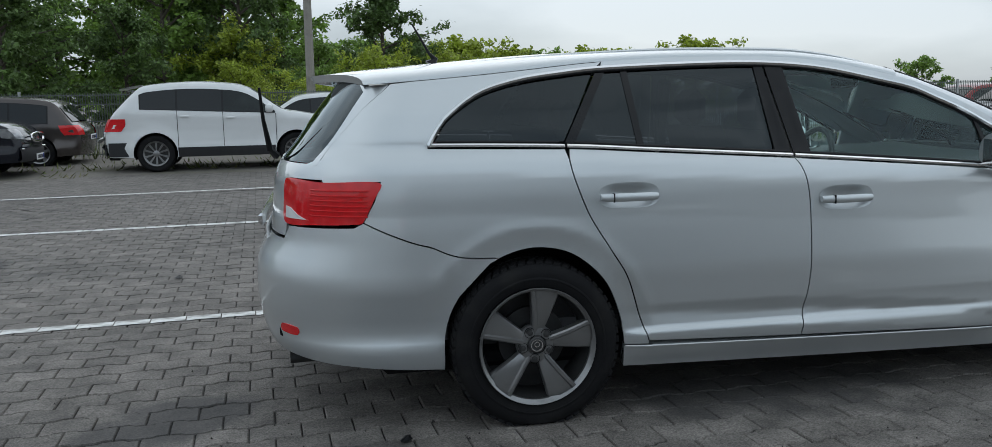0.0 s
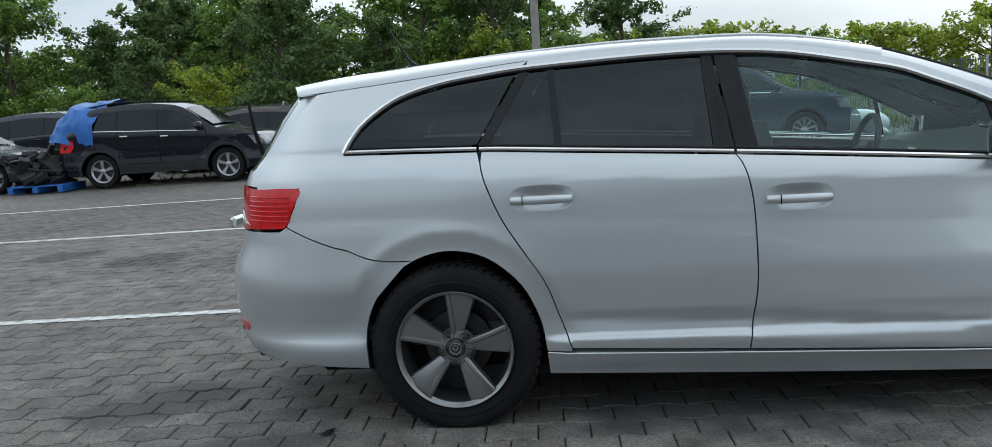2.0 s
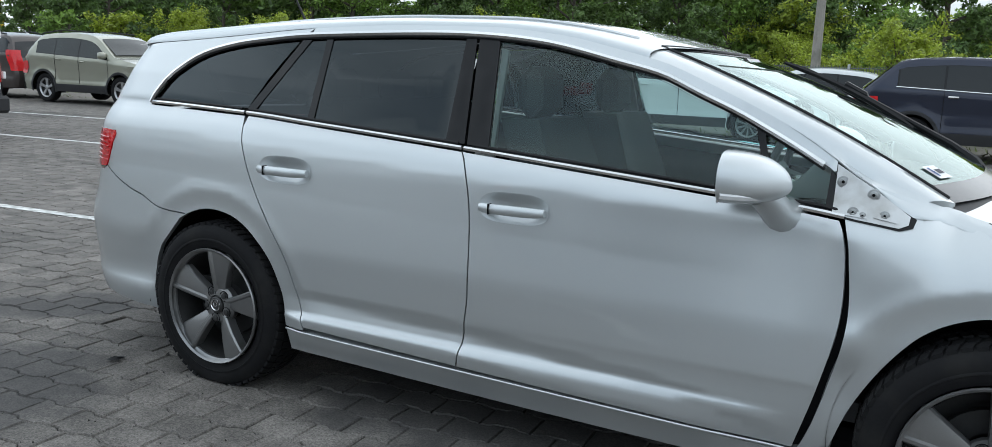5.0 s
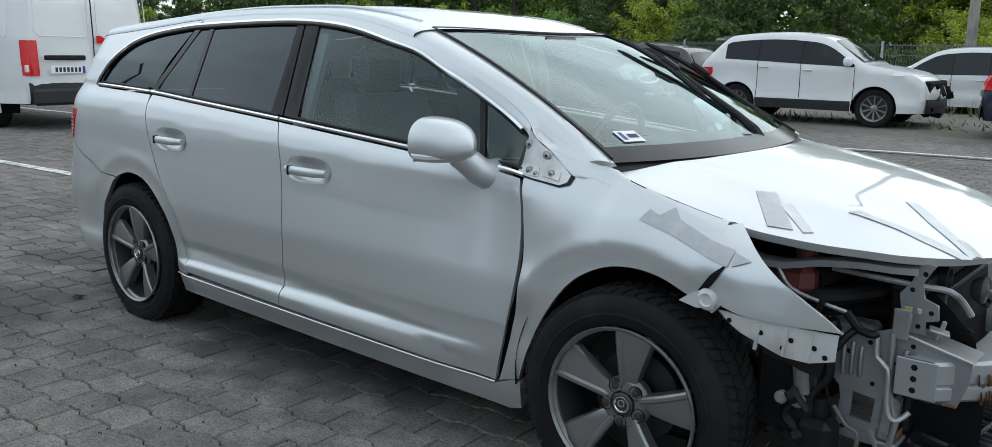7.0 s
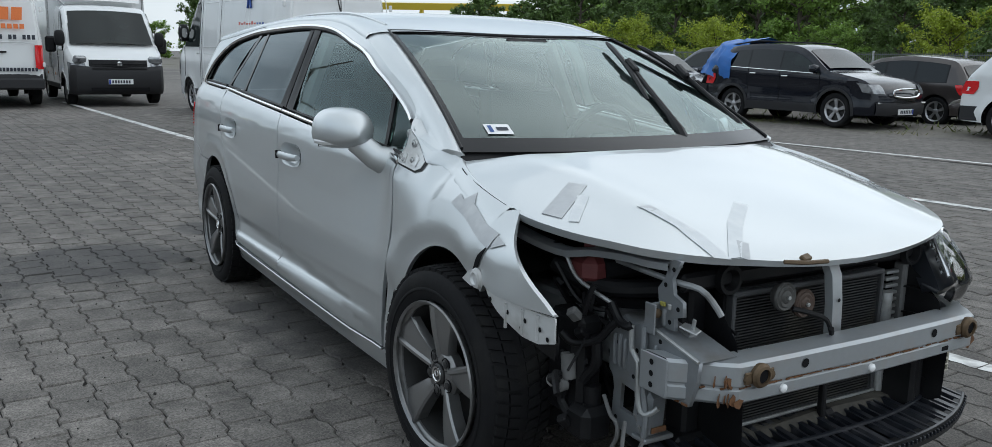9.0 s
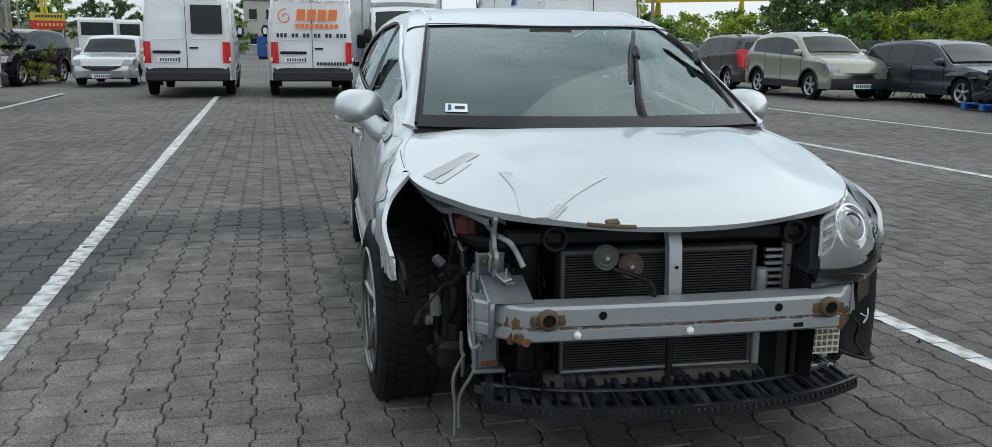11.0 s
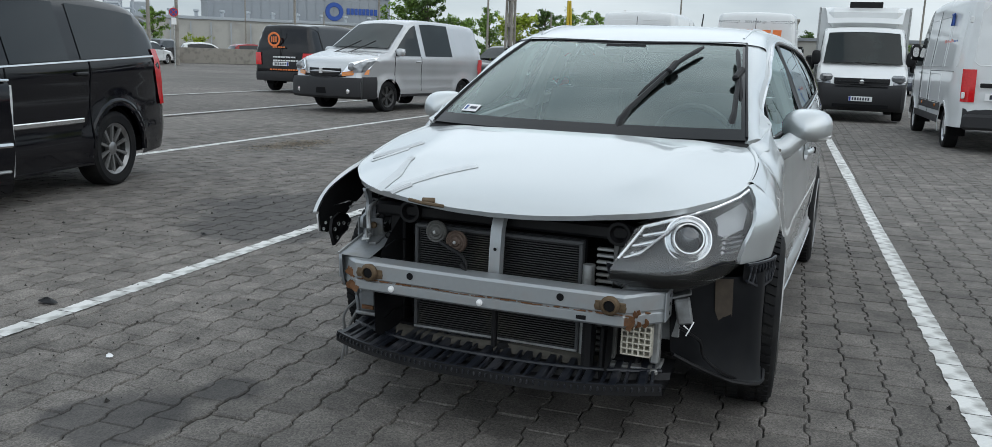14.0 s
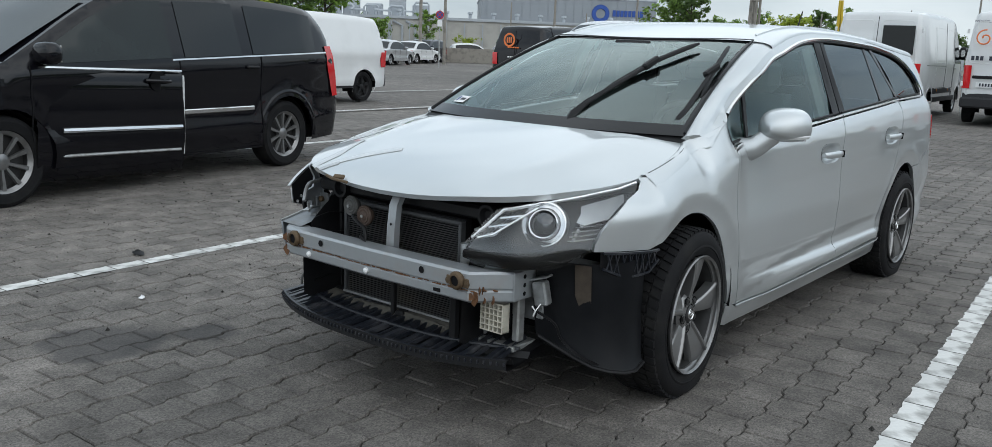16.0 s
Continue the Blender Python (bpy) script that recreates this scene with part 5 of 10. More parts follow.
part("side_tank", Shape().box((2.015, 0.405, 0.48), (0.04, 0.025, 0.40), bevel=0.006), GREY_PART, rad)
part("lock_brace", Shape().grid([[(x, -0.028, z), (x + 0.022, -0.022, z), (x + 0.022, 0.018, z), (x, 0.024, z)] for x, z in ((2.045, 0.755), (2.075, 0.70), (2.085, 0.62), (2.09, 0.50))]), STEEL, car)
part("lock_brace_stay", Shape().box((2.085, -0.002, 0.345), (0.022, 0.018, 0.22), bevel=0.004).box((2.07, 0.03, 0.26), (0.05, 0.05, 0.07), bevel=0.01), BLACK, car)
for z in (0.63, 0.655):
    part("brace_hole", Shape().lathe([(0.0, 0.0), (0.006, 0.0)], (2.1095 - (0.008 if z > 0.64 else 0.0), 0.0, z), axis="x", n=10), VOID, car)
for y, z, m in ((-0.222, 0.668, mat("dusty_horn", (0.075, 0.074, 0.070), 0.6, metal=0.3, vary=0.25)), (-0.145, 0.640, mat("rusty_horn", (0.075, 0.05, 0.038), 0.65, metal=0.2, vary=0.3))):
    horn = part("horn", Shape().lathe([(0.0, -0.03), (0.025, -0.03), (0.038, -0.012), (0.040, 0.0), (0.036, 0.006), (0.030, 0.004), (0.026, 0.008), (0.018, 0.006), (0.012, 0.011), (0.0, 0.012)], (2.11, y, z), axis="x", n=28), m, car)
    part("horn_bolt", Shape().lathe([(0.006, 0.012), (0.006, 0.017), (0, 0.018)], (2.11, y, z), axis="x", n=8), ALU, horn)
part("horn_lead", Shape().tube(curve([(2.12, -0.20, 0.635), (2.14, -0.16, 0.625), (2.15, -0.10, 0.60), (2.16, -0.085, 0.56), (2.17, -0.10, 0.60 - 0.02)], 0.02), 0.007, 6), BLACK, car)
for sgn in (-1, 1):
    part("air_guide", Shape().grid([[(x, sgn * (0.40 + 0.10 * (x - 1.98)), z0), (x, sgn * (0.40 + 0.10 * (x - 1.98) + 0.006), z1)] for x, z0, z1 in ((1.96, 0.25, 0.70), (2.02, 0.25, 0.69), (2.08, 0.26, 0.64), (2.14, 0.27, 0.58), (2.18, 0.29, 0.43))]), BLACK, car)
    for z in (0.34, 0.42, 0.52, 0.60):
        part("guide_rib", Shape().tube([(1.97, sgn * 0.394, z), (2.07, sgn * 0.404, z + 0.01), (2.13, sgn * 0.41, z - 0.005)], 0.004, 4), BLACK, car)
part("lower_guide", Shape().box((2.07, 0.335, 0.335), (0.14, 0.04, 0.20), pose(0, 0, 0, 0, 0, 12), 0.01).box((2.1, 0.395, 0.30), (0.05, 0.02, 0.24), bevel=0.006), BLACK, car)

# splash tray with ribs
def tray_x(y):
    return 2.285 - 0.155 * abs(y / 0.63) ** 2.6


tray = Shape()
rows = []
for y in np.linspace(-0.60, 0.605, 42):
    f = tray_x(y)
    rows.append([(1.93, y, 0.280), (f - 0.13, y, 0.262), (f - 0.118, y, 0.240), (f - 0.035, y, 0.238), (f - 0.028, y, 0.262), (f, y, 0.262), (f + 0.004, y, 0.228), (f - 0.02, y, 0.222), (1.93, y, 0.25)])
tray.grid(rows)
splash = part("splash_tray", tray, BLACK, car, "black ribbed plastic splash tray")
TRAY_EDGE = mat("scuffed_black_plastic", (0.011, 0.013, 0.018), 0.30, vary=0.3, fine=80, tint=(0.05, 0.05, 0.055), coarse=14, spec=0.5)
for k in range(60):
    y = -0.593 + 0.0202 * k
    f = tray_x(y)
    part("edge_tooth", Shape().box((f + 0.003, y, 0.249), (0.010, 0.006, 0.014), bevel=0.002), TRAY_EDGE, splash)
for k in range(30):
    y = -0.575 + 0.0397 * k + 0.006 * math.sin(k * 2.3)
    f = tray_x(y) - 0.004
    half = 0.007 if k % 2 else 0.017
    part("tray_rib", Shape().grid([[(1.96 + (f - 1.96) * t, y * (0.94 + 0.06 * t) + dy, float(np.interp(t, (0, 0.6, 1), (0.280, 0.264, 0.2545))) + dz) for dy, dz in ((-half, -0.002), (-half * 0.6, 0.016 - 0.008 * t), (half * 0.6, 0.016 - 0.008 * t), (half, -0.002))] for t in (0, 0.3, 0.6, 0.85, 1.0)]), TRAY_EDGE, splash)
part("tray_bar", Shape().tube([(tray_x(y) - 0.115, y, 0.274) for y in np.linspace(-0.58, 0.58, 26)], 0.007, 6), TRAY_EDGE, splash)
part("tray_bar", Shape().tube([(tray_x(y) - 0.006, y, 0.258) for y in np.linspace(-0.595, 0.60, 26)], 0.006, 6), TRAY_EDGE, splash)

# open engine bay
random.seed(17)
# Engine parts and struts are near-black: the bay's shade is in their colour.
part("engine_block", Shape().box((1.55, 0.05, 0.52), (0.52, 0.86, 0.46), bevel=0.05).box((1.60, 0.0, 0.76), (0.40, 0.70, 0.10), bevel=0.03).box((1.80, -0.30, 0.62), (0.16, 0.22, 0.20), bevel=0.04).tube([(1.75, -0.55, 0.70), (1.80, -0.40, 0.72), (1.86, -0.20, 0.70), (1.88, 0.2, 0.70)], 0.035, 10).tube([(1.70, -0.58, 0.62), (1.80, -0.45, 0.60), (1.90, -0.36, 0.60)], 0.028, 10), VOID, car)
part("coolant_reservoir", Shape().box((1.70, -0.56, 0.70), (0.14, 0.11, 0.10), bevel=0.03).tube([(1.74, -0.575, 0.75), (1.74, -0.575, 0.785)], 0.03, 12), PINK, car)
part("air_hose", Shape().tube(curve([(1.62, -0.62, 0.70), (1.75, -0.57, 0.655), (1.88, -0.46, 0.665), (1.93, -0.38, 0.69)], 0.03), 0.026, 10), BLACK, car)
part("air_pipe", Shape().tube(curve([(1.80, -0.54, 0.735), (1.93, -0.535, 0.728), (2.02, -0.525, 0.722), (2.085, -0.505, 0.716), (2.115, -0.49, 0.69), (2.135, -0.475, 0.655)], 0.025), 0.0085, 8), DIRTY, car)
part("thin_pipe", Shape().tube(curve([(1.68, -0.63, 0.74), (1.72, -0.62, 0.68), (1.80, -0.615, 0.655), (1.87, -0.61, 0.64)], 0.03), 0.006, 6), ALU, car)
part("harness", Shape().tube(curve([(1.87, -0.61, 0.64), (1.91, -0.612, 0.60), (1.945, -0.61, 0.595), (1.95, -0.605, 0.60)], 0.02), 0.012, 8).tube(curve([(1.77, -0.70, 0.545), (1.80, -0.68, 0.52), (1.85, -0.64, 0.535), (1.88, -0.615, 0.58), (1.90, -0.60, 0.60)], 0.02), 0.011, 8).tube(curve([(1.84, -0.635, 0.545), (1.845, -0.635, 0.47), (1.82, -0.645, 0.43), (1.81, -0.65, 0.41)], 0.02), 0.016, 8).tube(curve([(1.80, -0.67, 0.52), (1.79, -0.675, 0.45), (1.765, -0.68, 0.38), (1.755, -0.68, 0.34), (1.80, -0.675, 0.30)], 0.02), 0.014, 8), BLACK, car)
part("pump_body", Shape().tube([(1.825, -0.63, 0.40), (1.828, -0.63, 0.28)], 0.026, 12), BLACK, car)
part("small_tube", Shape().tube(curve([(1.86, -0.615, 0.38), (1.90, -0.62, 0.335), (1.925, -0.62, 0.325), (1.93, -0.62, 0.29), (1.91, -0.62, 0.25)], 0.02), 0.006, 6), GREY_PART, car)
part("fuse_box", Shape().box((1.74, -0.63, 0.44), (0.16, 0.08, 0.30), bevel=0.015).box((1.83, -0.64, 0.30), (0.10, 0.10, 0.10), bevel=0.02), BLACK, car)
part("washer_pump", Shape().tube([(1.79, -0.69, 0.49), (1.80, -0.69, 0.42)], 0.02, 12), GREY_PART, car)
for x in (1.755, 1.80):
    part("pump_cap", Shape().lathe([(0.0, 0), (0.016, 0), (0.018, -0.02), (0.012, -0.026), (0, -0.026)], (x, -0.70, 0.405), axis="y", n=14), mat("pale_cap", (0.24, 0.24, 0.23), 0.6) if x < 1.76 else GREY_PART, car)
for k in range(14):
    a = np.array([1.62 + random.uniform(0, 0.22), -0.62 + random.uniform(-0.10, 0.06), random.uniform(0.48, 0.72)])
    pts = [a]
    for j in range(4):
        a = a + np.array([random.uniform(-0.03, 0.07), random.uniform(-0.06, 0.06), random.uniform(-0.13, 0.03)])
        a[2] = max(a[2], 0.20)
        a[1] = min(max(a[1], -0.76), -0.50)
        a[0] = min(a[0], 1.845)
        pts.append(a)
    part("cable", Shape().tube(curve(pts, 0.03), random.choice((0.004, 0.006, 0.009)), 5), BLACK, car)
for x, y, z in ((1.81, -0.66, 0.545), (1.80, -0.70, 0.30), (1.79, -0.73, 0.42), (1.83, -0.66, 0.33), (1.80, -0.68, 0.60), (1.99, -0.47, 0.60)):
    part("connector", Shape().box((x, y, z), (0.03, 0.025, 0.04), pose(0, 0, 0, 20 * x, 40 * y, 30), 0.005), random.choice((GREY_PART, BLACK, BLACK)), car)
part("hanging_cable", Shape().tube(curve([(1.96, -0.62, 0.34), (2.0, -0.66, 0.28), (2.0, -0.655, 0.18), (2.02, -0.66, 0.10)], 0.03), 0.006, 5).tube(curve([(1.95, -0.58, 0.36), (2.01, -0.60, 0.30), (2.0, -0.64, 0.22), (2.01, -0.645, 0.12)], 0.03), 0.006, 5), GREY_PART, car)
for sgn in (-1, 1):
    part("strut", Shape().tube([(1.35, sgn * 0.60, 0.40), (1.33, sgn * 0.57, 0.85)], 0.06, 12), VOID, car)

# headlamp, liner and brackets of the other side
LAMP_Y, LAMP_X, LAMP_K = (0.40, 0.475, 0.572, 0.63, 0.70, 0.78, 0.83), (2.197, 2.170, 2.145, 2.118, 2.06, 1.955, 1.93), (0.60, 0.80, 0.85, 0.80, 0.40, 0.0, 0.0)


def lens(y, z):
    y, z = np.broadcast_arrays(np.asarray(y, float), np.asarray(z, float))
    up = np.sqrt((z - 0.62) ** 2 + 0.0004) / 2
    x = ease(y, LAMP_Y, LAMP_X) - ease(y, LAMP_Y, LAMP_K) * ((z - 0.62) / 2 + up) - ease(y, LAMP_Y, (0, 0, 0.5, 1.5, 4.0, 6.3, 6.3)) * np.maximum(z - 0.62, 0) ** 2 - 0.6 * (up - (z - 0.62) / 2) + 0.01
    return np.stack([x, y, z], -1)


LENS = curve([(0.413, 0.585), (0.42, 0.62), (0.437, 0.668), (0.475, 0.748)], 0.02) + curve([(0.475, 0.748), (0.53, 0.780), (0.60, 0.803), (0.70, 0.828), (0.768, 0.847)], 0.02)[1:] + curve([(0.768, 0.847), (0.794, 0.82), (0.813, 0.772), (0.803, 0.705), (0.787, 0.64)], 0.02)[1:] + curve([(0.787, 0.64), (0.74, 0.597), (0.66, 0.568), (0.572, 0.558), (0.48, 0.562), (0.413, 0.585)], 0.02)[1:-1]
hl = part("headlamp", panel(LENS, lens, gap=0, depth=0.0, lift=0.0), GLASS_LAMP, car, "clear-lensed projector headlamp")
DARK_BEZEL = mat("smoked_bezel", (0.016, 0.018, 0.022), 0.3, spec=0.5, coat=0.4, vary=0.2)
part("lamp_back", panel(LENS, lens, gap=0.004, depth=0.05, lift=-0.045), DARK_BEZEL, hl)
part("lower_bezel", panel(line([(0.417, 0.588), (0.424, 0.618), (0.60, 0.632), (0.70, 0.640), (0.788, 0.648), (0.74, 0.601), (0.66, 0.572), (0.572, 0.562), (0.48, 0.566), (0.417, 0.588)], 0.03)[:-1], lens, gap=0.002, depth=0.02, lift=-0.004), BLACK, hl)
base = lens(0.632, 0.713) + np.array([-0.038, -0.006, 0.0])
aim = Matrix.Translation(base.tolist()) @ pose(0, 0, 0, 0, -20, 22)
part("projector_ring", Shape().lathe([(0.044, -0.002), (0.046, 0.018), (0.050, 0.019), (0.056, 0.002)], (0, 0, 0), axis="x", n=36).lathe([(0.070, -0.002), (0.073, 0.010), (0.077, 0.009), (0.083, -0.016)], (0, 0, 0), axis="x", n=36), LAMP, hl).matrix_basis = aim
part("ring_channel", Shape().lathe([(0.057, 0.004), (0.072, 0.0)], (0, 0, 0), axis="x", n=36), mat("grey_reflector", (0.62, 0.63, 0.64), 0.12, metal=0.9, vary=0.2, fine=30), hl).matrix_basis = aim
part("projector_lens", Shape().lathe([(0.043, 0.0), (0.040, 0.014), (0.028, 0.024), (0.012, 0.029), (0.0, 0.030)], (0, 0, 0), axis="x", n=32), mat("projector_glass", (0.05, 0.055, 0.062), 0.02, metal=0.2, coat=1.0, vary=0.2, fine=9, spec=0.8), hl).matrix_basis = aim
FACET = mat("grey_lamp_facets", (0.50, 0.51, 0.52), 0.15, metal=0.85, vary=0.5, fine=90)
PALE_BOWL = mat("pale_lamp_bowl", (0.62, 0.63, 0.64), 0.22, metal=0.35, coat=0.6, vary=0.2, fine=18)


def lamp_rod(points, deep, radius):
    """A bright rod just behind the lens."""
    return Shape().tube([lens(y, z) + np.array([-deep, 0, 0]) for y, z in line(points, 0.02)], radius, 6)


part("light_bar", lamp_rod([(0.437, 0.657), (0.466, 0.704), (0.494, 0.750), (0.545, 0.764), (0.60, 0.778), (0.68, 0.800), (0.745, 0.824), (0.766, 0.842)], 0.012, 0.0062), LAMP, hl)
part("light_bar", lamp_rod([(0.452, 0.660), (0.50, 0.676), (0.55, 0.722), (0.592, 0.764)], 0.014, 0.0042), LAMP, hl)
for a, b in (((0.470, 0.694), (0.532, 0.708)), ((0.494, 0.724), (0.562, 0.738))):
    part("reflector_step", lamp_rod([a, b], 0.016, 0.0045), LAMP, hl)
for q in ([(0.468, 0.672), (0.476, 0.690), (0.512, 0.699), (0.500, 0.681)], [(0.484, 0.702), (0.495, 0.719), (0.545, 0.731), (0.528, 0.712)], [(0.505, 0.732), (0.512, 0.745), (0.575, 0.757), (0.560, 0.743)]):
    cell = part("reflector", panel(line([*q, q[0]], 0.02)[:-1], lens, gap=0, depth=0.006, lift=-0.026), FACET, hl)
    for t in (0.3, 0.62):
        lo, hi = [np.array(q[0]) * (1 - t) + np.array(q[3]) * t, np.array(q[1]) * (1 - t) + np.array(q[2]) * t]
        part("reflector_fin", lamp_rod([tuple(lo), tuple(hi)], 0.024, 0.0022), DARK_BEZEL, cell)
part("side_reflector", panel(line([(0.700, 0.786), (0.742, 0.806), (0.764, 0.822), (0.782, 0.802), (0.785, 0.752), (0.745, 0.728), (0.722, 0.738), (0.716, 0.765), (0.700, 0.786)], 0.02)[:-1], lens, gap=0, depth=0.006, lift=-0.02), PALE_BOWL, hl)
for z in (0.712, 0.698, 0.684, 0.670):
    part("lamp_fin", lamp_rod([(0.722, z), (0.752, z + 0.004), (0.782, z + 0.010)], 0.016, 0.0032), FACET, hl)
    part("side_bead", Shape().lathe([(0.0065, 0), (0.005, 0.005), (0, 0.007)], tuple(lens(0.734, z + 0.006) + np.array([-0.016, 0, 0])), axis="x", n=10), LAMP, hl)
rows = []
for x, y, z0, z1 in ((1.70, 0.872, 0.215, 0.60), (1.76, 0.878, 0.20, 0.60), (1.82, 0.872, 0.205, 0.595), (1.875, 0.84, 0.215, 0.59), (1.905, 0.79, 0.225, 0.585), (1.92, 0.73, 0.245, 0.58), (1.94, 0.66, 0.275, 0.58), (1.97, 0.60, 0.31, 0.57)):
    rows.append([(x, y, z0), (x - 0.004, y - 0.012, z0 + 0.012), (x + 0.012, y - 0.018, (z0 + z1) / 2), (x, y - 0.02, z1)])
part("wheel_liner", Shape().grid(rows), mat("black_liner_plastic", (0.003, 0.0035, 0.005), 0.45, vary=0.4, fine=40, tint=(0.007, 0.0075, 0.009), coarse=9, spec=0.2), car, "black plastic wheel liner left hanging", smooth=50)
part("liner_edge", Shape().tube([r[0] for r in rows], 0.007, 6), BLACK, car)
part("liner_patch", Shape().grid([[(1.915, 0.77, 0.58), (1.912, 0.775, 0.44)], [(1.928, 0.735, 0.58), (1.922, 0.74, 0.42)], [(1.935, 0.715, 0.58), (1.93, 0.72, 0.47)]]), mat("brown_felt", (0.055, 0.043, 0.032), 0.95, vary=0.4, fine=40), car)
lattice = lambda x, z: (x, float(side_y(x, 0.64)) + 0.010, z)
span = [(1.655, 0.585, 0.618), (1.71, 0.545, 0.618), (1.78, 0.540, 0.622), (1.85, 0.552, 0.627), (1.91, 0.578, 0.632)]
wb = part("wing_bracket", Shape().grid([[tuple(np.array(lattice(x, z)) - np.array([0, 0.012, 0])) for z in (a, b)] for x, a, b in span]), VOID, car, "black lattice bracket under the wing")
for n in (1, 2):
    part("bracket_edge", Shape().tube([lattice(p[0], p[n]) for p in span], 0.0055, 5), TRAY_EDGE, wb)
for k in range(8):
    x = 1.672 + 0.029 * k
    z0, z1 = (float(np.interp(x + d, [p[0] for p in span], [p[n] for p in span])) for d, n in ((0, 1), (0.02, 2)))
    part("bracket_rib", Shape().tube([lattice(x, z0), lattice(x + 0.02, z1)], 0.0035, 4), TRAY_EDGE, wb)
    part("bracket_rib", Shape().tube([lattice(x + 0.024, z0 + 0.004), lattice(x + 0.002, z1 - 0.004)], 0.003, 4), TRAY_EDGE, wb)
absorber = part("cream_absorber", Shape().box((2.078, 0.5025, 0.385), (0.006, 0.10, 0.105)), CREAM, car, "cream honeycomb plastic block")
for k in range(6):
    part("upright_web", Shape().box((2.095, 0.455 + 0.019 * k, 0.385), (0.035, 0.005, 0.105), bevel=0.001), CREAM, absorber)
    part("level_web", Shape().box((2.0955, 0.5025, 0.335 + 0.020 * k), (0.036, 0.10, 0.005), bevel=0.001), CREAM, absorber)
part("side_stay", Shape().box((2.02, 0.55, 0.43), (0.04, 0.03, 0.28), bevel=0.006).box((2.0, 0.47, 0.27), (0.14, 0.20, 0.02), bevel=0.005), ALU, car)
part("control_unit", Shape().box((2.0, 0.63, 0.475), (0.045, 0.05, 0.085), pose(0, 0, 0, 12, 0, 10), 0.006), DIRTY, car)
part("unit_bracket", Shape().box((1.99, 0.615, 0.525), (0.05, 0.07, 0.008), pose(0, 0, 0, 18, 0, 10), 0.002).box((1.965, 0.60, 0.44), (0.012, 0.03, 0.14), bevel=0.003), DIRTY, car)
part("cable_tie", Shape().tube([(2.072, 0.645, 0.446), (2.08, 0.665, 0.435), (2.065, 0.675, 0.46)], 0.0028, 4).tube([(2.08, 0.665, 0.435), (2.077, 0.655, 0.415)], 0.0028, 4), WHITE, car)
part("loose_cable", Shape().tube(curve([(2.05, 0.63, 0.43), (2.0, 0.69, 0.38), (1.97, 0.70, 0.32), (1.93, 0.76, 0.26), (1.86, 0.82, 0.22)], 0.03), 0.005, 5), BLACK, car)

# torn wing: flange, tear, tape
bent = fender_y_bend(shell)
# Two near-black sheets behind wing and flange, with shade in their colour.
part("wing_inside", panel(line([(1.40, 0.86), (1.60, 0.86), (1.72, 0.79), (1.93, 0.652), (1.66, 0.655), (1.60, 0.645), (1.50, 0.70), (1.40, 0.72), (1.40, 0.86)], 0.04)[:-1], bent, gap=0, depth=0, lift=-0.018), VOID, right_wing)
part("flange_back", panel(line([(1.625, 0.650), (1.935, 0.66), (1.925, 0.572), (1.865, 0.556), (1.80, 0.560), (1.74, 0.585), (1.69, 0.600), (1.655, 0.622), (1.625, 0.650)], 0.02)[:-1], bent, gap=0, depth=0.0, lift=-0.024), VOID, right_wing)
fl = part("wing_flange", panel(line([(1.625, 0.650), (1.93, 0.640), (1.925, 0.572), (1.865, 0.556), (1.80, 0.560), (1.74, 0.585), (1.69, 0.600), (1.655, 0.622), (1.625, 0.650)], 0.02)[:-1], bent, gap=0, depth=0.006, lift=-0.012), PAINT_IN, right_wing, "white-primed inner flange with holes")
for u, z in ((1.66, 0.63), (1.745, 0.615), (1.80, 0.585), (1.82, 0.61), (1.875, 0.60), (1.90, 0.58)):
    p = np.asarray(bent(u, z))
    part("flange_hole", Shape().lathe([(0.0, -0.0), (0.007, -0.0)], (p[0], p[1] + 0.0105, p[2]), axis="y", n=10), VOID, fl)
for u, z in ((1.66, 0.63), (1.745, 0.615), (1.80, 0.585), (1.82, 0.61), (1.875, 0.60), (1.90, 0.58)):
    p = np.asarray(bent(u, z))
    part("hole_rim", Shape().lathe([(0.0, 0.0), (0.0065, 0.0), (0.0065, 0.003)], (p[0], p[1] + 0.0262, p[2]), axis="y", n=10), PAINT_IN, fl)
hang = part("hanging_bracket", panel(line([(1.70, 0.575), (1.735, 0.612), (1.80, 0.628), (1.875, 0.612), (1.90, 0.565), (1.885, 0.505), (1.84, 0.515), (1.79, 0.535), (1.74, 0.535), (1.70, 0.575)], 0.02)[:-1], bent, gap=0, depth=0.012, lift=-0.045), BLACK, fl, "black plastic bracket with clip holes")
for u, z in ((1.735, 0.572), (1.775, 0.585), (1.82, 0.59), (1.86, 0.575), (1.85, 0.54)):
    p = np.asarray(bent(u, z))
    part("clip_hole", Shape().lathe([(0.004, 0.0), (0.0075, -0.001), (0.0085, 0.003)], (p[0], p[1] + 0.060, p[2]), axis="y", n=10), ALU, hang)
for u in (1.74, 1.81, 1.87):
    part("flange_fold", Shape().tube([np.asarray(bent(u, 0.638)) + np.array([0, 0.010, 0]), np.asarray(bent(u - 0.01, 0.568)) + np.array([0, 0.011, 0])], 0.005, 5), PAINT_IN, fl)
# Opening of the tear laid on as a near-black sheet, shade in its colour.
part("wing_tear", panel(line([(1.545, 0.668), (1.575, 0.700), (1.605, 0.742), (1.648, 0.778), (1.628, 0.742), (1.608, 0.712), (1.582, 0.685), (1.545, 0.668)], 0.015)[:-1], bent, gap=0, depth=0, lift=0.003), VOID, right_wing)
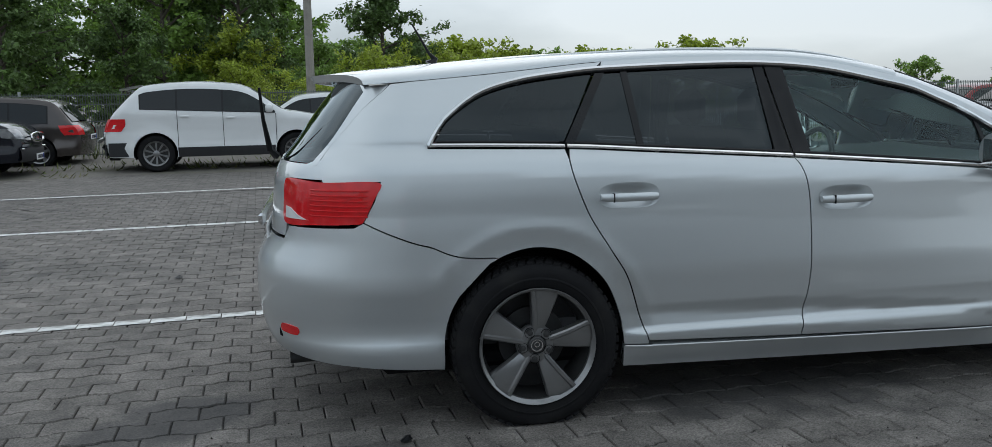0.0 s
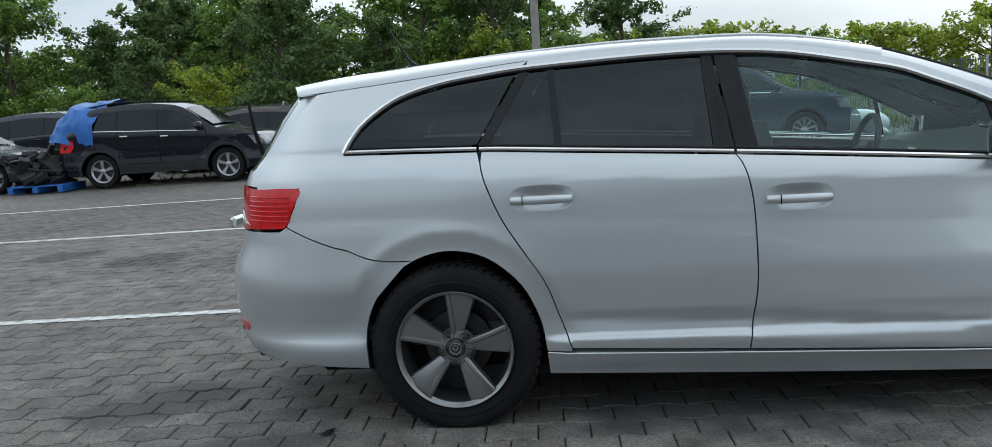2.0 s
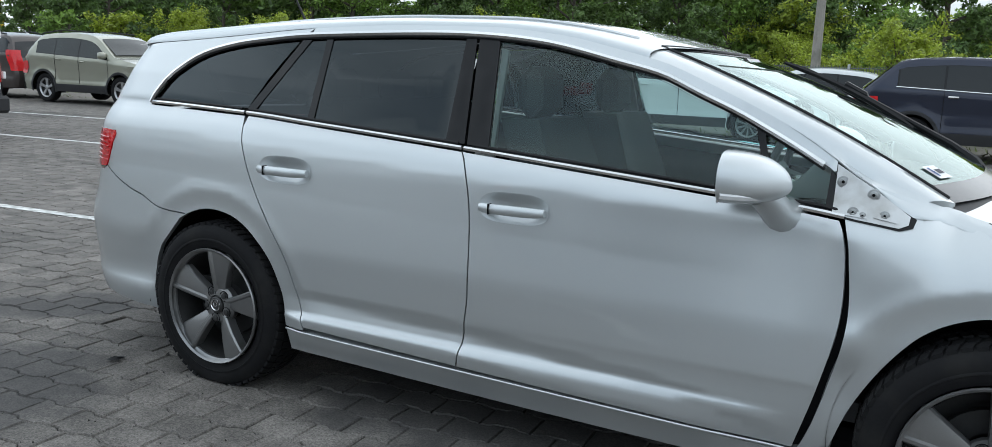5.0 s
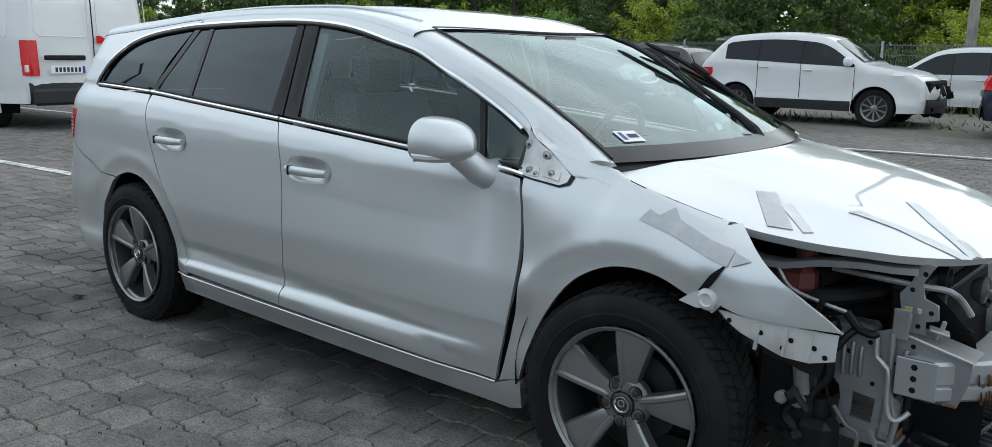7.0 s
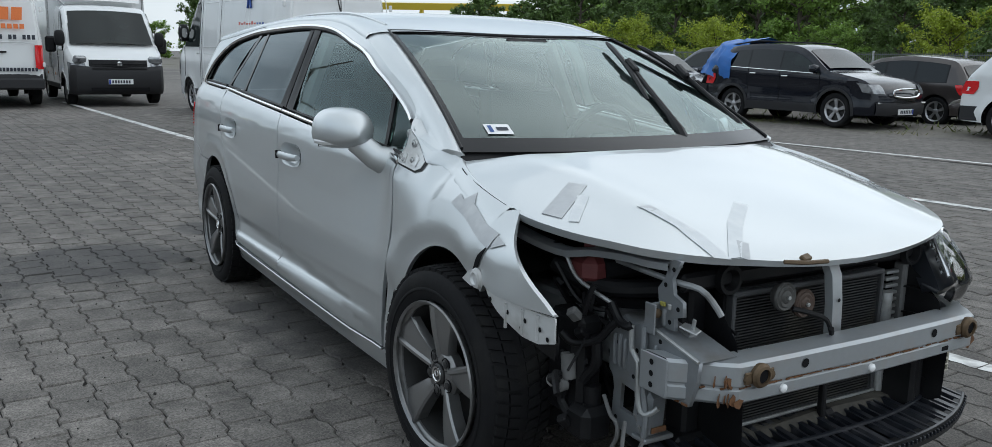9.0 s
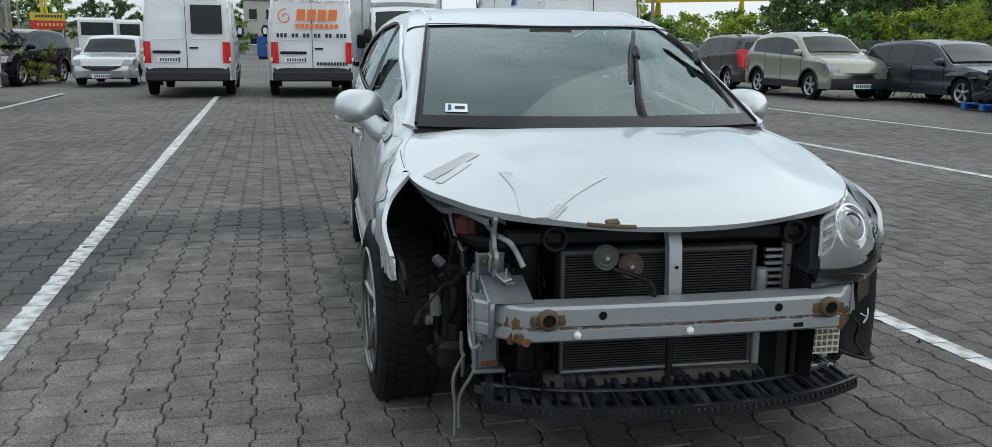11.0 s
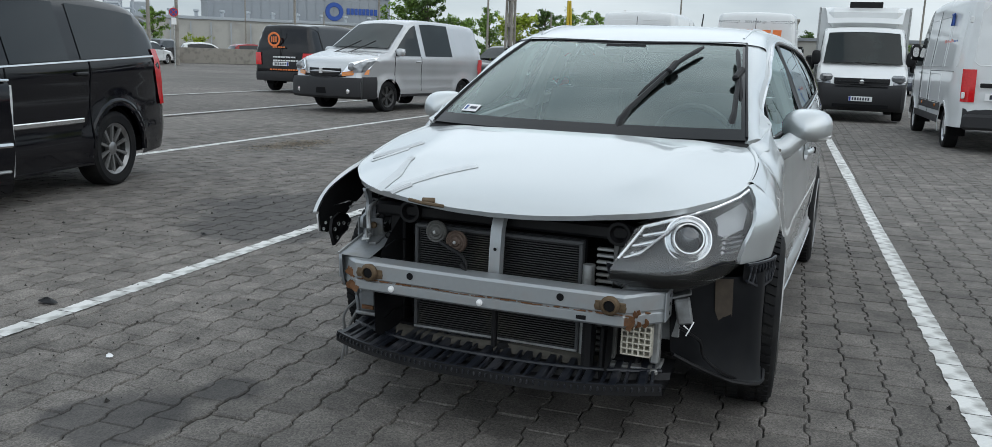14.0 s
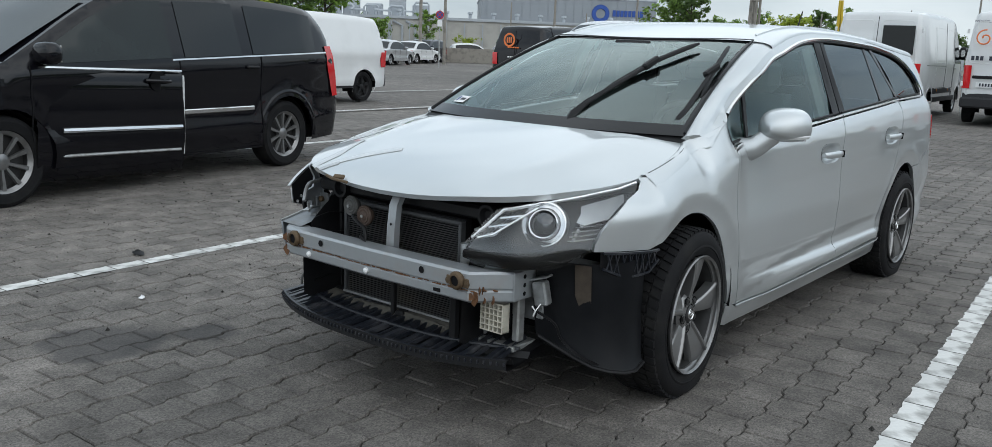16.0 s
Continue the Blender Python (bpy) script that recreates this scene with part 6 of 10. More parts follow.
part("torn_flap", panel(line([(1.52, 0.658), (1.56, 0.690), (1.585, 0.70), (1.62, 0.682), (1.625, 0.655), (1.57, 0.648), (1.52, 0.658)], 0.015)[:-1], bent, gap=0, depth=0.003, lift=0.010), PAINT_IN, right_wing)
part("dent_ring", Shape().lathe([(0.012, 0.0), (0.018, -0.008), (0.026, -0.004), (0.030, 0.004)], tuple(np.asarray(bent(1.60, 0.675)) + np.array([0, -0.008, 0])), axis="y", n=18), PAINT_IN, right_wing)
for poly in ([(1.36, 0.845), (1.382, 0.875), (1.415, 0.862), (1.452, 0.885), (1.478, 0.858), (1.58, 0.822), (1.652, 0.805), (1.645, 0.765), (1.60, 0.778), (1.53, 0.80), (1.47, 0.82)], [(1.655, 0.80), (1.70, 0.785), (1.655, 0.768)]):
    part("tape_patch", panel(line([*poly, poly[0]], 0.015)[:-1], bent, gap=0, depth=0.002, lift=0.004, step=0.02), TAPE, right_wing, "wrinkled grey cloth tape")
PLATE = [(0.898, 0.925), (1.070, 0.905), (1.092, 0.915), (1.094, 0.935), (0.99, 1.004), (0.935, 1.038), (0.896, 1.056), (0.898, 0.925)]
part("plate_gap", panel(line([(0.894, 0.921), (1.072, 0.899), (1.104, 0.908), (1.110, 0.930), (0.99, 1.012), (0.892, 1.064), (0.894, 0.921)], 0.02)[:-1], shell, gap=0, depth=0.0, lift=0.002), BLACK, right_wing)
hp = part("hinge_plate", panel(line(PLATE, 0.02)[:-1], shell, gap=0, depth=0.004, lift=0.004), PAINT_IN, right_wing, "bare silver triangular bracket plate")
part("plate_rib", panel(line([(0.925, 0.925), (0.925, 0.95), (0.955, 0.962), (0.985, 0.948), (0.99, 0.921), (0.925, 0.925)], 0.015)[:-1], shell, gap=0, depth=0.003, lift=0.0075), PAINT_IN, hp)
part("plate_rib", panel(line([(1.005, 0.925), (1.01, 0.955), (1.035, 0.957), (1.062, 0.94), (1.065, 0.915), (1.005, 0.925)], 0.015)[:-1], shell, gap=0, depth=0.003, lift=0.0075), PAINT_IN, hp)
for u, z, r in ((0.915, 1.012, 0.011), (0.953, 0.937, 0.010), (0.978, 0.932, 0.006), (0.998, 0.985, 0.011), (1.032, 0.935, 0.009)):
    p = np.asarray(shell(u, z))
    part("plate_screw", Shape().lathe([(r * 1.5, 0.006), (r * 1.5, -0.002), (r * 1.0, -0.003), (r * 0.9, -0.006), (r * 0.45, -0.007), (r * 0.4, -0.003), (0, -0.003)], (p[0], p[1] - 0.006, p[2]), axis="y", n=14), ALU, hp)
    part("screw_socket", Shape().lathe([(0, -0.0035), (r * 0.4, -0.0035)], (p[0], p[1] - 0.0065, p[2]), axis="y", n=10), VOID, hp)

# scraps on the bonnet, wipers, sticker
TAPE_PALE = mat("pale_tape_residue", (0.60, 0.62, 0.63), 0.5, metal=0.35, vary=0.10, fine=40, tint=(0.70, 0.71, 0.71), coarse=14)
for poly, m in (([(1.57, -0.55), (1.62, -0.52), (1.74, -0.69), (1.68, -0.715)], TAPE), ([(1.65, -0.575), (1.68, -0.555), (1.785, -0.665), (1.765, -0.685)], TAPE_PALE), ([(1.82, -0.485), (1.85, -0.455), (1.99, -0.425), (2.115, -0.435), (2.095, -0.475), (1.94, -0.465)], TAPE_PALE), ([(1.87, -0.185), (1.90, -0.16), (1.99, -0.27), (2.115, -0.40), (2.11, -0.44), (1.97, -0.31)], TAPE_PALE), ([(2.05, -0.355), (2.075, -0.335), (2.13, -0.385), (2.115, -0.405)], TAPE), ([(1.81, -0.49), (1.825, -0.455), (1.855, -0.45), (1.85, -0.475)], TAPE)):
    part("tape_scrap", panel(line([*poly, poly[0]], 0.02)[:-1], bonnet, gap=0, depth=0.0015, lift=0.0025, step=0.03), m, hood, "scrap of tape" if m is TAPE else "pale tape residue")
part("badge_stub", Shape().box((2.168, -0.225, 0.786), (0.02, 0.045, 0.012), pose(0, 0, 0, 0, 35, 20), 0.003).tube([(2.165, -0.30, 0.782), (2.185, -0.24, 0.778), (2.185, -0.16, 0.774)], 0.006, 6), BRASS, hood, "broken brown badge clip")
for base_w, mid_w, tip_w, bl0, bl1 in (((1.255, 0.185, 0.985), (1.15, 0.20, 1.075), (0.80, 0.30, 1.245), (1.02, 0.205, 1.125), (0.515, 0.385, 1.345)), ((1.12, 0.615, 0.990), (1.03, 0.615, 1.07), (0.78, 0.59, 1.225), (0.93, 0.625, 1.115), (0.535, 0.545, 1.335))):
    wp = part("wiper_arm", Shape().tube([base_w, (base_w[0] - 0.03, base_w[1], base_w[2] + 0.04), mid_w, tip_w], [0.024, 0.020, 0.013, 0.008], 8), BLACK, screen, "black wiper arm folded off the glass")
    d = np.array(bl1) - np.array(bl0)
    part("wiper_blade", Shape().tube([np.array(bl0) + d * t + np.array([0, 0, 0.018 * math.sin(math.pi * t)]) for t in np.linspace(0, 1, 12)], [0.006] + [0.011] * 10 + [0.006], 6), BLACK, wp)
    part("blade_joint", Shape().box(tuple(np.array(tip_w) + np.array([0.0, 0.0, 0.004])), (0.10, 0.03, 0.03), pose(0, 0, 0, 0, 26, -12), 0.008), BLACK, wp)
st0 = Shape().grid([[np.asarray(pane(a, b)) + np.array([0.002, 0, 0.0035]) for a in np.linspace(-0.835, -0.715, 5)] for b in (0.105, 0.165)])
stick = part("registration_sticker", st0, WHITE, screen, "small white windscreen sticker with dark print")
part("sticker_bar", Shape().grid([[np.asarray(pane(a, b)) + np.array([0.003, 0, 0.005]) for a in np.linspace(-0.785, -0.73, 4)] for b in (0.125, 0.145)]), INK, stick)
part("sticker_mark", Shape().grid([[np.asarray(pane(a, b)) + np.array([0.003, 0, 0.005]) for a in (-0.822, -0.803)] for b in (0.115, 0.155)]), LOGO_INK := mat("dark_blue_print", (0.03, 0.08, 0.25), 0.5), stick)

# ---------------------------------------------------------------- other vehicles
def paint(name, c, metal=0.3, rough=0.22):
    return mat(name, c, rough, metal=metal, coat=0.5, vary=0.05, fine=400, tint=tuple(k * 0.95 for k in c), coarse=2.5, spec=0.25)


P_WHITE = paint("white_paint", (0.72, 0.73, 0.73), 0.0)
P_BLACK = mat("black_paint", (0.004, 0.004, 0.006), 0.06, coat=0.1, vary=0.1, fine=300, spec=0.35)
P_NIGHT = paint("blue_black_metallic_paint", (0.007, 0.009, 0.015), 0.2, 0.12)
P_NAVY = paint("navy_metallic_paint", (0.025, 0.03, 0.05), 0.4)
P_GREY = paint("dark_grey_metallic_paint", (0.048, 0.053, 0.066), 0.5)
P_TAUPE = paint("taupe_metallic_paint", (0.080, 0.070, 0.067), 0.5)
P_BEIGE = paint("beige_metallic_paint", (0.33, 0.33, 0.27), 0.5)
P_SILVER = paint("light_silver_paint", (0.52, 0.53, 0.54), 0.5)
P_RED = paint("dull_red_paint", (0.25, 0.02, 0.02), 0.1)
P_BLUE = paint("blue_paint", (0.03, 0.09, 0.30), 0.1)
GREY_PLASTIC = mat("grey_bumper_plastic", (0.026, 0.026, 0.028), 0.6, vary=0.15, fine=150, spec=0.3)
VEHICLE_LAMP = mat("vehicle_lamp_lens", (0.30, 0.31, 0.32), 0.1, metal=0.4, coat=0.4, vary=0.5, fine=14, tint=(0.09, 0.09, 0.10), coarse=8)
ALLOY = mat("silver_alloy", (0.42, 0.42, 0.43), 0.35, metal=0.8, vary=0.06)
LOGO_ORANGE = mat("orange_vinyl", (0.80, 0.20, 0.05), 0.5)
LOGO_BLUE = mat("blue_vinyl", (0.02, 0.07, 0.30), 0.5)
PLATE_BLUE = mat("blue_plate_band", (0.02, 0.05, 0.35), 0.5)

# outlines in shares of length (rear 0, front 1) and height; windscreen and rear window as pieces of the outline
KINDS = {
    "suv": dict(top=[(0.012, 0.17), (0.0, 0.34), (0.008, 0.50), (0.035, 0.64), (0.135, 0.915), (0.17, 0.965), (0.32, 1.0), (0.48, 0.99), (0.60, 0.93), (0.745, 0.68), (0.81, 0.645), (0.92, 0.585), (0.975, 0.50), (1.0, 0.36), (0.985, 0.17)], rw=(3, 4), ws=(8, 9), belt=(0.715, 0.60), win=(0.15, 0.71), axles=(0.205, 0.80), r=0.35, cuts=(0.30, 0.49), clad=0.27),
    "hatch": dict(top=[(0.012, 0.17), (0.0, 0.36), (0.008, 0.54), (0.035, 0.62), (0.10, 0.88), (0.16, 0.955), (0.34, 1.0), (0.46, 0.99), (0.57, 0.93), (0.735, 0.645), (0.82, 0.60), (0.93, 0.53), (0.98, 0.44), (1.0, 0.32), (0.985, 0.16)], rw=(3, 4), ws=(8, 9), belt=(0.625, 0.59), win=(0.14, 0.70), axles=(0.19, 0.805), r=0.315, cuts=(0.31, 0.48), clad=0.18),
    "wagon": dict(top=[(0.012, 0.17), (0.0, 0.36), (0.008, 0.54), (0.025, 0.62), (0.09, 0.89), (0.14, 0.955), (0.34, 1.0), (0.46, 0.99), (0.57, 0.93), (0.71, 0.645), (0.80, 0.60), (0.93, 0.53), (0.98, 0.44), (1.0, 0.32), (0.985, 0.16)], rw=(3, 4), ws=(8, 9), belt=(0.625, 0.59), win=(0.10, 0.68), axles=(0.21, 0.80), r=0.325, cuts=(0.27, 0.46), clad=0.17),
    "saloon": dict(top=[(0.012, 0.18), (0.0, 0.36), (0.008, 0.58), (0.03, 0.645), (0.14, 0.67), (0.28, 0.94), (0.40, 1.0), (0.48, 0.99), (0.57, 0.93), (0.70, 0.655), (0.80, 0.61), (0.93, 0.54), (0.98, 0.45), (1.0, 0.32), (0.985, 0.17)], rw=(4, 5), ws=(8, 9), belt=(0.655, 0.615), win=(0.19, 0.67), axles=(0.21, 0.80), r=0.315, cuts=(0.33, 0.48), clad=0.17),
    "mpv": dict(top=[(0.012, 0.16), (0.0, 0.34), (0.008, 0.50), (0.02, 0.60), (0.055, 0.88), (0.10, 0.965), (0.30, 1.0), (0.50, 0.985), (0.60, 0.93), (0.78, 0.63), (0.83, 0.60), (0.93, 0.545), (0.98, 0.46), (1.0, 0.33), (0.985, 0.15)], rw=(3, 4), ws=(8, 9), belt=(0.705, 0.578), win=(0.06, 0.745), axles=(0.19, 0.79), r=0.34, cuts=(0.268, 0.47), clad=0.14),
    "van": dict(top=[(0.006, 0.16), (0.0, 0.22), (0.002, 0.40), (0.008, 0.62), (0.022, 0.94), (0.035, 0.98), (0.30, 1.0), (0.60, 1.0), (0.725, 0.955), (0.865, 0.60), (0.90, 0.56), (0.965, 0.47), (0.99, 0.40), (1.0, 0.26), (0.992, 0.13)], rw=None, ws=(8, 9), belt=(0.53, 0.53), win=(0.70, 0.865), axles=(0.185, 0.83), r=0.345, cuts=(), clad=0.20),
    "small_van": dict(top=[(0.006, 0.17), (0.0, 0.30), (0.002, 0.48), (0.01, 0.66), (0.035, 0.92), (0.06, 0.97), (0.30, 1.0), (0.50, 1.0), (0.60, 0.955), (0.775, 0.655), (0.83, 0.62), (0.94, 0.545), (0.98, 0.46), (1.0, 0.30), (0.99, 0.15)], rw=None, ws=(8, 9), belt=(0.60, 0.59), win=(0.56, 0.755), axles=(0.20, 0.80), r=0.33, cuts=(), clad=0.19),
}


def sn(v, power):
    """A power that keeps its sign, for rounded boxes."""
    return math.copysign(abs(v) ** power, v)


def plain_wheel(owner, r, w, m, alloy, spokes=5, flat=0.0):
    """A road wheel whose outer face looks to -y."""
    g = r * 0.66
    wh = new("wheel")
    wh.parent = owner
    wh.matrix_basis = m
    ty = Shape().lathe([(g, -w * 0.34), (g * 1.06, -w * 0.48), (r * 0.88, -w * 0.52), (r * 0.97, -w * 0.44), (r, -w * 0.33), (r, w * 0.33), (r * 0.97, w * 0.44), (r * 0.88, w * 0.5), (g, w * 0.36)], (0, 0, 0), n=32)
    ty.v = [(x, y, max(z, -r + 0.012)) for x, y, z in ty.v]
    part("tyre", ty, RUBBER, wh)
    rim = part("rim", Shape().lathe([(g * 0.98, -w * 0.36), (g * 1.03, -w * 0.42), (g * 0.96, -w * 0.36), (g * 0.90, -w * 0.05), (0.0, -w * 0.02)], (0, 0, 0), n=32), RIM_DARK, wh)
    s = Shape().lathe([(g * 0.26, -w * 0.1), (g * 0.27, -w * 0.30), (g * 0.18, -w * 0.35), (0.0, -w * 0.35)], (0, 0, 0), n=20)
    s.lathe([(g * 0.90, -w * 0.30), (g * 0.99, -w * 0.40), (g * 1.03, -w * 0.43), (g * 1.05, -w * 0.38)], (0, 0, 0), n=32)
    for k in range(spokes):
        q = Matrix.Rotation(2 * math.pi * k / spokes, 4, "Y")
        rows = [[q @ Vector((a * g * ((0.11 + 0.10 * t) if spokes < 7 else (0.05 + 0.042 * t)), -w * (0.30 + 0.06 * t) + (0.02 if abs(a) == 1 else 0), g * (0.2 + 0.74 * t))) for a in (-1, -0.7, 0.7, 1)] for t in (0, 0.5, 1)]
        s.grid(rows)
    part("spokes", s, alloy, rim)
    return wh


def vehicle(name, kind, label, category, L, W, H, colour, at, heading, group="", alloy=None, spokes=5, dark_rear=True, bare_front=False, tail="high", glaze=True, van_rear=None, plate=True, roof_bars=False, side_trim=None, windows=None, bright_belt=False, lips=True):
    """A parked vehicle; at: the middle of its rear axle on the ground, heading in degrees from +x."""
    K = KINDS[kind]
    top = [(a * L, b * H) for a, b in K["top"]]
    ax0, ax1 = (a * L for a in K["axles"])
    ob = thing(name, label, category, group, pose(at[0], at[1], 0, 0, 0, heading) @ Matrix.Translation((-ax0, 0, 0)))
    r = K["r"]
    alloy = alloy or ALLOY
    prof = dedupe(curve(top[1:-1], 0.09))
    prof = [top[0], *prof, top[-1]]
    pp = np.asarray(prof)
    b0, b1 = K["belt"][0] * H, K["belt"][1] * H
    rad = 0.075 if kind != "van" else 0.10
    seg_a, seg_b = pp[:-1], pp[1:]

    def near(x, z):
        """Distance to the outline."""
        q = np.stack([np.ravel(x), np.ravel(z)], -1)[:, None]
        ab = seg_b - seg_a
        t = np.clip(np.sum((q - seg_a) * ab, -1) / np.maximum(np.sum(ab * ab, -1), 1e-9), 0, 1)
        return np.sqrt(np.min(np.sum((q - seg_a - t[..., None] * ab) ** 2, -1), 1)).reshape(np.shape(x))

    def wide(x, z):
        x, z = np.broadcast_arrays(np.asarray(x, float), np.asarray(z, float))
        zb = b0 + (b1 - b0) * x / L
        tumble = (0.10 if kind == "van" else 0.30) * np.maximum(z - zb, 0)
        low = 0.035 * np.clip((0.42 - z) / 0.25, 0, 1) + 0.012 * np.exp(-(((z - 0.55) / 0.08) ** 2)) - 0.012
        ends = 0.10 * np.clip((np.abs(x / L - 0.5) - 0.36) / 0.14, 0, 1) ** 2
        d = np.clip(near(x, z) / rad, 0, 1)
        if kind != "van":
            low = low - 0.014 * np.exp(-(((z - zb + 0.09) / 0.045) ** 2)) + 0.012 * np.exp(-(((z - 0.66 * zb) / 0.09) ** 2)) - 0.010 * np.exp(-(((z - 0.42 * zb) / 0.05) ** 2))
        for c in (ax0, ax1):
            low = low - 0.020 * np.exp(-(((np.hypot(x - c, z - r) - 1.2 * r) / 0.07) ** 2)) * (z > 0.2)
        return W / 2 - tumble - low - ends - rad * 0.75 * (1 - np.sqrt(np.maximum(1 - (1 - d) ** 2, 0)))

    def side(sgn):
        def f(x, z):
            x, z = np.broadcast_arrays(np.asarray(x, float), np.asarray(z, float))
            return np.stack([x, sgn * wide(x, z), z], -1)
        return f

    def arch(c):
        return [(c + 1.14 * r * math.cos(a), r * 0.98 + 1.14 * r * math.sin(a)) for a in np.linspace(math.pi + 0.35, -0.35, 19)]

    zlow = max(K["top"][0][1] * H * 0.95, 0.2)
    under = line([top[0], (ax0 - 1.10 * r, zlow)], 0.1) + arch(ax0) + line([(ax0 + 1.10 * r, zlow), (ax1 - 1.10 * r, zlow)], 0.15) + arch(ax1) + line([(ax1 + 1.10 * r, zlow), top[-1]], 0.1)
    outline = dedupe([*under, *prof[::-1][1:-1]])
    # flanks
    flank_out = outline
    body = Shape()
    for sgn in (-1, 1):
        s2 = side(sgn)
        V = panel(flank_out, s2, step=0.07, gap=0, depth=0)
        body.add(V.v, V.f)
    # the strip over the top from rear to front
    rows = []
    for x, z in prof:
        w = float(wide(x, z))
        e = min(1.0, max(0.0, (abs(x / L - 0.5) - 0.36) / 0.14))
        out = (1 if x > L / 2 else -1) * 0.09 * e * (1 if z < 0.75 * H else 0.4)
        up = 0.035 if z > 0.8 * H else 0.02 * (z > 0.5 * H)
        rows.append([(x + out * (1 - a * a), a * w, z + up * (1 - a * a)) for a in np.linspace(-1, 1, 11)])
    body.grid(rows)
    part("body", body, colour, ob, smooth=40)
    part("underbody", Shape().box((L / 2, 0, zlow + 0.06), (L * 0.9, W * 0.8, 0.14)), VOID, ob)
    # glass
    def band(i, j, name2, m, k0=0.06, k1=0.94, side_in=0.09):
        a, b = np.asarray(top[i]), np.asarray(top[j])
        rr = []
        nx, nz = -(b - a)[1], (b - a)[0]
        nl = math.hypot(nx, nz)
        sg = 1 if nz > 0 else -1
        for t in np.linspace(k0, k1, 6):
            p = a + (b - a) * t
            w = float(wide(p[0], p[1])) - side_in
            e = min(1.0, max(0.0, (abs(p[0] / L - 0.5) - 0.36) / 0.14))
            out = (1 if p[0] > L / 2 else -1) * 0.09 * e * (1 if p[1] < 0.75 * H else 0.4)
            up = 0.035 if p[1] > 0.8 * H else 0.02 * (p[1] > 0.5 * H)
            # lies on the strip, a little proud
            rr.append([(p[0] + out * (1 - s * s) + nx / nl * 0.012 * sg + 0.012 * (1 if p[0] > L / 2 else -1), s * w, p[1] + up * (1 - s * s) + nz / nl * 0.012 * sg + 0.008) for s in np.linspace(-1, 1, 9)])
        part(name2, Shape().grid(rr), m, ob)
    PANE = SOLID_GLASS if not dark_rear else SOLID_DARK
    band(*K["ws"], "windscreen", SOLID_GLASS)
    if K["rw"]:
        band(*K["rw"], "rear_window", PANE, 0.08, 0.92)
    w0, w1 = (a * L for a in K["win"])
    for sgn in (-1, 1):
        s2 = side(sgn)
        zb = lambda x: b0 + (b1 - b0) * x / L
        up_x = pp[np.argmax(pp[:, 0] > -1):]
        def ztop(x):
            hits = [max(p[1], q[1]) if q[0] == p[0] else p[1] + (q[1] - p[1]) * (x - p[0]) / (q[0] - p[0]) for p, q in zip(prof, prof[1:]) if min(p[0], q[0]) <= x <= max(p[0], q[0])]
            return max(hits) - {"suv": 0.135, "hatch": 0.11, "wagon": 0.10, "saloon": 0.10}.get(kind, 0.075)
        if glaze:
            edges = windows or [w0, *(c * L for c in K["cuts"]), w1]
            if isinstance(edges[0], (list, tuple)):
                spans = [(a * L, b * L) for a, b in edges]
            else:
                spans = list(zip(edges, edges[1:]))
            lo, hi = spans[0][0], spans[-1][1]
            if len(spans) > 1 and kind != "van" and windows is None:
                xs = [x for x in np.linspace(lo - 0.01, hi + 0.01, 26) if ztop(x) > zb(x) + 0.02]
                part("window_surround", panel([(x, zb(x) + 0.008) for x in xs] + [(x, ztop(x) + 0.012) for x in xs[::-1]], s2, step=0.15, gap=0.0, depth=0.0, lift=0.003), GLOSS_BLACK, ob)
            for n, (a, b) in enumerate(spans):
                a2, b2 = a + 0.018, b - 0.018
                xs = np.linspace(a2, b2, 10)
                keep = [x for x in xs if ztop(x) > zb(x) + 0.04]
                if len(keep) < 3:
                    continue
                poly = [(x, zb(x) + 0.02) for x in keep] + [(x, ztop(x)) for x in keep[::-1]]
                part("side_window", panel(poly, s2, step=0.15, gap=0.0, depth=0.004, lift=0.006), SOLID_DARK if (dark_rear and n < len(spans) - 1) else SOLID_GLASS, ob)
        if bright_belt:
            part("belt_strip", Shape().tube([(x, sgn * (float(wide(x, zb(x))) + 0.006), zb(x) + 0.006) for x in np.linspace(w0 - 0.02, w1, 16)], 0.011, 5), CHROME, ob)
        if kind == "van":
            for x, z0, z1 in ((0.50 * L, 0.34, 0.93 * H), (0.685 * L, 0.34, 0.96 * H)):
                part("door_seam", Shape().tube([(x, sgn * (float(wide(x, z)) + 0.001), z) for z in np.linspace(z0, z1, 10)], 0.006, 4), VOID, ob)
            for xa, xb, za, zc in ((0.52, 0.67, 0.53, 0.88), (0.28, 0.485, 0.53, 0.88), (0.06, 0.26, 0.53, 0.88), (0.52, 0.67, 0.28, 0.49), (0.28, 0.485, 0.28, 0.49)):
                ring = [(px * L + sx * 0.06 * math.sin(q), pz * H + sz * 0.06 * math.cos(q)) for px, pz, sx, sz, q0 in ((xa + 0.015, za + 0.03, -1, -1, 0), (xa + 0.015, zc - 0.03, -1, 1, 1), (xb - 0.015, zc - 0.03, 1, 1, 0), (xb - 0.015, za + 0.03, 1, -1, 1)) for q in (np.linspace(0, math.pi / 2, 5) if not q0 else np.linspace(math.pi / 2, 0, 5))]
                part("side_swage", Shape().tube([(x, sgn * (float(wide(x, z)) - 0.004), z) for x, z in [*ring, ring[0]]], 0.010, 5), colour, ob)
            part("door_rail", Shape().tube([(x, sgn * (float(wide(x, 0.50 * H)) + 0.002), 0.505 * H) for x in np.linspace(0.10 * L, 0.50 * L, 8)], 0.008, 4), GREY_PLASTIC, ob)
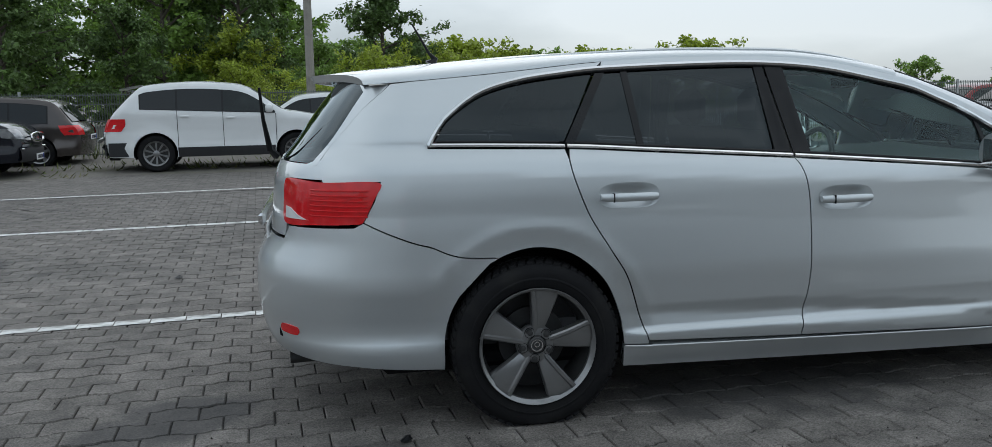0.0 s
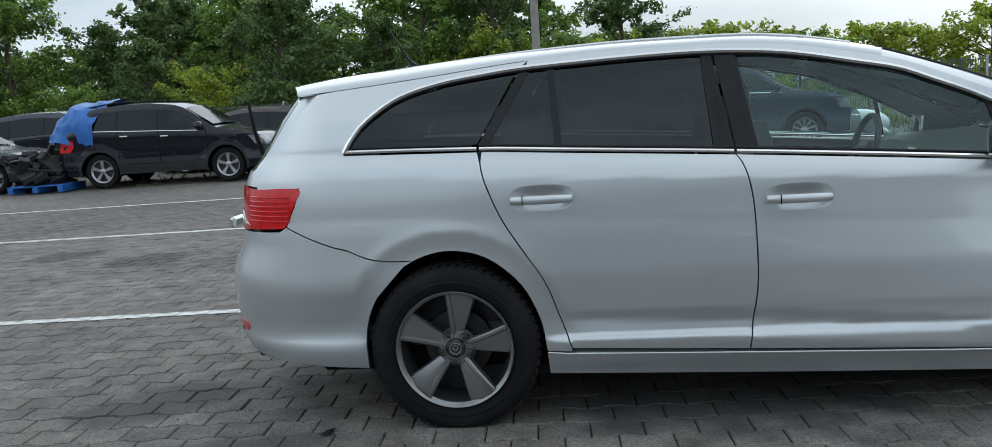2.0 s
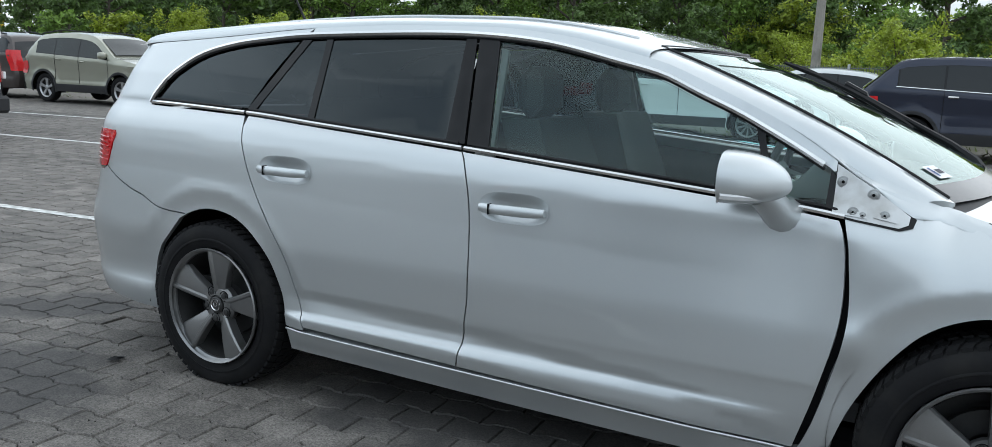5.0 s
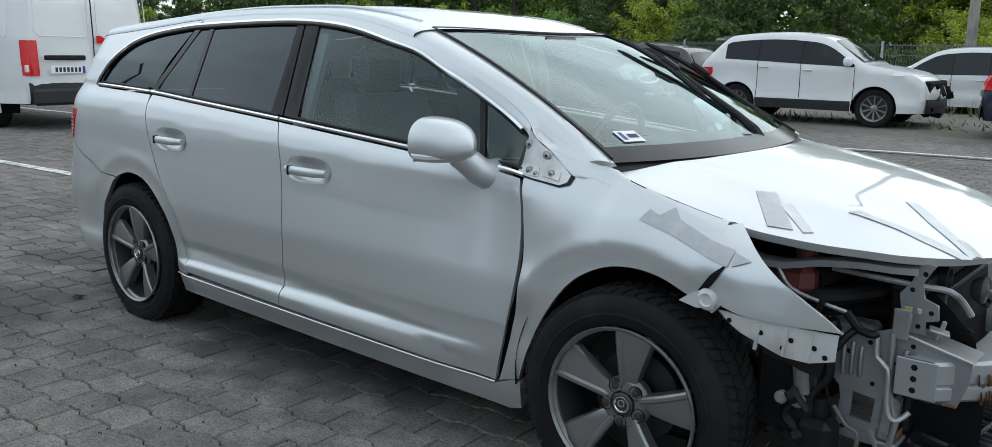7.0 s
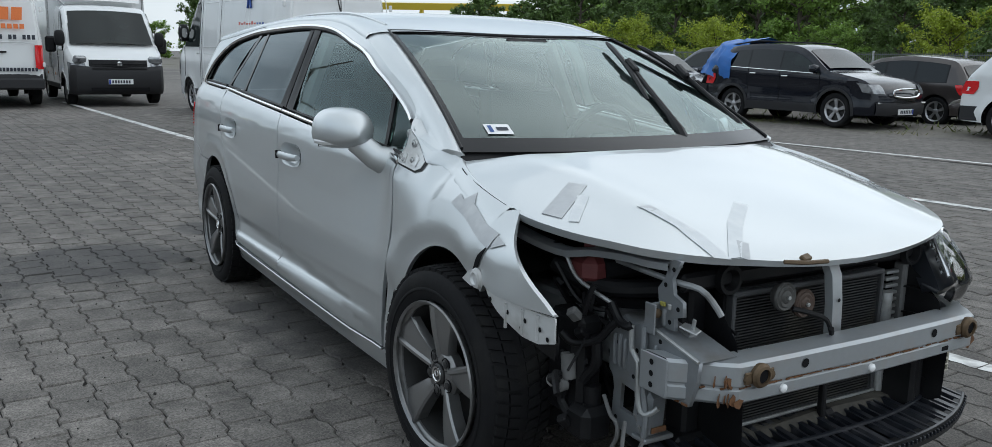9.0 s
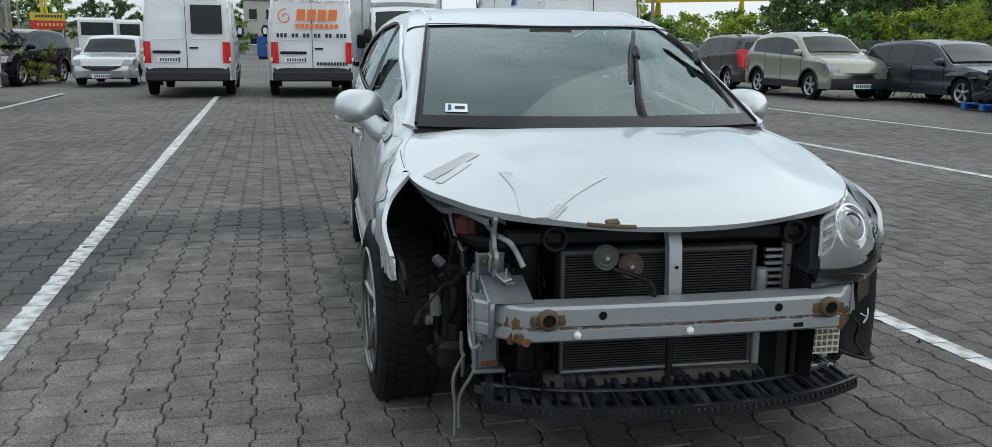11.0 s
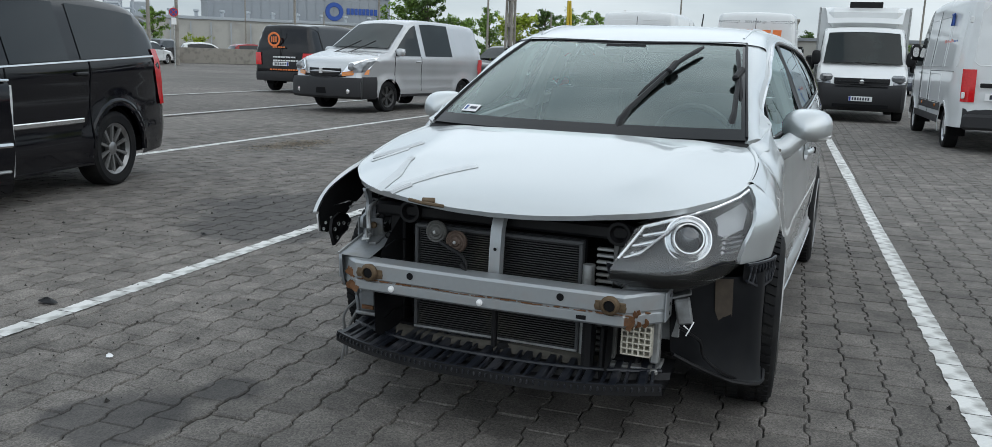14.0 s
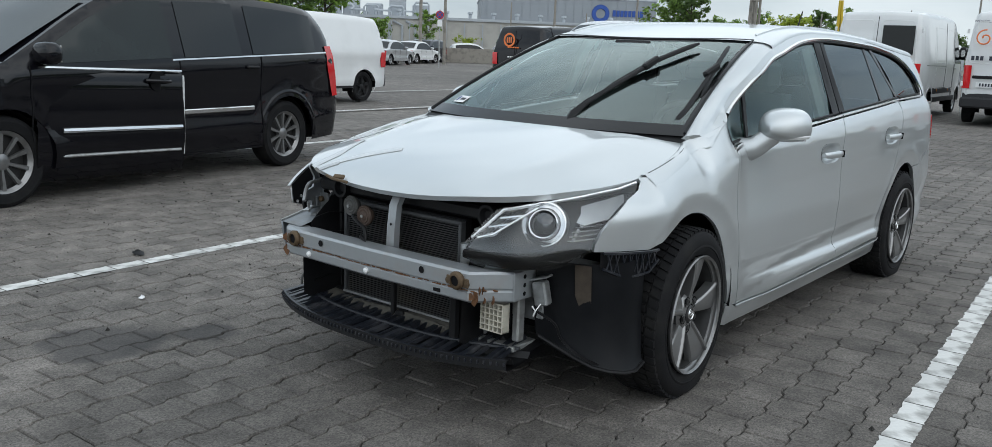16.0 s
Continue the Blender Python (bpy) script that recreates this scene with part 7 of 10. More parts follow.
            for x in (0.34 * L, 0.60 * L):
                part("marker_lamp", Shape().lathe([(0.03, 0), (0.025, sgn * 0.012), (0, sgn * 0.014)], (x, sgn * (W / 2 + 0.022), 0.66), axis="y", n=12), AMBER, ob)
        # seams, handles, clad sills, lamps, mirror
        cuts = [*(c * L for c in K["cuts"]), w1 + 0.02] if K["cuts"] else [w0, w1 + 0.03]
        for c in cuts:
            zz = np.linspace(zlow + 0.12, zb(c) + 0.01, 8)
            # Seams are thin dark tubes; the shade of the joint is their colour.
            part("door_seam", Shape().tube([(c, sgn * (float(wide(c, z)) + 0.001), z) for z in zz], 0.006, 4), VOID, ob)
        for c in cuts[:-1] if K["cuts"] else [w0]:
            hx = c + 0.09
            part("door_handle", Shape().box((hx + 0.05, sgn * (float(wide(hx, zb(hx) - 0.1)) + 0.014), zb(hx) - 0.10), (0.17, 0.025, 0.032), bevel=0.01), colour if side_trim is None else side_trim, ob)
        mx = w1 - 0.10
        mz, mh = zb(mx) + (0.10 if kind != "van" else 0.30), 0.085 if kind != "van" else 0.18
        case = Shape().grid([[(mx + 0.075 * sn(math.sin(u), 0.7), sgn * (W / 2 + 0.055) + 0.11 * sn(math.cos(u), 0.6) * sn(math.cos(v), 0.6), mz + mh * sn(math.cos(u), 0.6) * sn(math.sin(v), 0.7)) for v in np.linspace(-math.pi, math.pi, 17)] for u in np.linspace(-1.2, math.pi / 2, 9)])
        case.tube([(mx, sgn * (W / 2 - 0.09), zb(mx) + 0.02), (mx, sgn * (W / 2 - 0.01), zb(mx) + 0.03)], 0.028, 8)
        mirror = part("door_mirror", case, BLACK if kind == "van" else colour, ob)
        part("mirror_glass", Shape().box((mx - 0.052, sgn * (W / 2 + 0.055), mz), (0.008, 0.175, 1.5 * mh), bevel=0.003), CHROME, mirror)
        if K["clad"]:
            zc = K["clad"] * H
            pl = [p for p in line([(0.03 * L, zlow + 0.0), (ax0 - 1.15 * r, zlow)], 0.2)]
            poly = [(ax0 + 1.18 * r, zlow), (ax1 - 1.18 * r, zlow), (ax1 - 1.16 * r, zc), (ax0 + 1.16 * r, zc)]
            part("sill_cladding", panel(line([*poly, poly[0]], 0.15)[:-1], s2, step=0.2, gap=0, depth=0.01, lift=0.008), GREY_PLASTIC if kind in ("suv", "van", "small_van") else colour, ob)
        for c in (ax0, ax1):
            if kind in ("suv", "van") and lips:
                a2 = [(c + 1.14 * r * math.cos(a), r * 0.98 + 1.14 * r * math.sin(a)) for a in np.linspace(math.pi + 0.25, -0.25, 19)]
                b2 = [(c + 1.30 * r * math.cos(a), r * 0.98 + 1.30 * r * math.sin(a)) for a in np.linspace(-0.2, math.pi + 0.2, 19)]
                part("arch_lip", panel([*a2, *b2], s2, step=0.2, gap=0, depth=0.01, lift=0.008), GREY_PLASTIC if kind == "suv" else colour, ob)
            hs = [[(c + 1.13 * r * math.cos(a), sgn * y, r * 0.98 + 1.13 * r * math.sin(a)) for y in (W / 2 - 0.06, W / 2 - 0.30)] + [(c, sgn * (W / 2 - 0.30), r)] for a in np.linspace(-0.3, math.pi + 0.3, 14)]
            part("wheel_housing", Shape().grid(hs), VOID, ob)
            plain_wheel(ob, r, 0.21, pose(c, sgn * (W / 2 - 0.125), r - 0.008, 0, 0, 180 if sgn > 0 else 0), alloy, spokes)
        # lamps wrap round the corners
        if tail == "high":
            zt0, zt1 = (0.40 * H, 0.58 * H) if kind != "van" else (0.32 * H, 0.52 * H)
            xs = (0.004 * L, 0.075 * L) if kind != "van" else (0.004 * L, 0.022 * L)
        elif tail == "tall":
            zt0, zt1, xs = 0.42 * H, 0.74 * H, (0.01 * L, 0.05 * L)
        else:
            zt0, zt1, xs = 0.46 * H, 0.60 * H, (0.006 * L, 0.085 * L)
        def outl(z):
            return min(p[0] + (q[0] - p[0]) * (z - p[1]) / (q[1] - p[1]) for p, q in zip(prof[: len(prof) // 2], prof[1:]) if min(p[1], q[1]) <= z <= max(p[1], q[1]) and p[1] != q[1])
        zz = np.linspace(zt0, zt1, 6)
        tl = Shape()
        rr = []
        for z in zz:
            x0 = outl(z)
            w = float(wide(x0 + 0.01, z))
            shrink = 1 - 0.35 * abs((z - (zt0 + zt1) / 2) / (zt1 - zt0))
            rr.append([(x0 - 0.075 * 0.6 - 0.012, sgn * (w - (0.20 if kind != "van" else 0.10)), z), (x0 - 0.02, sgn * (w - 0.02), z), (x0 + 0.02, sgn * (float(wide(x0 + 0.03, z)) + 0.012), z), (x0 + (xs[1] - xs[0]) * shrink, sgn * (float(wide(x0 + xs[1] - xs[0], z)) + 0.010), z)])
        tl.grid(rr)
        part("tail_lamp", tl, RED_LENS, ob)
        if not bare_front:
            rr = []
            for z in np.linspace(0.42 * H, 0.53 * H, 5) if kind != "van" else np.linspace(0.30 * H, 0.42 * H, 5):
                xf = max(p[0] + (q[0] - p[0]) * (z - p[1]) / (q[1] - p[1]) for p, q in zip(prof[len(prof) // 2 :], prof[len(prof) // 2 + 1 :]) if min(p[1], q[1]) <= z <= max(p[1], q[1]) and p[1] != q[1])
                w = float(wide(xf - 0.01, z))
                rr.append([(xf + 0.05, sgn * (w - 0.22), z), (xf + 0.02, sgn * (w - 0.06), z), (xf - 0.03, sgn * (float(wide(xf - 0.05, z)) + 0.010), z), (xf - 0.26, sgn * (float(wide(xf - 0.26, z)) + 0.010), z + 0.03)])
            part("headlamp", Shape().grid(rr), VEHICLE_LAMP, ob)
        if roof_bars:
            part("roof_bar", Shape().tube([(x, sgn * (W / 2 - 0.27), float(np.interp(x, (0.12 * L, 0.3 * L, 0.55 * L), (0.97 * H, 1.03 * H, 1.0 * H))) + 0.02) for x in np.linspace(0.13 * L, 0.54 * L, 9)], 0.016, 6), BLACK, ob)
    # bumpers, grille and plates
    for xb, sg in ((0.0, -1), (L, 1)):
        hh = 0.12 * H if kind != "van" else 0.10 * H
        z0 = K["top"][0][1] * H
        rr = []
        for z in np.linspace(z0, z0 + hh + 0.05, 5):
            row = []
            for a in np.linspace(-1, 1, 13):
                x = xb + sg * (0.10 * (1 - a * a) - 0.005 + (0.012 if 0 < z - z0 < hh else -0.01))
                row.append((x - sg * 0.02 * abs(a) ** 6, a * (W / 2 - 0.095), z))
            rr.append(row)
        if kind in ("suv", "van", "small_van") or bare_front:
            part("bumper", Shape().grid(rr), GREY_PLASTIC, ob)
    if not bare_front:
        gz = 0.36 * H if kind != "van" else 0.26 * H
        gr = Shape()
        for k in range(5):
            z = gz - 0.06 + 0.03 * k
            gr.tube([(L + 0.10 * (1 - a * a) - 0.002, a * (W * 0.30), z) for a in np.linspace(-1, 1, 9)], 0.012, 5)
        part("grille", gr, BLACK, ob)
        if kind != "van":
            part("lower_grille", Shape().grid([[(L + 0.10 * (1 - a * a) + 0.004 - 0.02 * abs(a) ** 6, a * W * 0.34, z) for a in np.linspace(-1, 1, 11)] for z in (0.155 * H, 0.185 * H)]), VOID, ob)
    else:
        br = Shape().box((L - 0.15, 0, 0.36 * H), (0.30, W * 0.80, 0.30 * H), bevel=0.04)
        random.seed(7)
        for k in range(16):
            br.box((L - 0.02 + random.uniform(-0.12, 0.08), random.uniform(-0.7, 0.7), random.uniform(0.3, 0.75)), (random.uniform(0.05, 0.25),) * 2 + (random.uniform(0.05, 0.3),), pose(0, 0, 0, *(random.uniform(0, 90) for _ in range(3))), 0.01)
        part("bare_front", br, VOID, ob)
    if plate:
        zp = 0.42 * H if kind not in ("van",) else 0.355 * H
        xo = min(p[0] for p in prof if abs(p[1] - zp) < 0.25 * H)
        for x, sg, z in ((xo - 0.10, -1, zp), (L + 0.105, 1, 0.21 * H)):
            if sg > 0 and bare_front:
                continue
            y = 0 if kind != "van" or sg > 0 else 0.40 * W * 0.5
            pl = part("number_plate", Shape().box((x, y, z), (0.012, 0.52, 0.112), bevel=0.003), WHITE, ob)
            part("plate_band", Shape().box((x + sg * 0.007, y - sg * -0.235 * 1.0, z), (0.004, 0.04, 0.10)), PLATE_BLUE, pl)
            for k in range(7):
                part("plate_bar", Shape().box((x + sg * 0.007, y - 0.17 + 0.058 * k, z), (0.004, 0.036, 0.066)), INK, pl)
    return ob


# Opaque panes; their paler teal patches put reflections into the colour.
SOLID_GLASS = mat("vehicle_glass", (0.008, 0.012, 0.012), 0.05, vary=0.5, fine=2.0, coarse=1.3, tint=(0.018, 0.026, 0.025), spec=0.38)
SOLID_DARK = mat("dark_vehicle_glass", (0.006, 0.008, 0.009), 0.03, vary=0.3, fine=2.0, spec=0.4, coat=0.1)

vehicle("suv_car", "suv", "white compact SUV with crumpled front on gravel", "car", 4.41, 1.82, 1.68, P_WHITE, (-5.29, 14.64), 3.0, "cars along the fence", GUNMETAL, 10, bare_front=True, tail="low", lips=False)
vehicle("suv_car", "suv", "black SUV with blue tarpaulin over its rear", "car", 4.44, 1.85, 1.66, P_NIGHT, (-11.0, 13.8), 3.5, "cars along the fence", ALLOY, 5, tail="low", side_trim=CHROME, bright_belt=True, roof_bars=True)
vehicle("hatchback", "hatch", "grey-brown hatchback with red tail lamps", "car", 4.28, 1.77, 1.46, P_TAUPE, (-7.93, 16.62), 182, "cars along the fence", ALLOY, 5, tail="low")
vehicle("estate_car_grey", "wagon", "dark grey estate car with stripped front", "car", 4.80, 1.86, 1.48, P_GREY, (-16.3, 13.65), 4.0, "cars along the fence", ALLOY, 5, bare_front=True, tail="low")
vehicle("suv_car", "suv", "dark grey SUV in the second row", "car", 4.6, 1.86, 1.68, P_GREY, (-13.9, 17.1), 184, "cars along the fence", ALLOY, 5)
vehicle("suv_car", "suv", "beige SUV with scraped front wing and roof bars", "car", 4.32, 1.80, 1.68, P_BEIGE, (-19.2, 11.75), 3.0, "cars along the fence", ALLOY, 5, dark_rear=False, roof_bars=True)
vehicle("people_carrier", "mpv", "taupe people carrier with tall red tail lamps", "car", 4.5, 1.80, 1.65, P_TAUPE, (-21.5, 11.9), 182, "cars along the fence", ALLOY, 5, tail="tall", roof_bars=True)
vehicle("hatchback", "hatch", "black hatchback with broken front wing", "car", 4.3, 1.78, 1.48, P_BLACK, (-29.4, 11.75), 3, "cars along the fence", ALLOY, 5)
vehicle("saloon_car", "saloon", "white saloon with dented front", "car", 4.6, 1.80, 1.45, P_WHITE, (-33.6, 11.8), 3, "cars along the fence", ALLOY, 5)
vehicle("suv_car", "suv", "navy blue SUV with ten-spoke rims", "car", 4.76, 1.89, 1.69, P_NAVY, (0.19, 14.07), 3.0, "cars along the fence", ALLOY, 10, tail="low", side_trim=CHROME, bright_belt=True)
vehicle("hatchback", "hatch", "white hatchback behind the front row", "car", 4.2, 1.75, 1.48, P_WHITE, (-1.2, 19.0), 183, "cars along the fence", ALLOY, 5)
vehicle("minivan", "mpv", "black minivan with bright trim strips", "car", 5.15, 2.0, 1.66, P_BLACK, (-1.09, -6.07), 13, "", GUNMETAL, 10, tail="tall", side_trim=BLACK, windows=[(0.098, 0.292), (0.316, 0.460), (0.481, 0.705)])
vehicle("panel_van", "van", "white high-roof panel van with blue lettering", "van", 6.2, 2.07, 2.50, P_WHITE, (-11.95, 3.42), 184, "vans", ALLOY, 8, glaze=True)
vehicle("panel_van", "van", "white high-roof panel van with one rear window", "van", 6.2, 2.07, 2.50, P_WHITE, (-18.9, -4.42), 184, "vans", ALLOY, 8)
vehicle("panel_van", "van", "white panel van with orange lettering on its doors", "van", 6.0, 2.05, 2.52, P_WHITE, (-18.9, -1.52), 184, "vans", ALLOY, 8)
vehicle("passenger_van", "small_van", "two-tone silver van with grey bumper", "van", 4.80, 1.90, 1.97, P_SILVER, (-15.1, -8.8), -9, "vans", RIM_DARK, 6, dark_rear=False, windows=[(0.30, 0.53), (0.56, 0.755)])
vehicle("black_van", "small_van", "black panel van with red emblem on its doors", "van", 4.97, 1.98, 1.97, P_BLACK, (-18.1, -14.7), 184, "vans", ALLOY, 5)
vehicle("small_van", "small_van", "white compact van with black rims", "van", 4.4, 1.83, 1.85, P_WHITE, (-8.9, -13.4), 8, "vans", BLACK, 5)
vehicle("saloon_car", "saloon", "silver saloon facing the camera, parked by the vans", "car", 4.5, 1.75, 1.46, P_SILVER, (-26.6, -7.65), 2, "cars by the poles", ALLOY, 5)
vehicle("suv_car", "suv", "dark SUV with wrecked front behind a bush", "car", 4.6, 1.9, 1.62, P_BLACK, (-26.6, -10.4), -8, "cars by the poles", ALLOY, 5)

# ---------------------------------------------------------------- truck, signs on the vans, things in the lot
def flat_box(ob, name, c, s, m, bevel=0.0, label=""):
    return part(name, Shape().box(c, s, bevel=bevel), m, ob, label)


def lettering(owner, text, size, m, colour, name="lettering"):
    """Flat raised letters in Blender's own font, turned into a mesh."""
    cu = bpy.data.curves.new("letters", "FONT")
    cu.body, cu.size, cu.align_x, cu.extrude = text, size, "CENTER", 0.001
    tmp = bpy.data.objects.new("letters", cu)
    scene.collection.objects.link(tmp)
    dg = bpy.context.evaluated_depsgraph_get()
    me = bpy.data.meshes.new_from_object(tmp.evaluated_get(dg))
    bpy.data.objects.remove(tmp)
    bpy.data.curves.remove(cu)
    me.name = name
    me.materials.clear()
    me.materials.append(colour)
    o = new(name, me)
    o.parent, o.matrix_basis = owner, m
    return o


vans = {o["label"]: o for o in bpy.data.objects if "label" in o and o.parent is None}
LOGO_RED = mat("red_vinyl", (0.55, 0.10, 0.07), 0.5)
van_blue = vans["white high-roof panel van with blue lettering"]
van_one = vans["white high-roof panel van with one rear window"]
van_orange = vans["white panel van with orange lettering on its doors"]
van_red = vans["black panel van with red emblem on its doors"]
silver_van = vans["two-tone silver van with grey bumper"]
FACE = lambda x, y, z, tilt=0.0: pose(x, y, z, 90 - tilt, 0, -90)
for van, H in ((van_blue, 2.50), (van_one, 2.50), (van_orange, 2.52)):
    rear_at = lambda z: -0.098 + 0.0 + 0.11 * max(0, z / H - 0.55)
    part("door_split", Shape().tube([(rear_at(z) + 0.0, 0.0, z) for z in np.linspace(0.62, 2.35, 8)], 0.009, 4), VOID, van)
    for sg in (-1, 1):
        for z in (0.9, 2.05):
            part("door_hinge", Shape().box((0.0, sg * 0.965, z), (0.05, 0.05, 0.10), bevel=0.01), P_WHITE, van)
        ring = [(rear_at(z) - 0.004, sg * y, z) for y, z in ((0.07, 1.42), (0.07, 2.18), (0.14, 2.26), (0.74, 2.26), (0.84, 2.16), (0.88, 1.42), (0.8, 1.36), (0.14, 1.36), (0.07, 1.42))]
        part("door_swage", Shape().tube(ring, 0.008, 4), P_WHITE, van)
    flat_box(van, "rear_step", (-0.10, 0, 0.50), (0.10, 1.90, 0.24), GREY_PLASTIC, 0.04)
    flat_box(van, "door_latch", (-0.10, -0.16, 1.16), (0.03, 0.20, 0.04), BLACK, 0.01)
    flat_box(van, "plate_light_bar", (-0.105, 0.45, 1.06), (0.03, 0.62, 0.07), BLACK, 0.015)
    flat_box(van, "side_rub_strip", (2.9, 1.035, 0.66), (2.6, 0.03, 0.16), GREY_PLASTIC, 0.012)
    flat_box(van, "side_rub_strip", (2.9, -1.035, 0.66), (2.6, 0.03, 0.16), GREY_PLASTIC, 0.012)
part("repeater_lamp", Shape().slab([(0, 0), (0.22, 0), (0.08, 0.11), (0, 0.11)], FACE(-0.10, -0.05, 1.27), 0.01), RED_LENS, van_blue)
for k, w in enumerate((0.10, 0.09, 0.09, 0.09, 0.06, 0.07, 0.06, 0.03, 0.10, 0.09)):
    part("name_bar", Shape().box((-0.035, 0.62 - 0.075 * k, 2.35), (0.012, 0.05, 0.065 + 0.02 * (k in (0, 2, 5)))), LOGO_RED if k < 7 else LOGO_BLUE, van_blue)
    part("name_bar", Shape().box((2.05 - 0.13 * k, 1.0, 1.70), (0.085, 0.012, 0.13 + 0.05 * (k in (0, 2, 5)))), LOGO_RED if k < 7 else LOGO_BLUE, van_blue)
flat_box(van_one, "rear_window", (-0.075, -0.47, 1.82), (0.02, 0.70, 0.66), SOLID_DARK, 0.008)
for k, word in enumerate(("WENTYLACJA", "REKUPERACJA", "KLIMATYZACJA")):
    lettering(van_orange, word, 0.080, FACE(-0.052, 0.62 - 0.62 * k, 2.24), INK)
for k in range(4):
    part("name_block", Shape().slab([(0, 0), (0.20, 0), (0.22, 0.26), (0.02, 0.26)], FACE(-0.09, 0.36 - 0.25 * k, 1.82), 0.006), LOGO_ORANGE, van_orange)
for k in range(9):
    part("name_bar", Shape().box((-0.096, 0.34 - 0.115 * k, 1.69), (0.01, 0.085, 0.10)), LOGO_ORANGE, van_orange)
part("emblem", Shape().tube([(-0.085, 0.62 + 0.16 * math.cos(a) * (0.25 + a / 9), 1.90 + 0.16 * math.sin(a) * (0.25 + a / 9)) for a in np.linspace(0, 8, 34)], 0.016, 5), LOGO_ORANGE, van_orange)
for k in range(19):
    if k not in (3, 6, 9, 12, 15):
        part("number_bar", Shape().box((-0.10, 0.80 - 0.088 * k, 1.47), (0.01, 0.062, 0.095)), INK, van_orange)
for k in range(11):
    part("address_bar", Shape().box((-0.10, -0.12 - 0.068 * k, 0.80), (0.01, 0.05, 0.075)), INK, van_orange)
# black van
for sg in (-1, 1):
    part("door_seal", Shape().tube([(-0.10, 0.0, 0.6), (-0.10, 0.0, 1.2), (-0.05, 0, 1.8)], 0.008, 4), VOID, van_red)
em = part("emblem", Shape().lathe([(0.15, 0), (0.17, -0.008), (0.20, -0.008), (0.21, 0)], (-0.085, 0.22, 1.52), axis="x", n=28), LOGO_ORANGE, van_red)
for k in range(3):
    part("emblem_bar", Shape().box((-0.09, 0.29 - 0.07 * k, 1.52), (0.012, 0.035, 0.17)), LOGO_ORANGE, em)
for z, n, c in ((1.30, 5, LOGO_ORANGE), (1.02, 9, WHITE), (0.92, 10, WHITE), (0.66, 12, LOGO_ORANGE)):
    for k in range(n):
        part("text_bar", Shape().box((-0.105, 0.32 - 0.085 * k - 0.1 * (n < 11), z), (0.01, 0.06, 0.04)), c, van_red)
for x0, z0, x1, z1 in ((1.62, 2.02, 1.55, 2.20), (1.46, 2.02, 1.52, 2.20), (1.62, 2.20, 1.46, 2.20)):
    part("logo_mark", Shape().tube([(x0, 1.0, z0), (x1, 0.995, z1)], 0.022, 5), LOGO_BLUE, van_blue)
# silver van: dark bumper, amber corners, black lower doors
part("front_bumper", Shape().grid([[(4.80 + 0.115 * (1 - a * a) + o - 0.05 * abs(a) ** 5, a * 0.94, z) for a in np.linspace(-1, 1, 13)] for z, o in ((0.28, -0.04), (0.33, 0.02), (0.62, 0.03), (0.72, -0.02))]), GREY_PLASTIC, silver_van)
def corner_lamp(name, p, m, sg, bulge):
    """A lamp on the rounded corner of the nose, between four corners: inner low, inner high, outer low, outer high."""
    p = [np.array(c) for c in p]
    rows = []
    for u in np.linspace(0, 1, 9):
        row = []
        for v in np.linspace(0, 1, 6):
            q = (p[0] * (1 - v) + p[1] * v) * (1 - u) + (p[2] * (1 - v) + p[3] * v) * u
            q = q + np.array([0.75, 0.6, 0.1]) * bulge * math.sin(math.pi * min(max(u, 0.04), 0.96))
            row.append((q[0], sg * q[1], q[2]))
        rows.append(row)
    return part(name, Shape().grid(rows), m, silver_van)


for sg in (-1, 1):
    fl_lamp = corner_lamp("front_lamp", ((4.81, 0.50, 0.83), (4.72, 0.60, 1.02), (4.50, 0.95, 0.90), (4.20, 0.945, 1.15)), LAMP, sg, 0.085)
    part("lamp_bowl", Shape().lathe([(0.085, 0), (0.075, 0.03), (0.03, 0.045), (0, 0.048)], (4.80, sg * 0.72, 0.94), axis="x", n=20), VEHICLE_LAMP, fl_lamp)
    corner_lamp("indicator", ((4.85, 0.50, 0.745), (4.84, 0.50, 0.825), (4.52, 0.955, 0.79), (4.50, 0.955, 0.895)), AMBER, sg, 0.08)
    part("bumper_wrap", Shape().grid([[(x, sg * y, z) for z, y in ((0.28, 0.93), (0.34, 0.968), (0.64, 0.972), (0.74, 0.955))] for x in (4.26, 4.45, 4.62, 4.74)]), GREY_PLASTIC, silver_van)
    part("bumper_end", Shape().box((0.05, sg * 0.88, 0.5), (0.3, 0.12, 0.26), bevel=0.05), GREY_PLASTIC, silver_van)
# minivan: bright strips and a spoiler
mini = vans["black minivan with bright trim strips"]
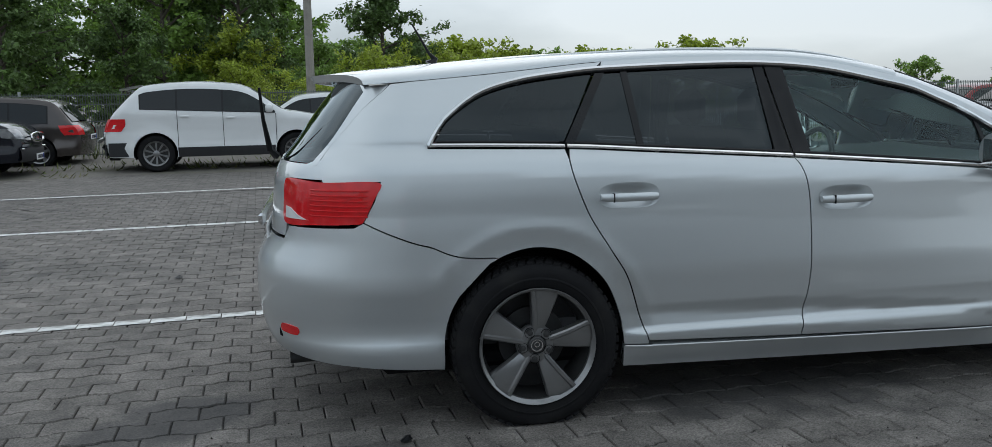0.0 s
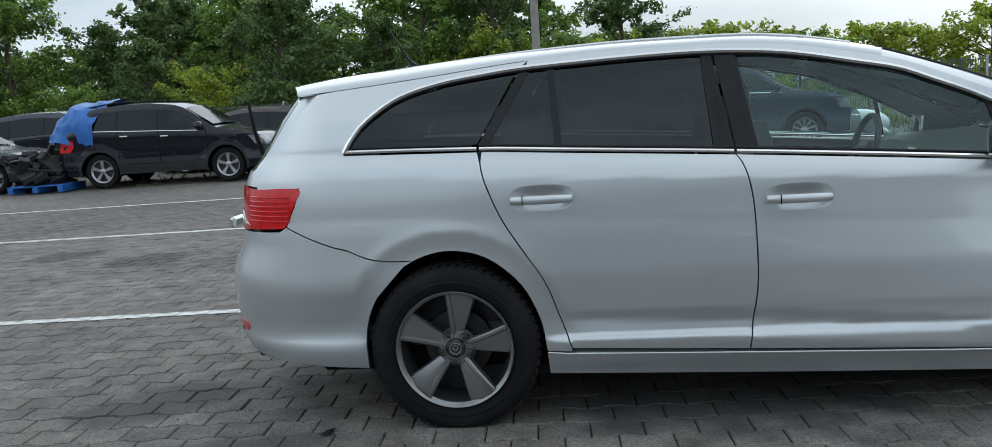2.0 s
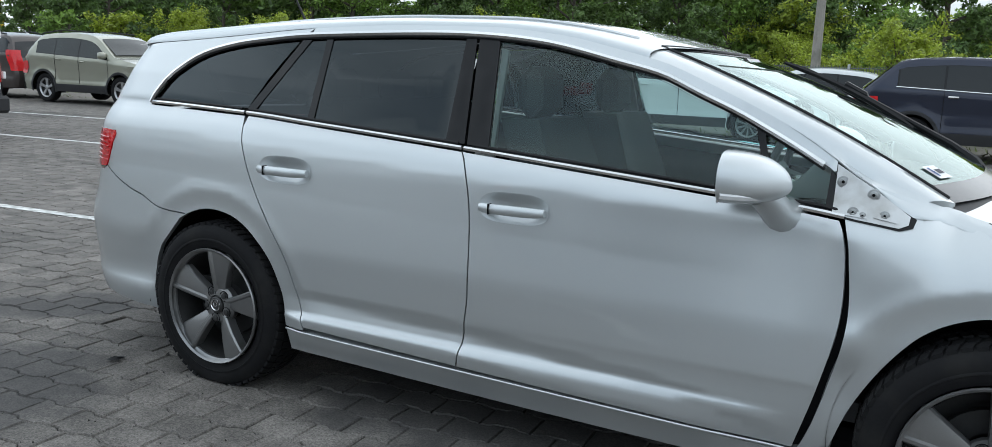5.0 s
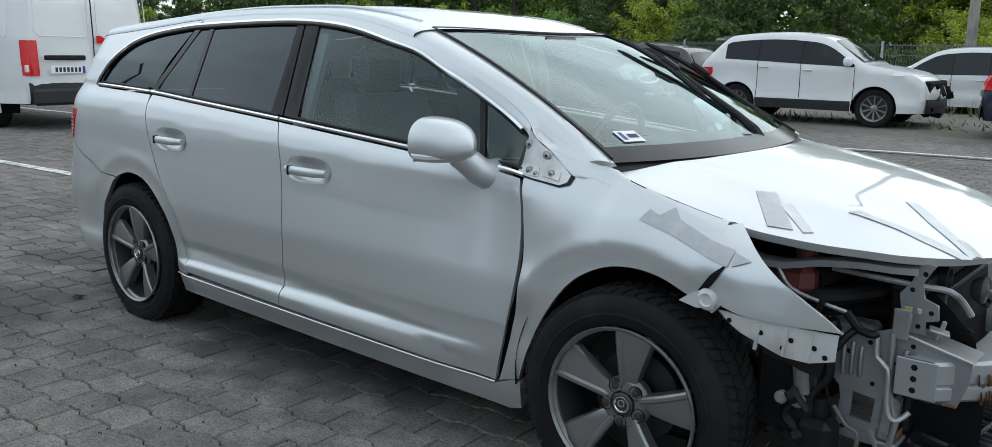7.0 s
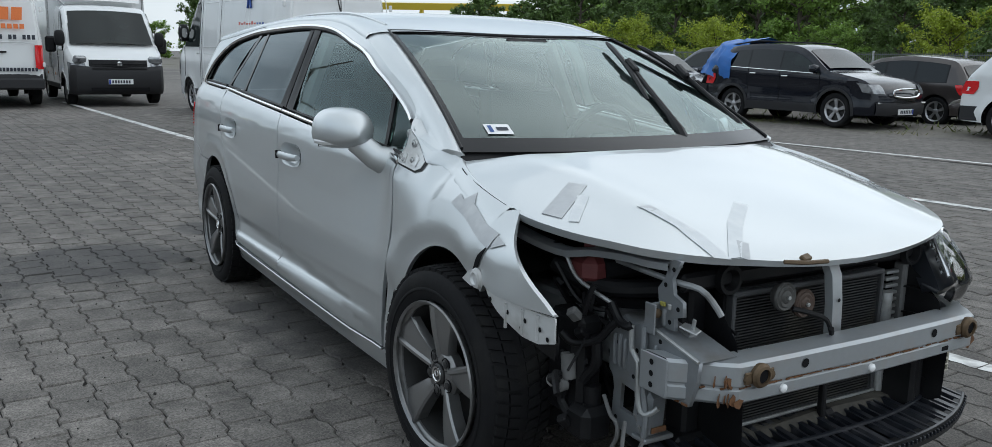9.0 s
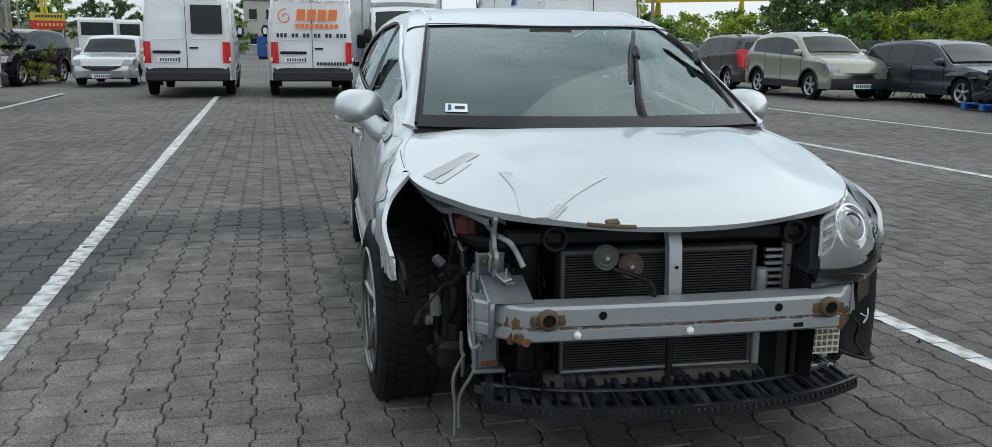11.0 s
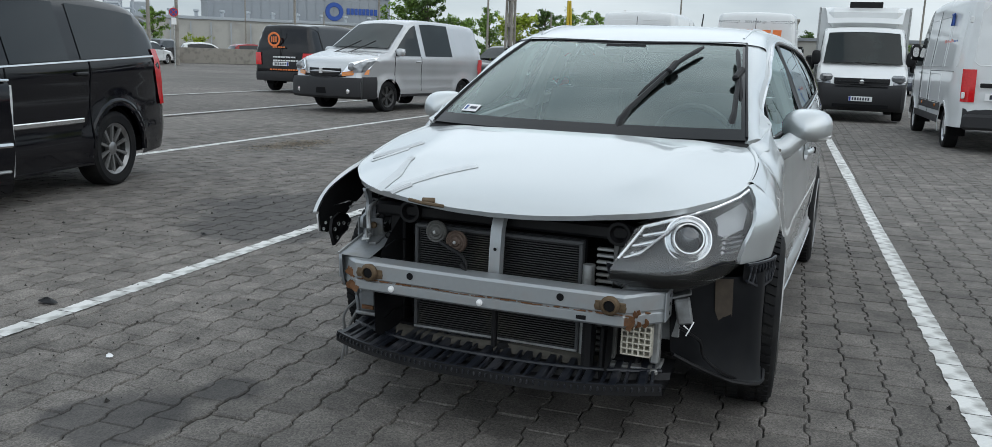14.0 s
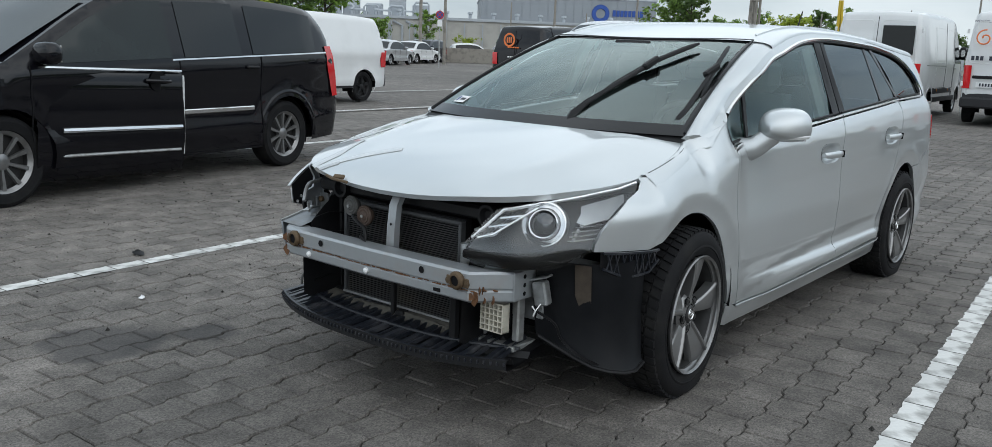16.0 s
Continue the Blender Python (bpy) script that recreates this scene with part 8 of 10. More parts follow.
for sg in (-1, 1):
    part("belt_strip", Shape().tube([(x, sg * (1.0 + 0.006 - 0.09 * max(0, abs(x / 5.15 - 0.5) - 0.36)), 1.174 - 0.211 * x / 5.15) for x in np.linspace(0.36, 3.75 if sg < 0 else 2.50, 14)], 0.013, 6), CHROME, mini)
    part("door_strip", Shape().box((2.05, sg * 1.003, 0.62), (1.15, 0.022, 0.045), bevel=0.008), CHROME, mini)
    part("rear_door_strip", Shape().box((2.05, sg * 0.990, 0.42), (1.15, 0.016, 0.03), bevel=0.006), ALU, mini)
    if sg < 0:
        part("door_strip", Shape().box((3.18, -1.003, 0.525), (1.12, 0.022, 0.045), bevel=0.008), CHROME, mini)
    part("fuel_flap", Shape().lathe([(0.075, 0), (0.08, 0.004), (0.084, 0)], (0.95, sg * 1.0, 0.90), axis="y", n=24), VOID, mini)
    part("rear_arch_flare", Shape().tube([(0.98 + 0.43 * math.cos(a), sg * 0.995, 0.34 + 0.43 * math.sin(a)) for a in np.linspace(-0.1, math.pi + 0.1, 20)], 0.03, 8), P_BLACK, mini)

def door_skin(x, z, out=0.0):
    """The front door, pushed out and down towards its rear edge."""
    k = (3.82 - x) / 1.36
    return (x, 0.985 - 0.035 * max(0.0, (0.42 - z) / 0.25) + 0.010 * math.exp(-(((z - 0.55) / 0.1) ** 2)) + 0.016 + 0.085 * k**1.3 + out, z - 0.035 * k)


door_z = (0.15, 0.19, 0.30, 0.42, 0.55, 0.70, 0.85, 0.97, 1.015)
bent_door = part("front_door", Shape().grid([[door_skin(x, z, -0.03 if i in (0, 8) else 0.0) for i, z in enumerate(door_z)] for x in np.linspace(2.46, 3.82, 15)]).grid([[door_skin(2.46, z, d) for z in door_z[1:8]] for d in (0.0, -0.07)]), P_BLACK, mini, "sprung black front door standing off the body")
part("door_edge", Shape().tube([door_skin(2.455, z, -0.012) for z in np.linspace(0.30, 0.98, 12)], [0.012 + 0.006 * math.sin(9 * z) for z in np.linspace(0.30, 0.98, 12)], 6), PAINT_IN, bent_door)
part("belt_strip", Shape().tube([door_skin(x, 1.016, 0.0) for x in np.linspace(2.48, 3.78, 12)], 0.012, 6), CHROME, bent_door)
for z, r, m in ((0.545, 0.020, CHROME), (0.345, 0.013, ALU)):
    part("door_strip", Shape().tube([door_skin(x, z, 0.006) for x in np.linspace(2.50, 3.62, 10)], r, 6), m, bent_door)
part("handle_cup", Shape().lathe([(0.0, 0.0), (0.085, 0.0), (0.09, 0.004)], door_skin(2.72, 0.93, 0.002), axis="y", n=20), VOID, bent_door)
part("door_handle", Shape().tube([door_skin(2.60, 0.93, 0.006), door_skin(2.64, 0.93, 0.035), door_skin(2.80, 0.93, 0.035), door_skin(2.84, 0.93, 0.006)], 0.018, 8), P_BLACK, bent_door)

truck = vehicle("box_truck", "van", "white refrigerated box truck with dark bumper", "truck", 4.9, 2.05, 2.24, P_WHITE, (-22.2, 0.88), 2.5, "vans", ALLOY, 8)
flat_box(truck, "cargo_box", (0.2, 0, 1.80), (4.6, 2.2, 2.0), P_WHITE, 0.03)
part("roof_fairing", Shape().grid([[(2.5 + 0.62 * t, a * (1.0 - 0.12 * t), 2.78 - 0.42 * t**2.2 + 0.03 * (1 - a * a)) for a in np.linspace(-1, 1, 9)] for t in np.linspace(0, 1, 8)]), P_WHITE, truck)
cooler = flat_box(truck, "cooling_unit", (2.75, 0, 2.52), (0.55, 1.75, 0.50), P_WHITE, 0.12)
flat_box(cooler, "cooler_grille", (3.03, 0, 2.83), (0.03, 0.78, 0.15), BLACK, 0.02)
for sg in (-1, 1):
    flat_box(truck, "box_corner", (2.5, sg * 1.09, 1.8), (0.05, 0.05, 2.0), ALU, 0.01)
    flat_box(truck, "wing_mirror", (3.75, sg * 1.22, 1.35), (0.12, 0.22, 0.36), BLACK, 0.04)
part("front_bumper", Shape().grid([[(4.905 + 0.13 * (1 - abs(a) ** 2.4) + o - 0.62 * max(0.0, abs(a) - 0.86) / 0.14, math.copysign(min(abs(a) * 1.10, 1.005), a), z + 0.10 * max(0.0, abs(a) - 0.55) * (z > 0.6)) for a in np.linspace(-1, 1, 33)] for z, o in ((0.25, -0.12), (0.30, -0.03), (0.40, 0.02), (0.60, 0.035), (0.76, 0.03), (0.84, 0.0), (0.87, -0.04))]), GREY_PLASTIC, truck)
part("bumper_intake", Shape().grid([[(5.04 + 0.04 * (1 - a * a), a * 0.62, z) for a in np.linspace(-1, 1, 9)] for z in (0.33, 0.41)]), VOID, truck)
for k in range(3):
    part("grille_bar", Shape().tube([(5.03 + 0.03 * (1 - a * a), a * 0.58, 0.83 + 0.055 * k) for a in np.linspace(-1, 1, 9)], 0.013, 5), BLACK, truck)
pl = part("number_plate", Shape().box((5.085, 0, 0.54), (0.012, 0.52, 0.112), bevel=0.003), WHITE, truck)
part("plate_band", Shape().box((5.0925, -0.235, 0.54), (0.004, 0.04, 0.10)), PLATE_BLUE, pl)
for k in range(7):
    part("plate_bar", Shape().box((5.0925, -0.17 + 0.058 * k, 0.54), (0.004, 0.036, 0.066)), INK, pl)

# smaller cars far off
FAR = [("saloon_car", "saloon", "silver saloon beside a grey fence", P_SILVER, (-32.5, -37.3), 200), ("hatchback", "hatch", "dark car with crushed bonnet", P_BLACK, (-35.3, -39.6), 20), ("saloon_car", "saloon", "pale silver saloon in weeds", P_WHITE, (-38.8, -41.3), 195), ("suv_car", "suv", "dark estate car in weeds", P_GREY, (-44.7, -44.5), 20), ("hatchback", "hatch", "white hatchback near the works", P_WHITE, (-48.7, -45.6), 140), ("hatchback", "hatch", "red hatchback near the works", P_RED, (-50.7, -42.7), 150), ("small_van", "small_van", "small white van with pink mark", P_WHITE, (-26.5, -18.6), 184), ("hatchback", "hatch", "white hatchback beyond the paving", P_WHITE, (13.5, 24.0), 185), ("hatchback", "hatch", "red hatchback beyond the paving", P_RED, (20.5, 22.5), 185), ("hatchback", "hatch", "black hatchback beyond the paving", P_BLACK, (20.0, 19.5), 185), ("hatchback", "hatch", "silver hatchback near the vans", P_SILVER, (-36.0, -9.6), 2), ("small_van", "small_van", "pale car beyond the vans", P_WHITE, (-52.0, 1.2), 2), ("saloon_car", "saloon", "blue saloon far behind the vans", P_BLUE, (-48.0, 5.6), 5), ("hatchback", "hatch", "dark hatchback far behind the vans", P_GREY, (-46.0, 3.6), 5)]
DIM = {"saloon": (4.5, 1.76, 1.45), "hatch": (4.2, 1.75, 1.48), "suv": (4.5, 1.83, 1.65), "small_van": (4.4, 1.8, 1.85)}
for n, k, lab, c, at, hd in FAR:
    vehicle(n, k, lab, "van" if k == "small_van" else "car", *DIM[k], c, at, hd, "cars far off", ALLOY, 5, bare_front="crushed" in lab)

# tarpaulin, pallet and torn-off parts beside the wrecks
TARP = mat("blue_tarpaulin", (0.02, 0.13, 0.42), 0.4, vary=0.2, fine=8, bump=0.004)
tp = Shape()
bsuv = pose(-11.0, 13.8, 0, 0, 0, 3.5) @ Matrix.Translation((-0.91, 0, 0))
rows = []
for t in np.linspace(0, 1, 22):
    k = math.sqrt(1 - (1 - t) ** 2.6)
    row = []
    for q in np.linspace(0, math.pi, 40):
        c, sn = math.cos(q), math.sin(q)
        x = -0.16 + 0.98 * t + (0.20 * sn if t > 0.8 else 0)
        y = -math.copysign(abs(c) ** 0.55, c) * (0.80 + 0.15 * k)
        z = 0.98 - 0.10 * t * (1 - sn) + (0.28 + 0.50 * k) * sn**0.62
        w = noise.noise((3.1 * x, 2.4 * y, 2.7 * z)) * 0.13 + noise.noise((9 * x, 7 * y, 8 * z)) * 0.05
        row.append(bsuv @ Vector((x - 0.6 * w, y * (1 + 0.5 * w), z + 0.7 * w)))
    rows.append(row)
tp.grid(rows)
solo("tarpaulin", tp, TARP, "crumpled blue tarpaulin over the rear of a black SUV", "tarpaulin", smooth=25)
pal = thing("pallet", "blue plastic pallet with torn-off car parts on it", "pallet", m=pose(-12.25, 13.0, 0, 0, 0, 4))
for k in range(5):
    part("board", Shape().box((0, -0.40 + 0.2 * k, 0.135), (1.2, 0.13, 0.025), bevel=0.005), TARP, pal)
for x in (-0.52, 0, 0.52):
    part("foot", Shape().box((x, 0, 0.06), (0.12, 0.95, 0.12), bevel=0.01), TARP, pal)
random.seed(11)
heap = Shape()
for k in range(34):
    heap.box((-12.45 + random.uniform(-0.75, 0.55), 13.05 + random.uniform(-0.5, 0.5), 0.2 + random.random() ** 1.5 * 0.62), (random.uniform(0.1, 0.55), random.uniform(0.06, 0.3), random.uniform(0.03, 0.18)), pose(0, 0, 0, *(random.uniform(-60, 60) for _ in range(3))), 0.015)
for k in range(8):
    a = (-12.75 + random.uniform(-0.2, 0.5), 13.0 + random.uniform(-0.4, 0.4), 0.5)
    heap.tube([a, (a[0] + 0.3, a[1] + random.uniform(-0.2, 0.2), random.uniform(0.2, 0.7)), (a[0] + 0.7, a[1], random.uniform(0.2, 0.5))], 0.02, 6)
tagged(solo("wreckage", heap, GREY_PLASTIC, "heap of torn-off black and grey car parts", "car parts"), kind="stuff")

# fence along the lot
FENCE = mat("green_grey_fence_wire", (0.12, 0.135, 0.125), 0.6, metal=0.3)
fence = tagged(thing("mesh_fence", "dark green wire panel fence on thin posts", "fence"))
post_me = Shape().box((0, 0, 0.80), (0.06, 0.05, 1.62), bevel=0.006).mesh("post", ALU)
wires = Shape()
for k in range(43):
    wires.box((-1.22 + 2.44 * k / 42, 0, 0.82), (0.013, 0.013, 1.5))
for z in (0.12, 0.5, 0.9, 1.3, 1.52):
    wires.box((0, 0, z), (2.46, 0.02, 0.022))
wire_me = wires.mesh("wire_panel", FENCE, 0)
for k in range(46):
    x = -84 + 2.5 * k
    o = new("post", post_me)
    o.parent, o.location = fence, (x, 18.6 + 0.045 * x * 0.3, 0)
    o = new("wire_panel", wire_me)
    tagged(o, kind="stuff")
    o.parent, o.matrix_basis = fence, pose(x + 1.25, 18.6 + 0.0135 * (x + 1.25), 0, 0, 0, 0.8)


# ---------------------------------------------------------------- trees and bushes
BARK = mat("bark", (0.09, 0.075, 0.06), 0.95, vary=0.3, fine=20, bump=0.01)
LEAVES = [mat("dark_leaves", (0.105, 0.172, 0.046), 0.55, vary=0.5, fine=0.9, coarse=0.4, tint=(0.066, 0.118, 0.034), random=0.5, leaf=0.4), mat("fresh_leaves", (0.31, 0.38, 0.042), 0.55, vary=0.4, fine=0.9, coarse=0.5, tint=(0.21, 0.28, 0.035), random=0.4, leaf=0.4), mat("mid_leaves", (0.18, 0.29, 0.055), 0.55, vary=0.45, fine=0.9, coarse=0.4, tint=(0.12, 0.205, 0.04), random=0.5, leaf=0.4)]


def tree_meshes(seed, h, spread, leaf, limbs, twigs, per, size, low=0.25):
    """Trunk, limbs that fork into twigs, and leaves scattered along the twigs, so that gaps stay between the sprays."""
    rng = np.random.default_rng(seed)
    wood = Shape()
    bend = lambda t: np.array([0.015 * h * math.sin(2 * t + seed), 0.1 * math.cos(3 * t + seed) * t, h * 0.88 * t])
    steps = np.linspace(0, 1, 8)
    wood.tube([bend(t) for t in steps], [0.020 * h * (1 - 0.88 * t) for t in steps], 7)
    V = []
    for i in range(limbs):
        t = low * 0.6 + (0.96 - low * 0.6) * (i + rng.uniform(0.1, 0.9)) / limbs
        up = (t - low * 0.6) / (1 - low * 0.6)
        reach = spread * (0.45 + 0.75 * math.sin(math.pi * min(1, 0.18 + 0.80 * up))) * rng.uniform(0.72, 1.12)
        a = i * 2.4 + rng.uniform(-0.5, 0.5)
        root = bend(t * 0.93)
        rise = rng.uniform(0.10, 0.55) + 0.65 * up**2
        end = root + reach * np.array([math.cos(a), math.sin(a), rise])
        if up > 0.8:
            end = root + np.array([0.45 * reach * math.cos(a), 0.45 * reach * math.sin(a), h * rng.uniform(0.06, 0.15)])
        mid = 0.5 * (root + end) + np.array([0, 0, 0.06 * reach])
        wood.tube([root, mid, end], [0.0075 * h, 0.005 * h, 0.0015 * h], 5)
        for j in range(twigs):
            q = 0.25 + 0.75 * (j + rng.uniform(0, 1)) / twigs
            p0 = (1 - q) ** 2 * root + 2 * q * (1 - q) * mid + q * q * end
            d = rng.normal(size=3) * np.array([1, 1, 0.6]) + 0.5 * (end - root) / np.linalg.norm(end - root)
            d = d / np.linalg.norm(d) * spread * rng.uniform(0.20, 0.42)
            n = int(per * rng.uniform(0.55, 1.35))
            along = rng.uniform(0, 1, (n, 1)) ** 0.8
            p = p0 + along * d + rng.normal(size=(n, 3)) * spread * np.array([0.075, 0.075, 0.055]) + np.array([0, 0, -0.05 * spread]) * along**2
            ax = rng.normal(size=(n, 3)) * 0.75 + np.array([0, 0, 0.8]) + 0.6 * (p - p0) / (0.3 * spread)
            ax /= np.linalg.norm(ax, axis=1)[:, None]
            u = np.cross(ax, rng.normal(size=(n, 3)))
            u /= np.linalg.norm(u, axis=1)[:, None]
            w = np.cross(ax, u)
            s = size * rng.uniform(0.55, 1.25, (n, 1))
            V.append(np.stack([p - u * s, p + w * s * 0.5, p + u * s, p - w * s * 0.5], 1))
    V = np.concatenate(V).reshape(-1, 3)
    me = bpy.data.meshes.new("crown")
    me.from_pydata(V.tolist(), [], np.arange(len(V)).reshape(-1, 4).tolist())
    me.materials.append(leaf)
    return wood.mesh("trunk", BARK), me


KINDS_TREE = [tree_meshes(1, 9.4, 2.1, LEAVES[0], 26, 9, 80, 0.118), tree_meshes(2, 8.8, 2.4, LEAVES[2], 24, 9, 80, 0.118), tree_meshes(3, 7.8, 1.9, LEAVES[0], 26, 8, 80, 0.108, 0.10), tree_meshes(4, 9.2, 2.0, LEAVES[2], 18, 8, 62, 0.11, 0.35), tree_meshes(5, 4.6, 1.9, LEAVES[1], 20, 8, 70, 0.085, 0.05), tree_meshes(6, 4.2, 1.6, LEAVES[2], 18, 8, 70, 0.08, 0.05), tree_meshes(7, 2.2, 1.2, LEAVES[1], 14, 7, 60, 0.05, 0.03)]
KINDS_FAR = [tree_meshes(11, 9.4, 2.1, LEAVES[0], 22, 7, 30, 0.20), tree_meshes(12, 8.8, 2.4, LEAVES[2], 22, 7, 30, 0.20), tree_meshes(13, 7.8, 1.9, LEAVES[0], 20, 7, 30, 0.19, 0.12), tree_meshes(14, 9.2, 2.0, LEAVES[2], 16, 7, 24, 0.19, 0.35), tree_meshes(15, 4.6, 1.9, LEAVES[1], 18, 7, 26, 0.16, 0.05), tree_meshes(16, 4.2, 1.6, LEAVES[2], 16, 7, 26, 0.15, 0.05), tree_meshes(17, 2.2, 1.2, LEAVES[1], 12, 6, 26, 0.10, 0.03)]
TREE_LABEL = ["tall dark green leafy tree behind the fence", "tall green leafy tree with broad crown", "dense dark green tree, leafy to the ground", "slender leafy tree with open crown", "bright yellow-green bushy tree", "green bushy shrub tree", "low bright green bush"]


KIND_BACK = tree_meshes(21, 8.8, 2.7, LEAVES[2], 22, 7, 18, 0.27, 0.04)


def tree(k, x, y, turn, s, sz=1.0, far=False):
    ob = thing("tree" if k < 4 else "bush", TREE_LABEL[k], "tree" if k < 4 else "bush", "trees round the lot")
    ob.matrix_basis = pose(x, y, -0.05, 0, 0, turn) @ Matrix.Diagonal((s, s, s * sz, 1))
    for n, me in zip(("trunk", "crown"), KINDS_TREE[k] if math.hypot(x - 2, y) < 47 and not far else KINDS_FAR[k]):
        o = new(n, me)
        o.parent = ob


random.seed(33)
x = -68.0
while x < 2.0:
    back = thing("tree", TREE_LABEL[0], "tree", "trees round the lot")
    back.matrix_basis = pose(x, 49 + random.uniform(-2, 2), -0.05, 0, 0, random.uniform(0, 360)) @ Matrix.Diagonal((1.0, 1.0, random.uniform(0.70, 0.92) * (1.0 if x < -8 else 0.72), 1))
    for n, me in zip(("trunk", "crown"), KIND_BACK):
        o = new(n, me)
        o.parent = back
    x += random.uniform(2.2, 3.0)
random.seed(21)
x = -62.0
while x < -4.0:
    k = random.choice((0, 0, 1, 2, 3, 1))
    tree(k, x, 36 + random.uniform(-2, 3), random.uniform(0, 360), random.uniform(0.86, 1.1) * (1.0 if x > -45 else 0.85))
    if random.random() < 0.6:
        tree(random.choice((0, 1, 2)), x + 1.3, 43 + random.uniform(-2, 3), random.uniform(0, 360), random.uniform(0.9, 1.1), 1.0, True)
    x += random.uniform(2.4, 3.6)
x = -66.0
while x < 3.0:
    k = random.choice((2, 4, 5, 4, 4) if x > -16 else (4, 5, 4, 4, 2))
    tree(k, x, 28 + random.uniform(-2.5, 3), random.uniform(0, 360), random.uniform(0.62, 0.85))
    x += random.uniform(2.2, 3.6)
for x, y, k, s in ((-5.5, 34, 4, 1.0), (-2.2, 40, 5, 1.15), (0.3, 44, 5, 1.2), (3.0, 43, 4, 1.0), (8.5, 52, 5, 1.0), (11.5, 53, 5, 0.95), (24, 50, 5, 0.8), (30, 50, 6, 1.5), (35, 46, 5, 0.9), (40, 44, 5, 0.9), (46, 42, 5, 1.0), (18, 48, 6, 1.2), (50, 40, 4, 0.9), (-0.6, 19.9, 4, 0.62), (0.5, 17.4, 6, 0.85), (-2.0, 20.2, 6, 0.95), (1.6, 17.8, 6, 0.9), (3.2, 18.4, 6, 0.7), (6, 19.4, 6, 0.7), (9, 19.4, 6, 0.6), (-24.4, -10.4, 6, 0.62), (-25.2, -9.9, 6, 0.55), (-24.0, -11.0, 6, 0.5)):
    tree(k, x, y, 57 * s + 31 * x, s)
x = 1.0
while x < 21:
    tree(random.choice((4, 5, 4)), x, 44 + random.uniform(-1.5, 2), random.uniform(0, 360), random.uniform(0.88, 1.12), 1.0, True)
    x += random.uniform(1.7, 2.4)
x = -75.0
while x > -150:
    tree(random.choice((5, 4, 2, 5)), x, 28 + random.uniform(-3, 6), random.uniform(0, 360), random.uniform(1.0, 1.35))
    x -= random.uniform(3.0, 5.0)
for az, d, k, s in ((-152.6, 84, 1, 0.92), (-153.6, 82, 0, 0.86), (-155.5, 92, 5, 1.3), (-157.5, 105, 1, 0.8), (-159.2, 100, 4, 1.4), (-161.0, 105, 0, 0.82), (-162.8, 100, 1, 0.80), (-164.2, 110, 3, 0.85), (-165.8, 108, 2, 0.85), (-167.2, 112, 0, 0.75), (-168.3, 120, 2, 0.72), (-174.2, 120, 3, 0.85), (-173.6, 110, 5, 1.0), (-137.2, 70, 3, 0.50), (-139.6, 76, 6, 1.0), (-134.0, 66, 5, 0.8), (-131.0, 60, 1, 0.85), (-129.0, 58, 0, 0.8), (-127.0, 60, 4, 1.3), (-134.0, 100, 5, 1.0), (-133.0, 140, 2, 0.9), (-135.0, 150, 2, 0.9), (178.0, 120, 5, 1.2), (-177.0, 140, 2, 0.9), (-151.0, 130, 5, 1.2), (171.0, 130, 5, 1.3), (168.5, 120, 2, 0.8), (166.0, 115, 5, 1.2), (163.0, 110, 4, 1.3), (161.0, 108, 5, 1.3), (158.5, 100, 4, 1.2), (156.0, 95, 5, 1.3), (153.5, 92, 2, 0.9)):
    tree(k, 4.7 + d * math.cos(radians(az)), 0.5 + d * math.sin(radians(az)), az * 7, s)

# weeds along the far edge
random.seed(8)
WEED = mat("weeds", (0.10, 0.13, 0.035), 0.8, vary=0.4, fine=3, coarse=0.8, tint=(0.16, 0.14, 0.06), random=0.4)
wv, wf = [], []
for k in range(9000):
    x = random.uniform(-40, 12)
    band = random.choice((0, 0, 1, 2))
    y = {0: 18.4 + random.uniform(-1.2, 1.2), 1: 15.6 + random.uniform(-1.5, 1.0), 2: 13.3 + random.gauss(0, 0.25)}[band] + 0.03 * x * (band == 2)
    if band == 2 and math.sin(x * 1.7) + math.sin(x * 0.6 + 1) < 0.5:
        continue
    h = random.uniform(0.06, 0.5) * (1.0 if band == 0 else 0.35 if band == 1 else 0.2)
    a = random.uniform(0, 6.3)
    w = (0.012 + 0.022 * random.random()) * (1.0 if band < 2 else 0.5)
    b = len(wv)
    lx, ly = random.uniform(-0.15, 0.15), random.uniform(-0.15, 0.15)
    wv += [(x - w * math.cos(a), y - w * math.sin(a), 0), (x + w * math.cos(a), y + w * math.sin(a), 0), (x + lx, y + ly, h)]
    wf.append((b, b + 1, b + 2))
me = bpy.data.meshes.new("weeds")
me.from_pydata(wv, [], wf)
me.materials.append(WEED)
tagged(new("weeds", me), "rough grass and weeds along the fence", "grass", kind="stuff")

# ---------------------------------------------------------------- poles, signs, buildings
CONCRETE = mat("weathered_concrete", (0.27, 0.25, 0.22), 0.9, vary=0.15, fine=25, tint=(0.17, 0.16, 0.14), bump=0.003)
WALL_GREY = mat("grey_cladding", (0.26, 0.28, 0.30), 0.6, vary=0.04, fine=4, tint=(0.23, 0.25, 0.27), coarse=0.3)
WALL_PALE = mat("pale_render", (0.42, 0.41, 0.38), 0.9, vary=0.08, fine=6, tint=(0.30, 0.29, 0.27), coarse=0.4)
GALV = mat("galvanised_duct", (0.40, 0.43, 0.46), 0.5, metal=0.5, vary=0.1)
YELLOW = mat("yellow_paint", (0.55, 0.40, 0.03), 0.6, vary=0.1)
SIGN_RED = mat("sign_red", (0.45, 0.02, 0.02), 0.5)


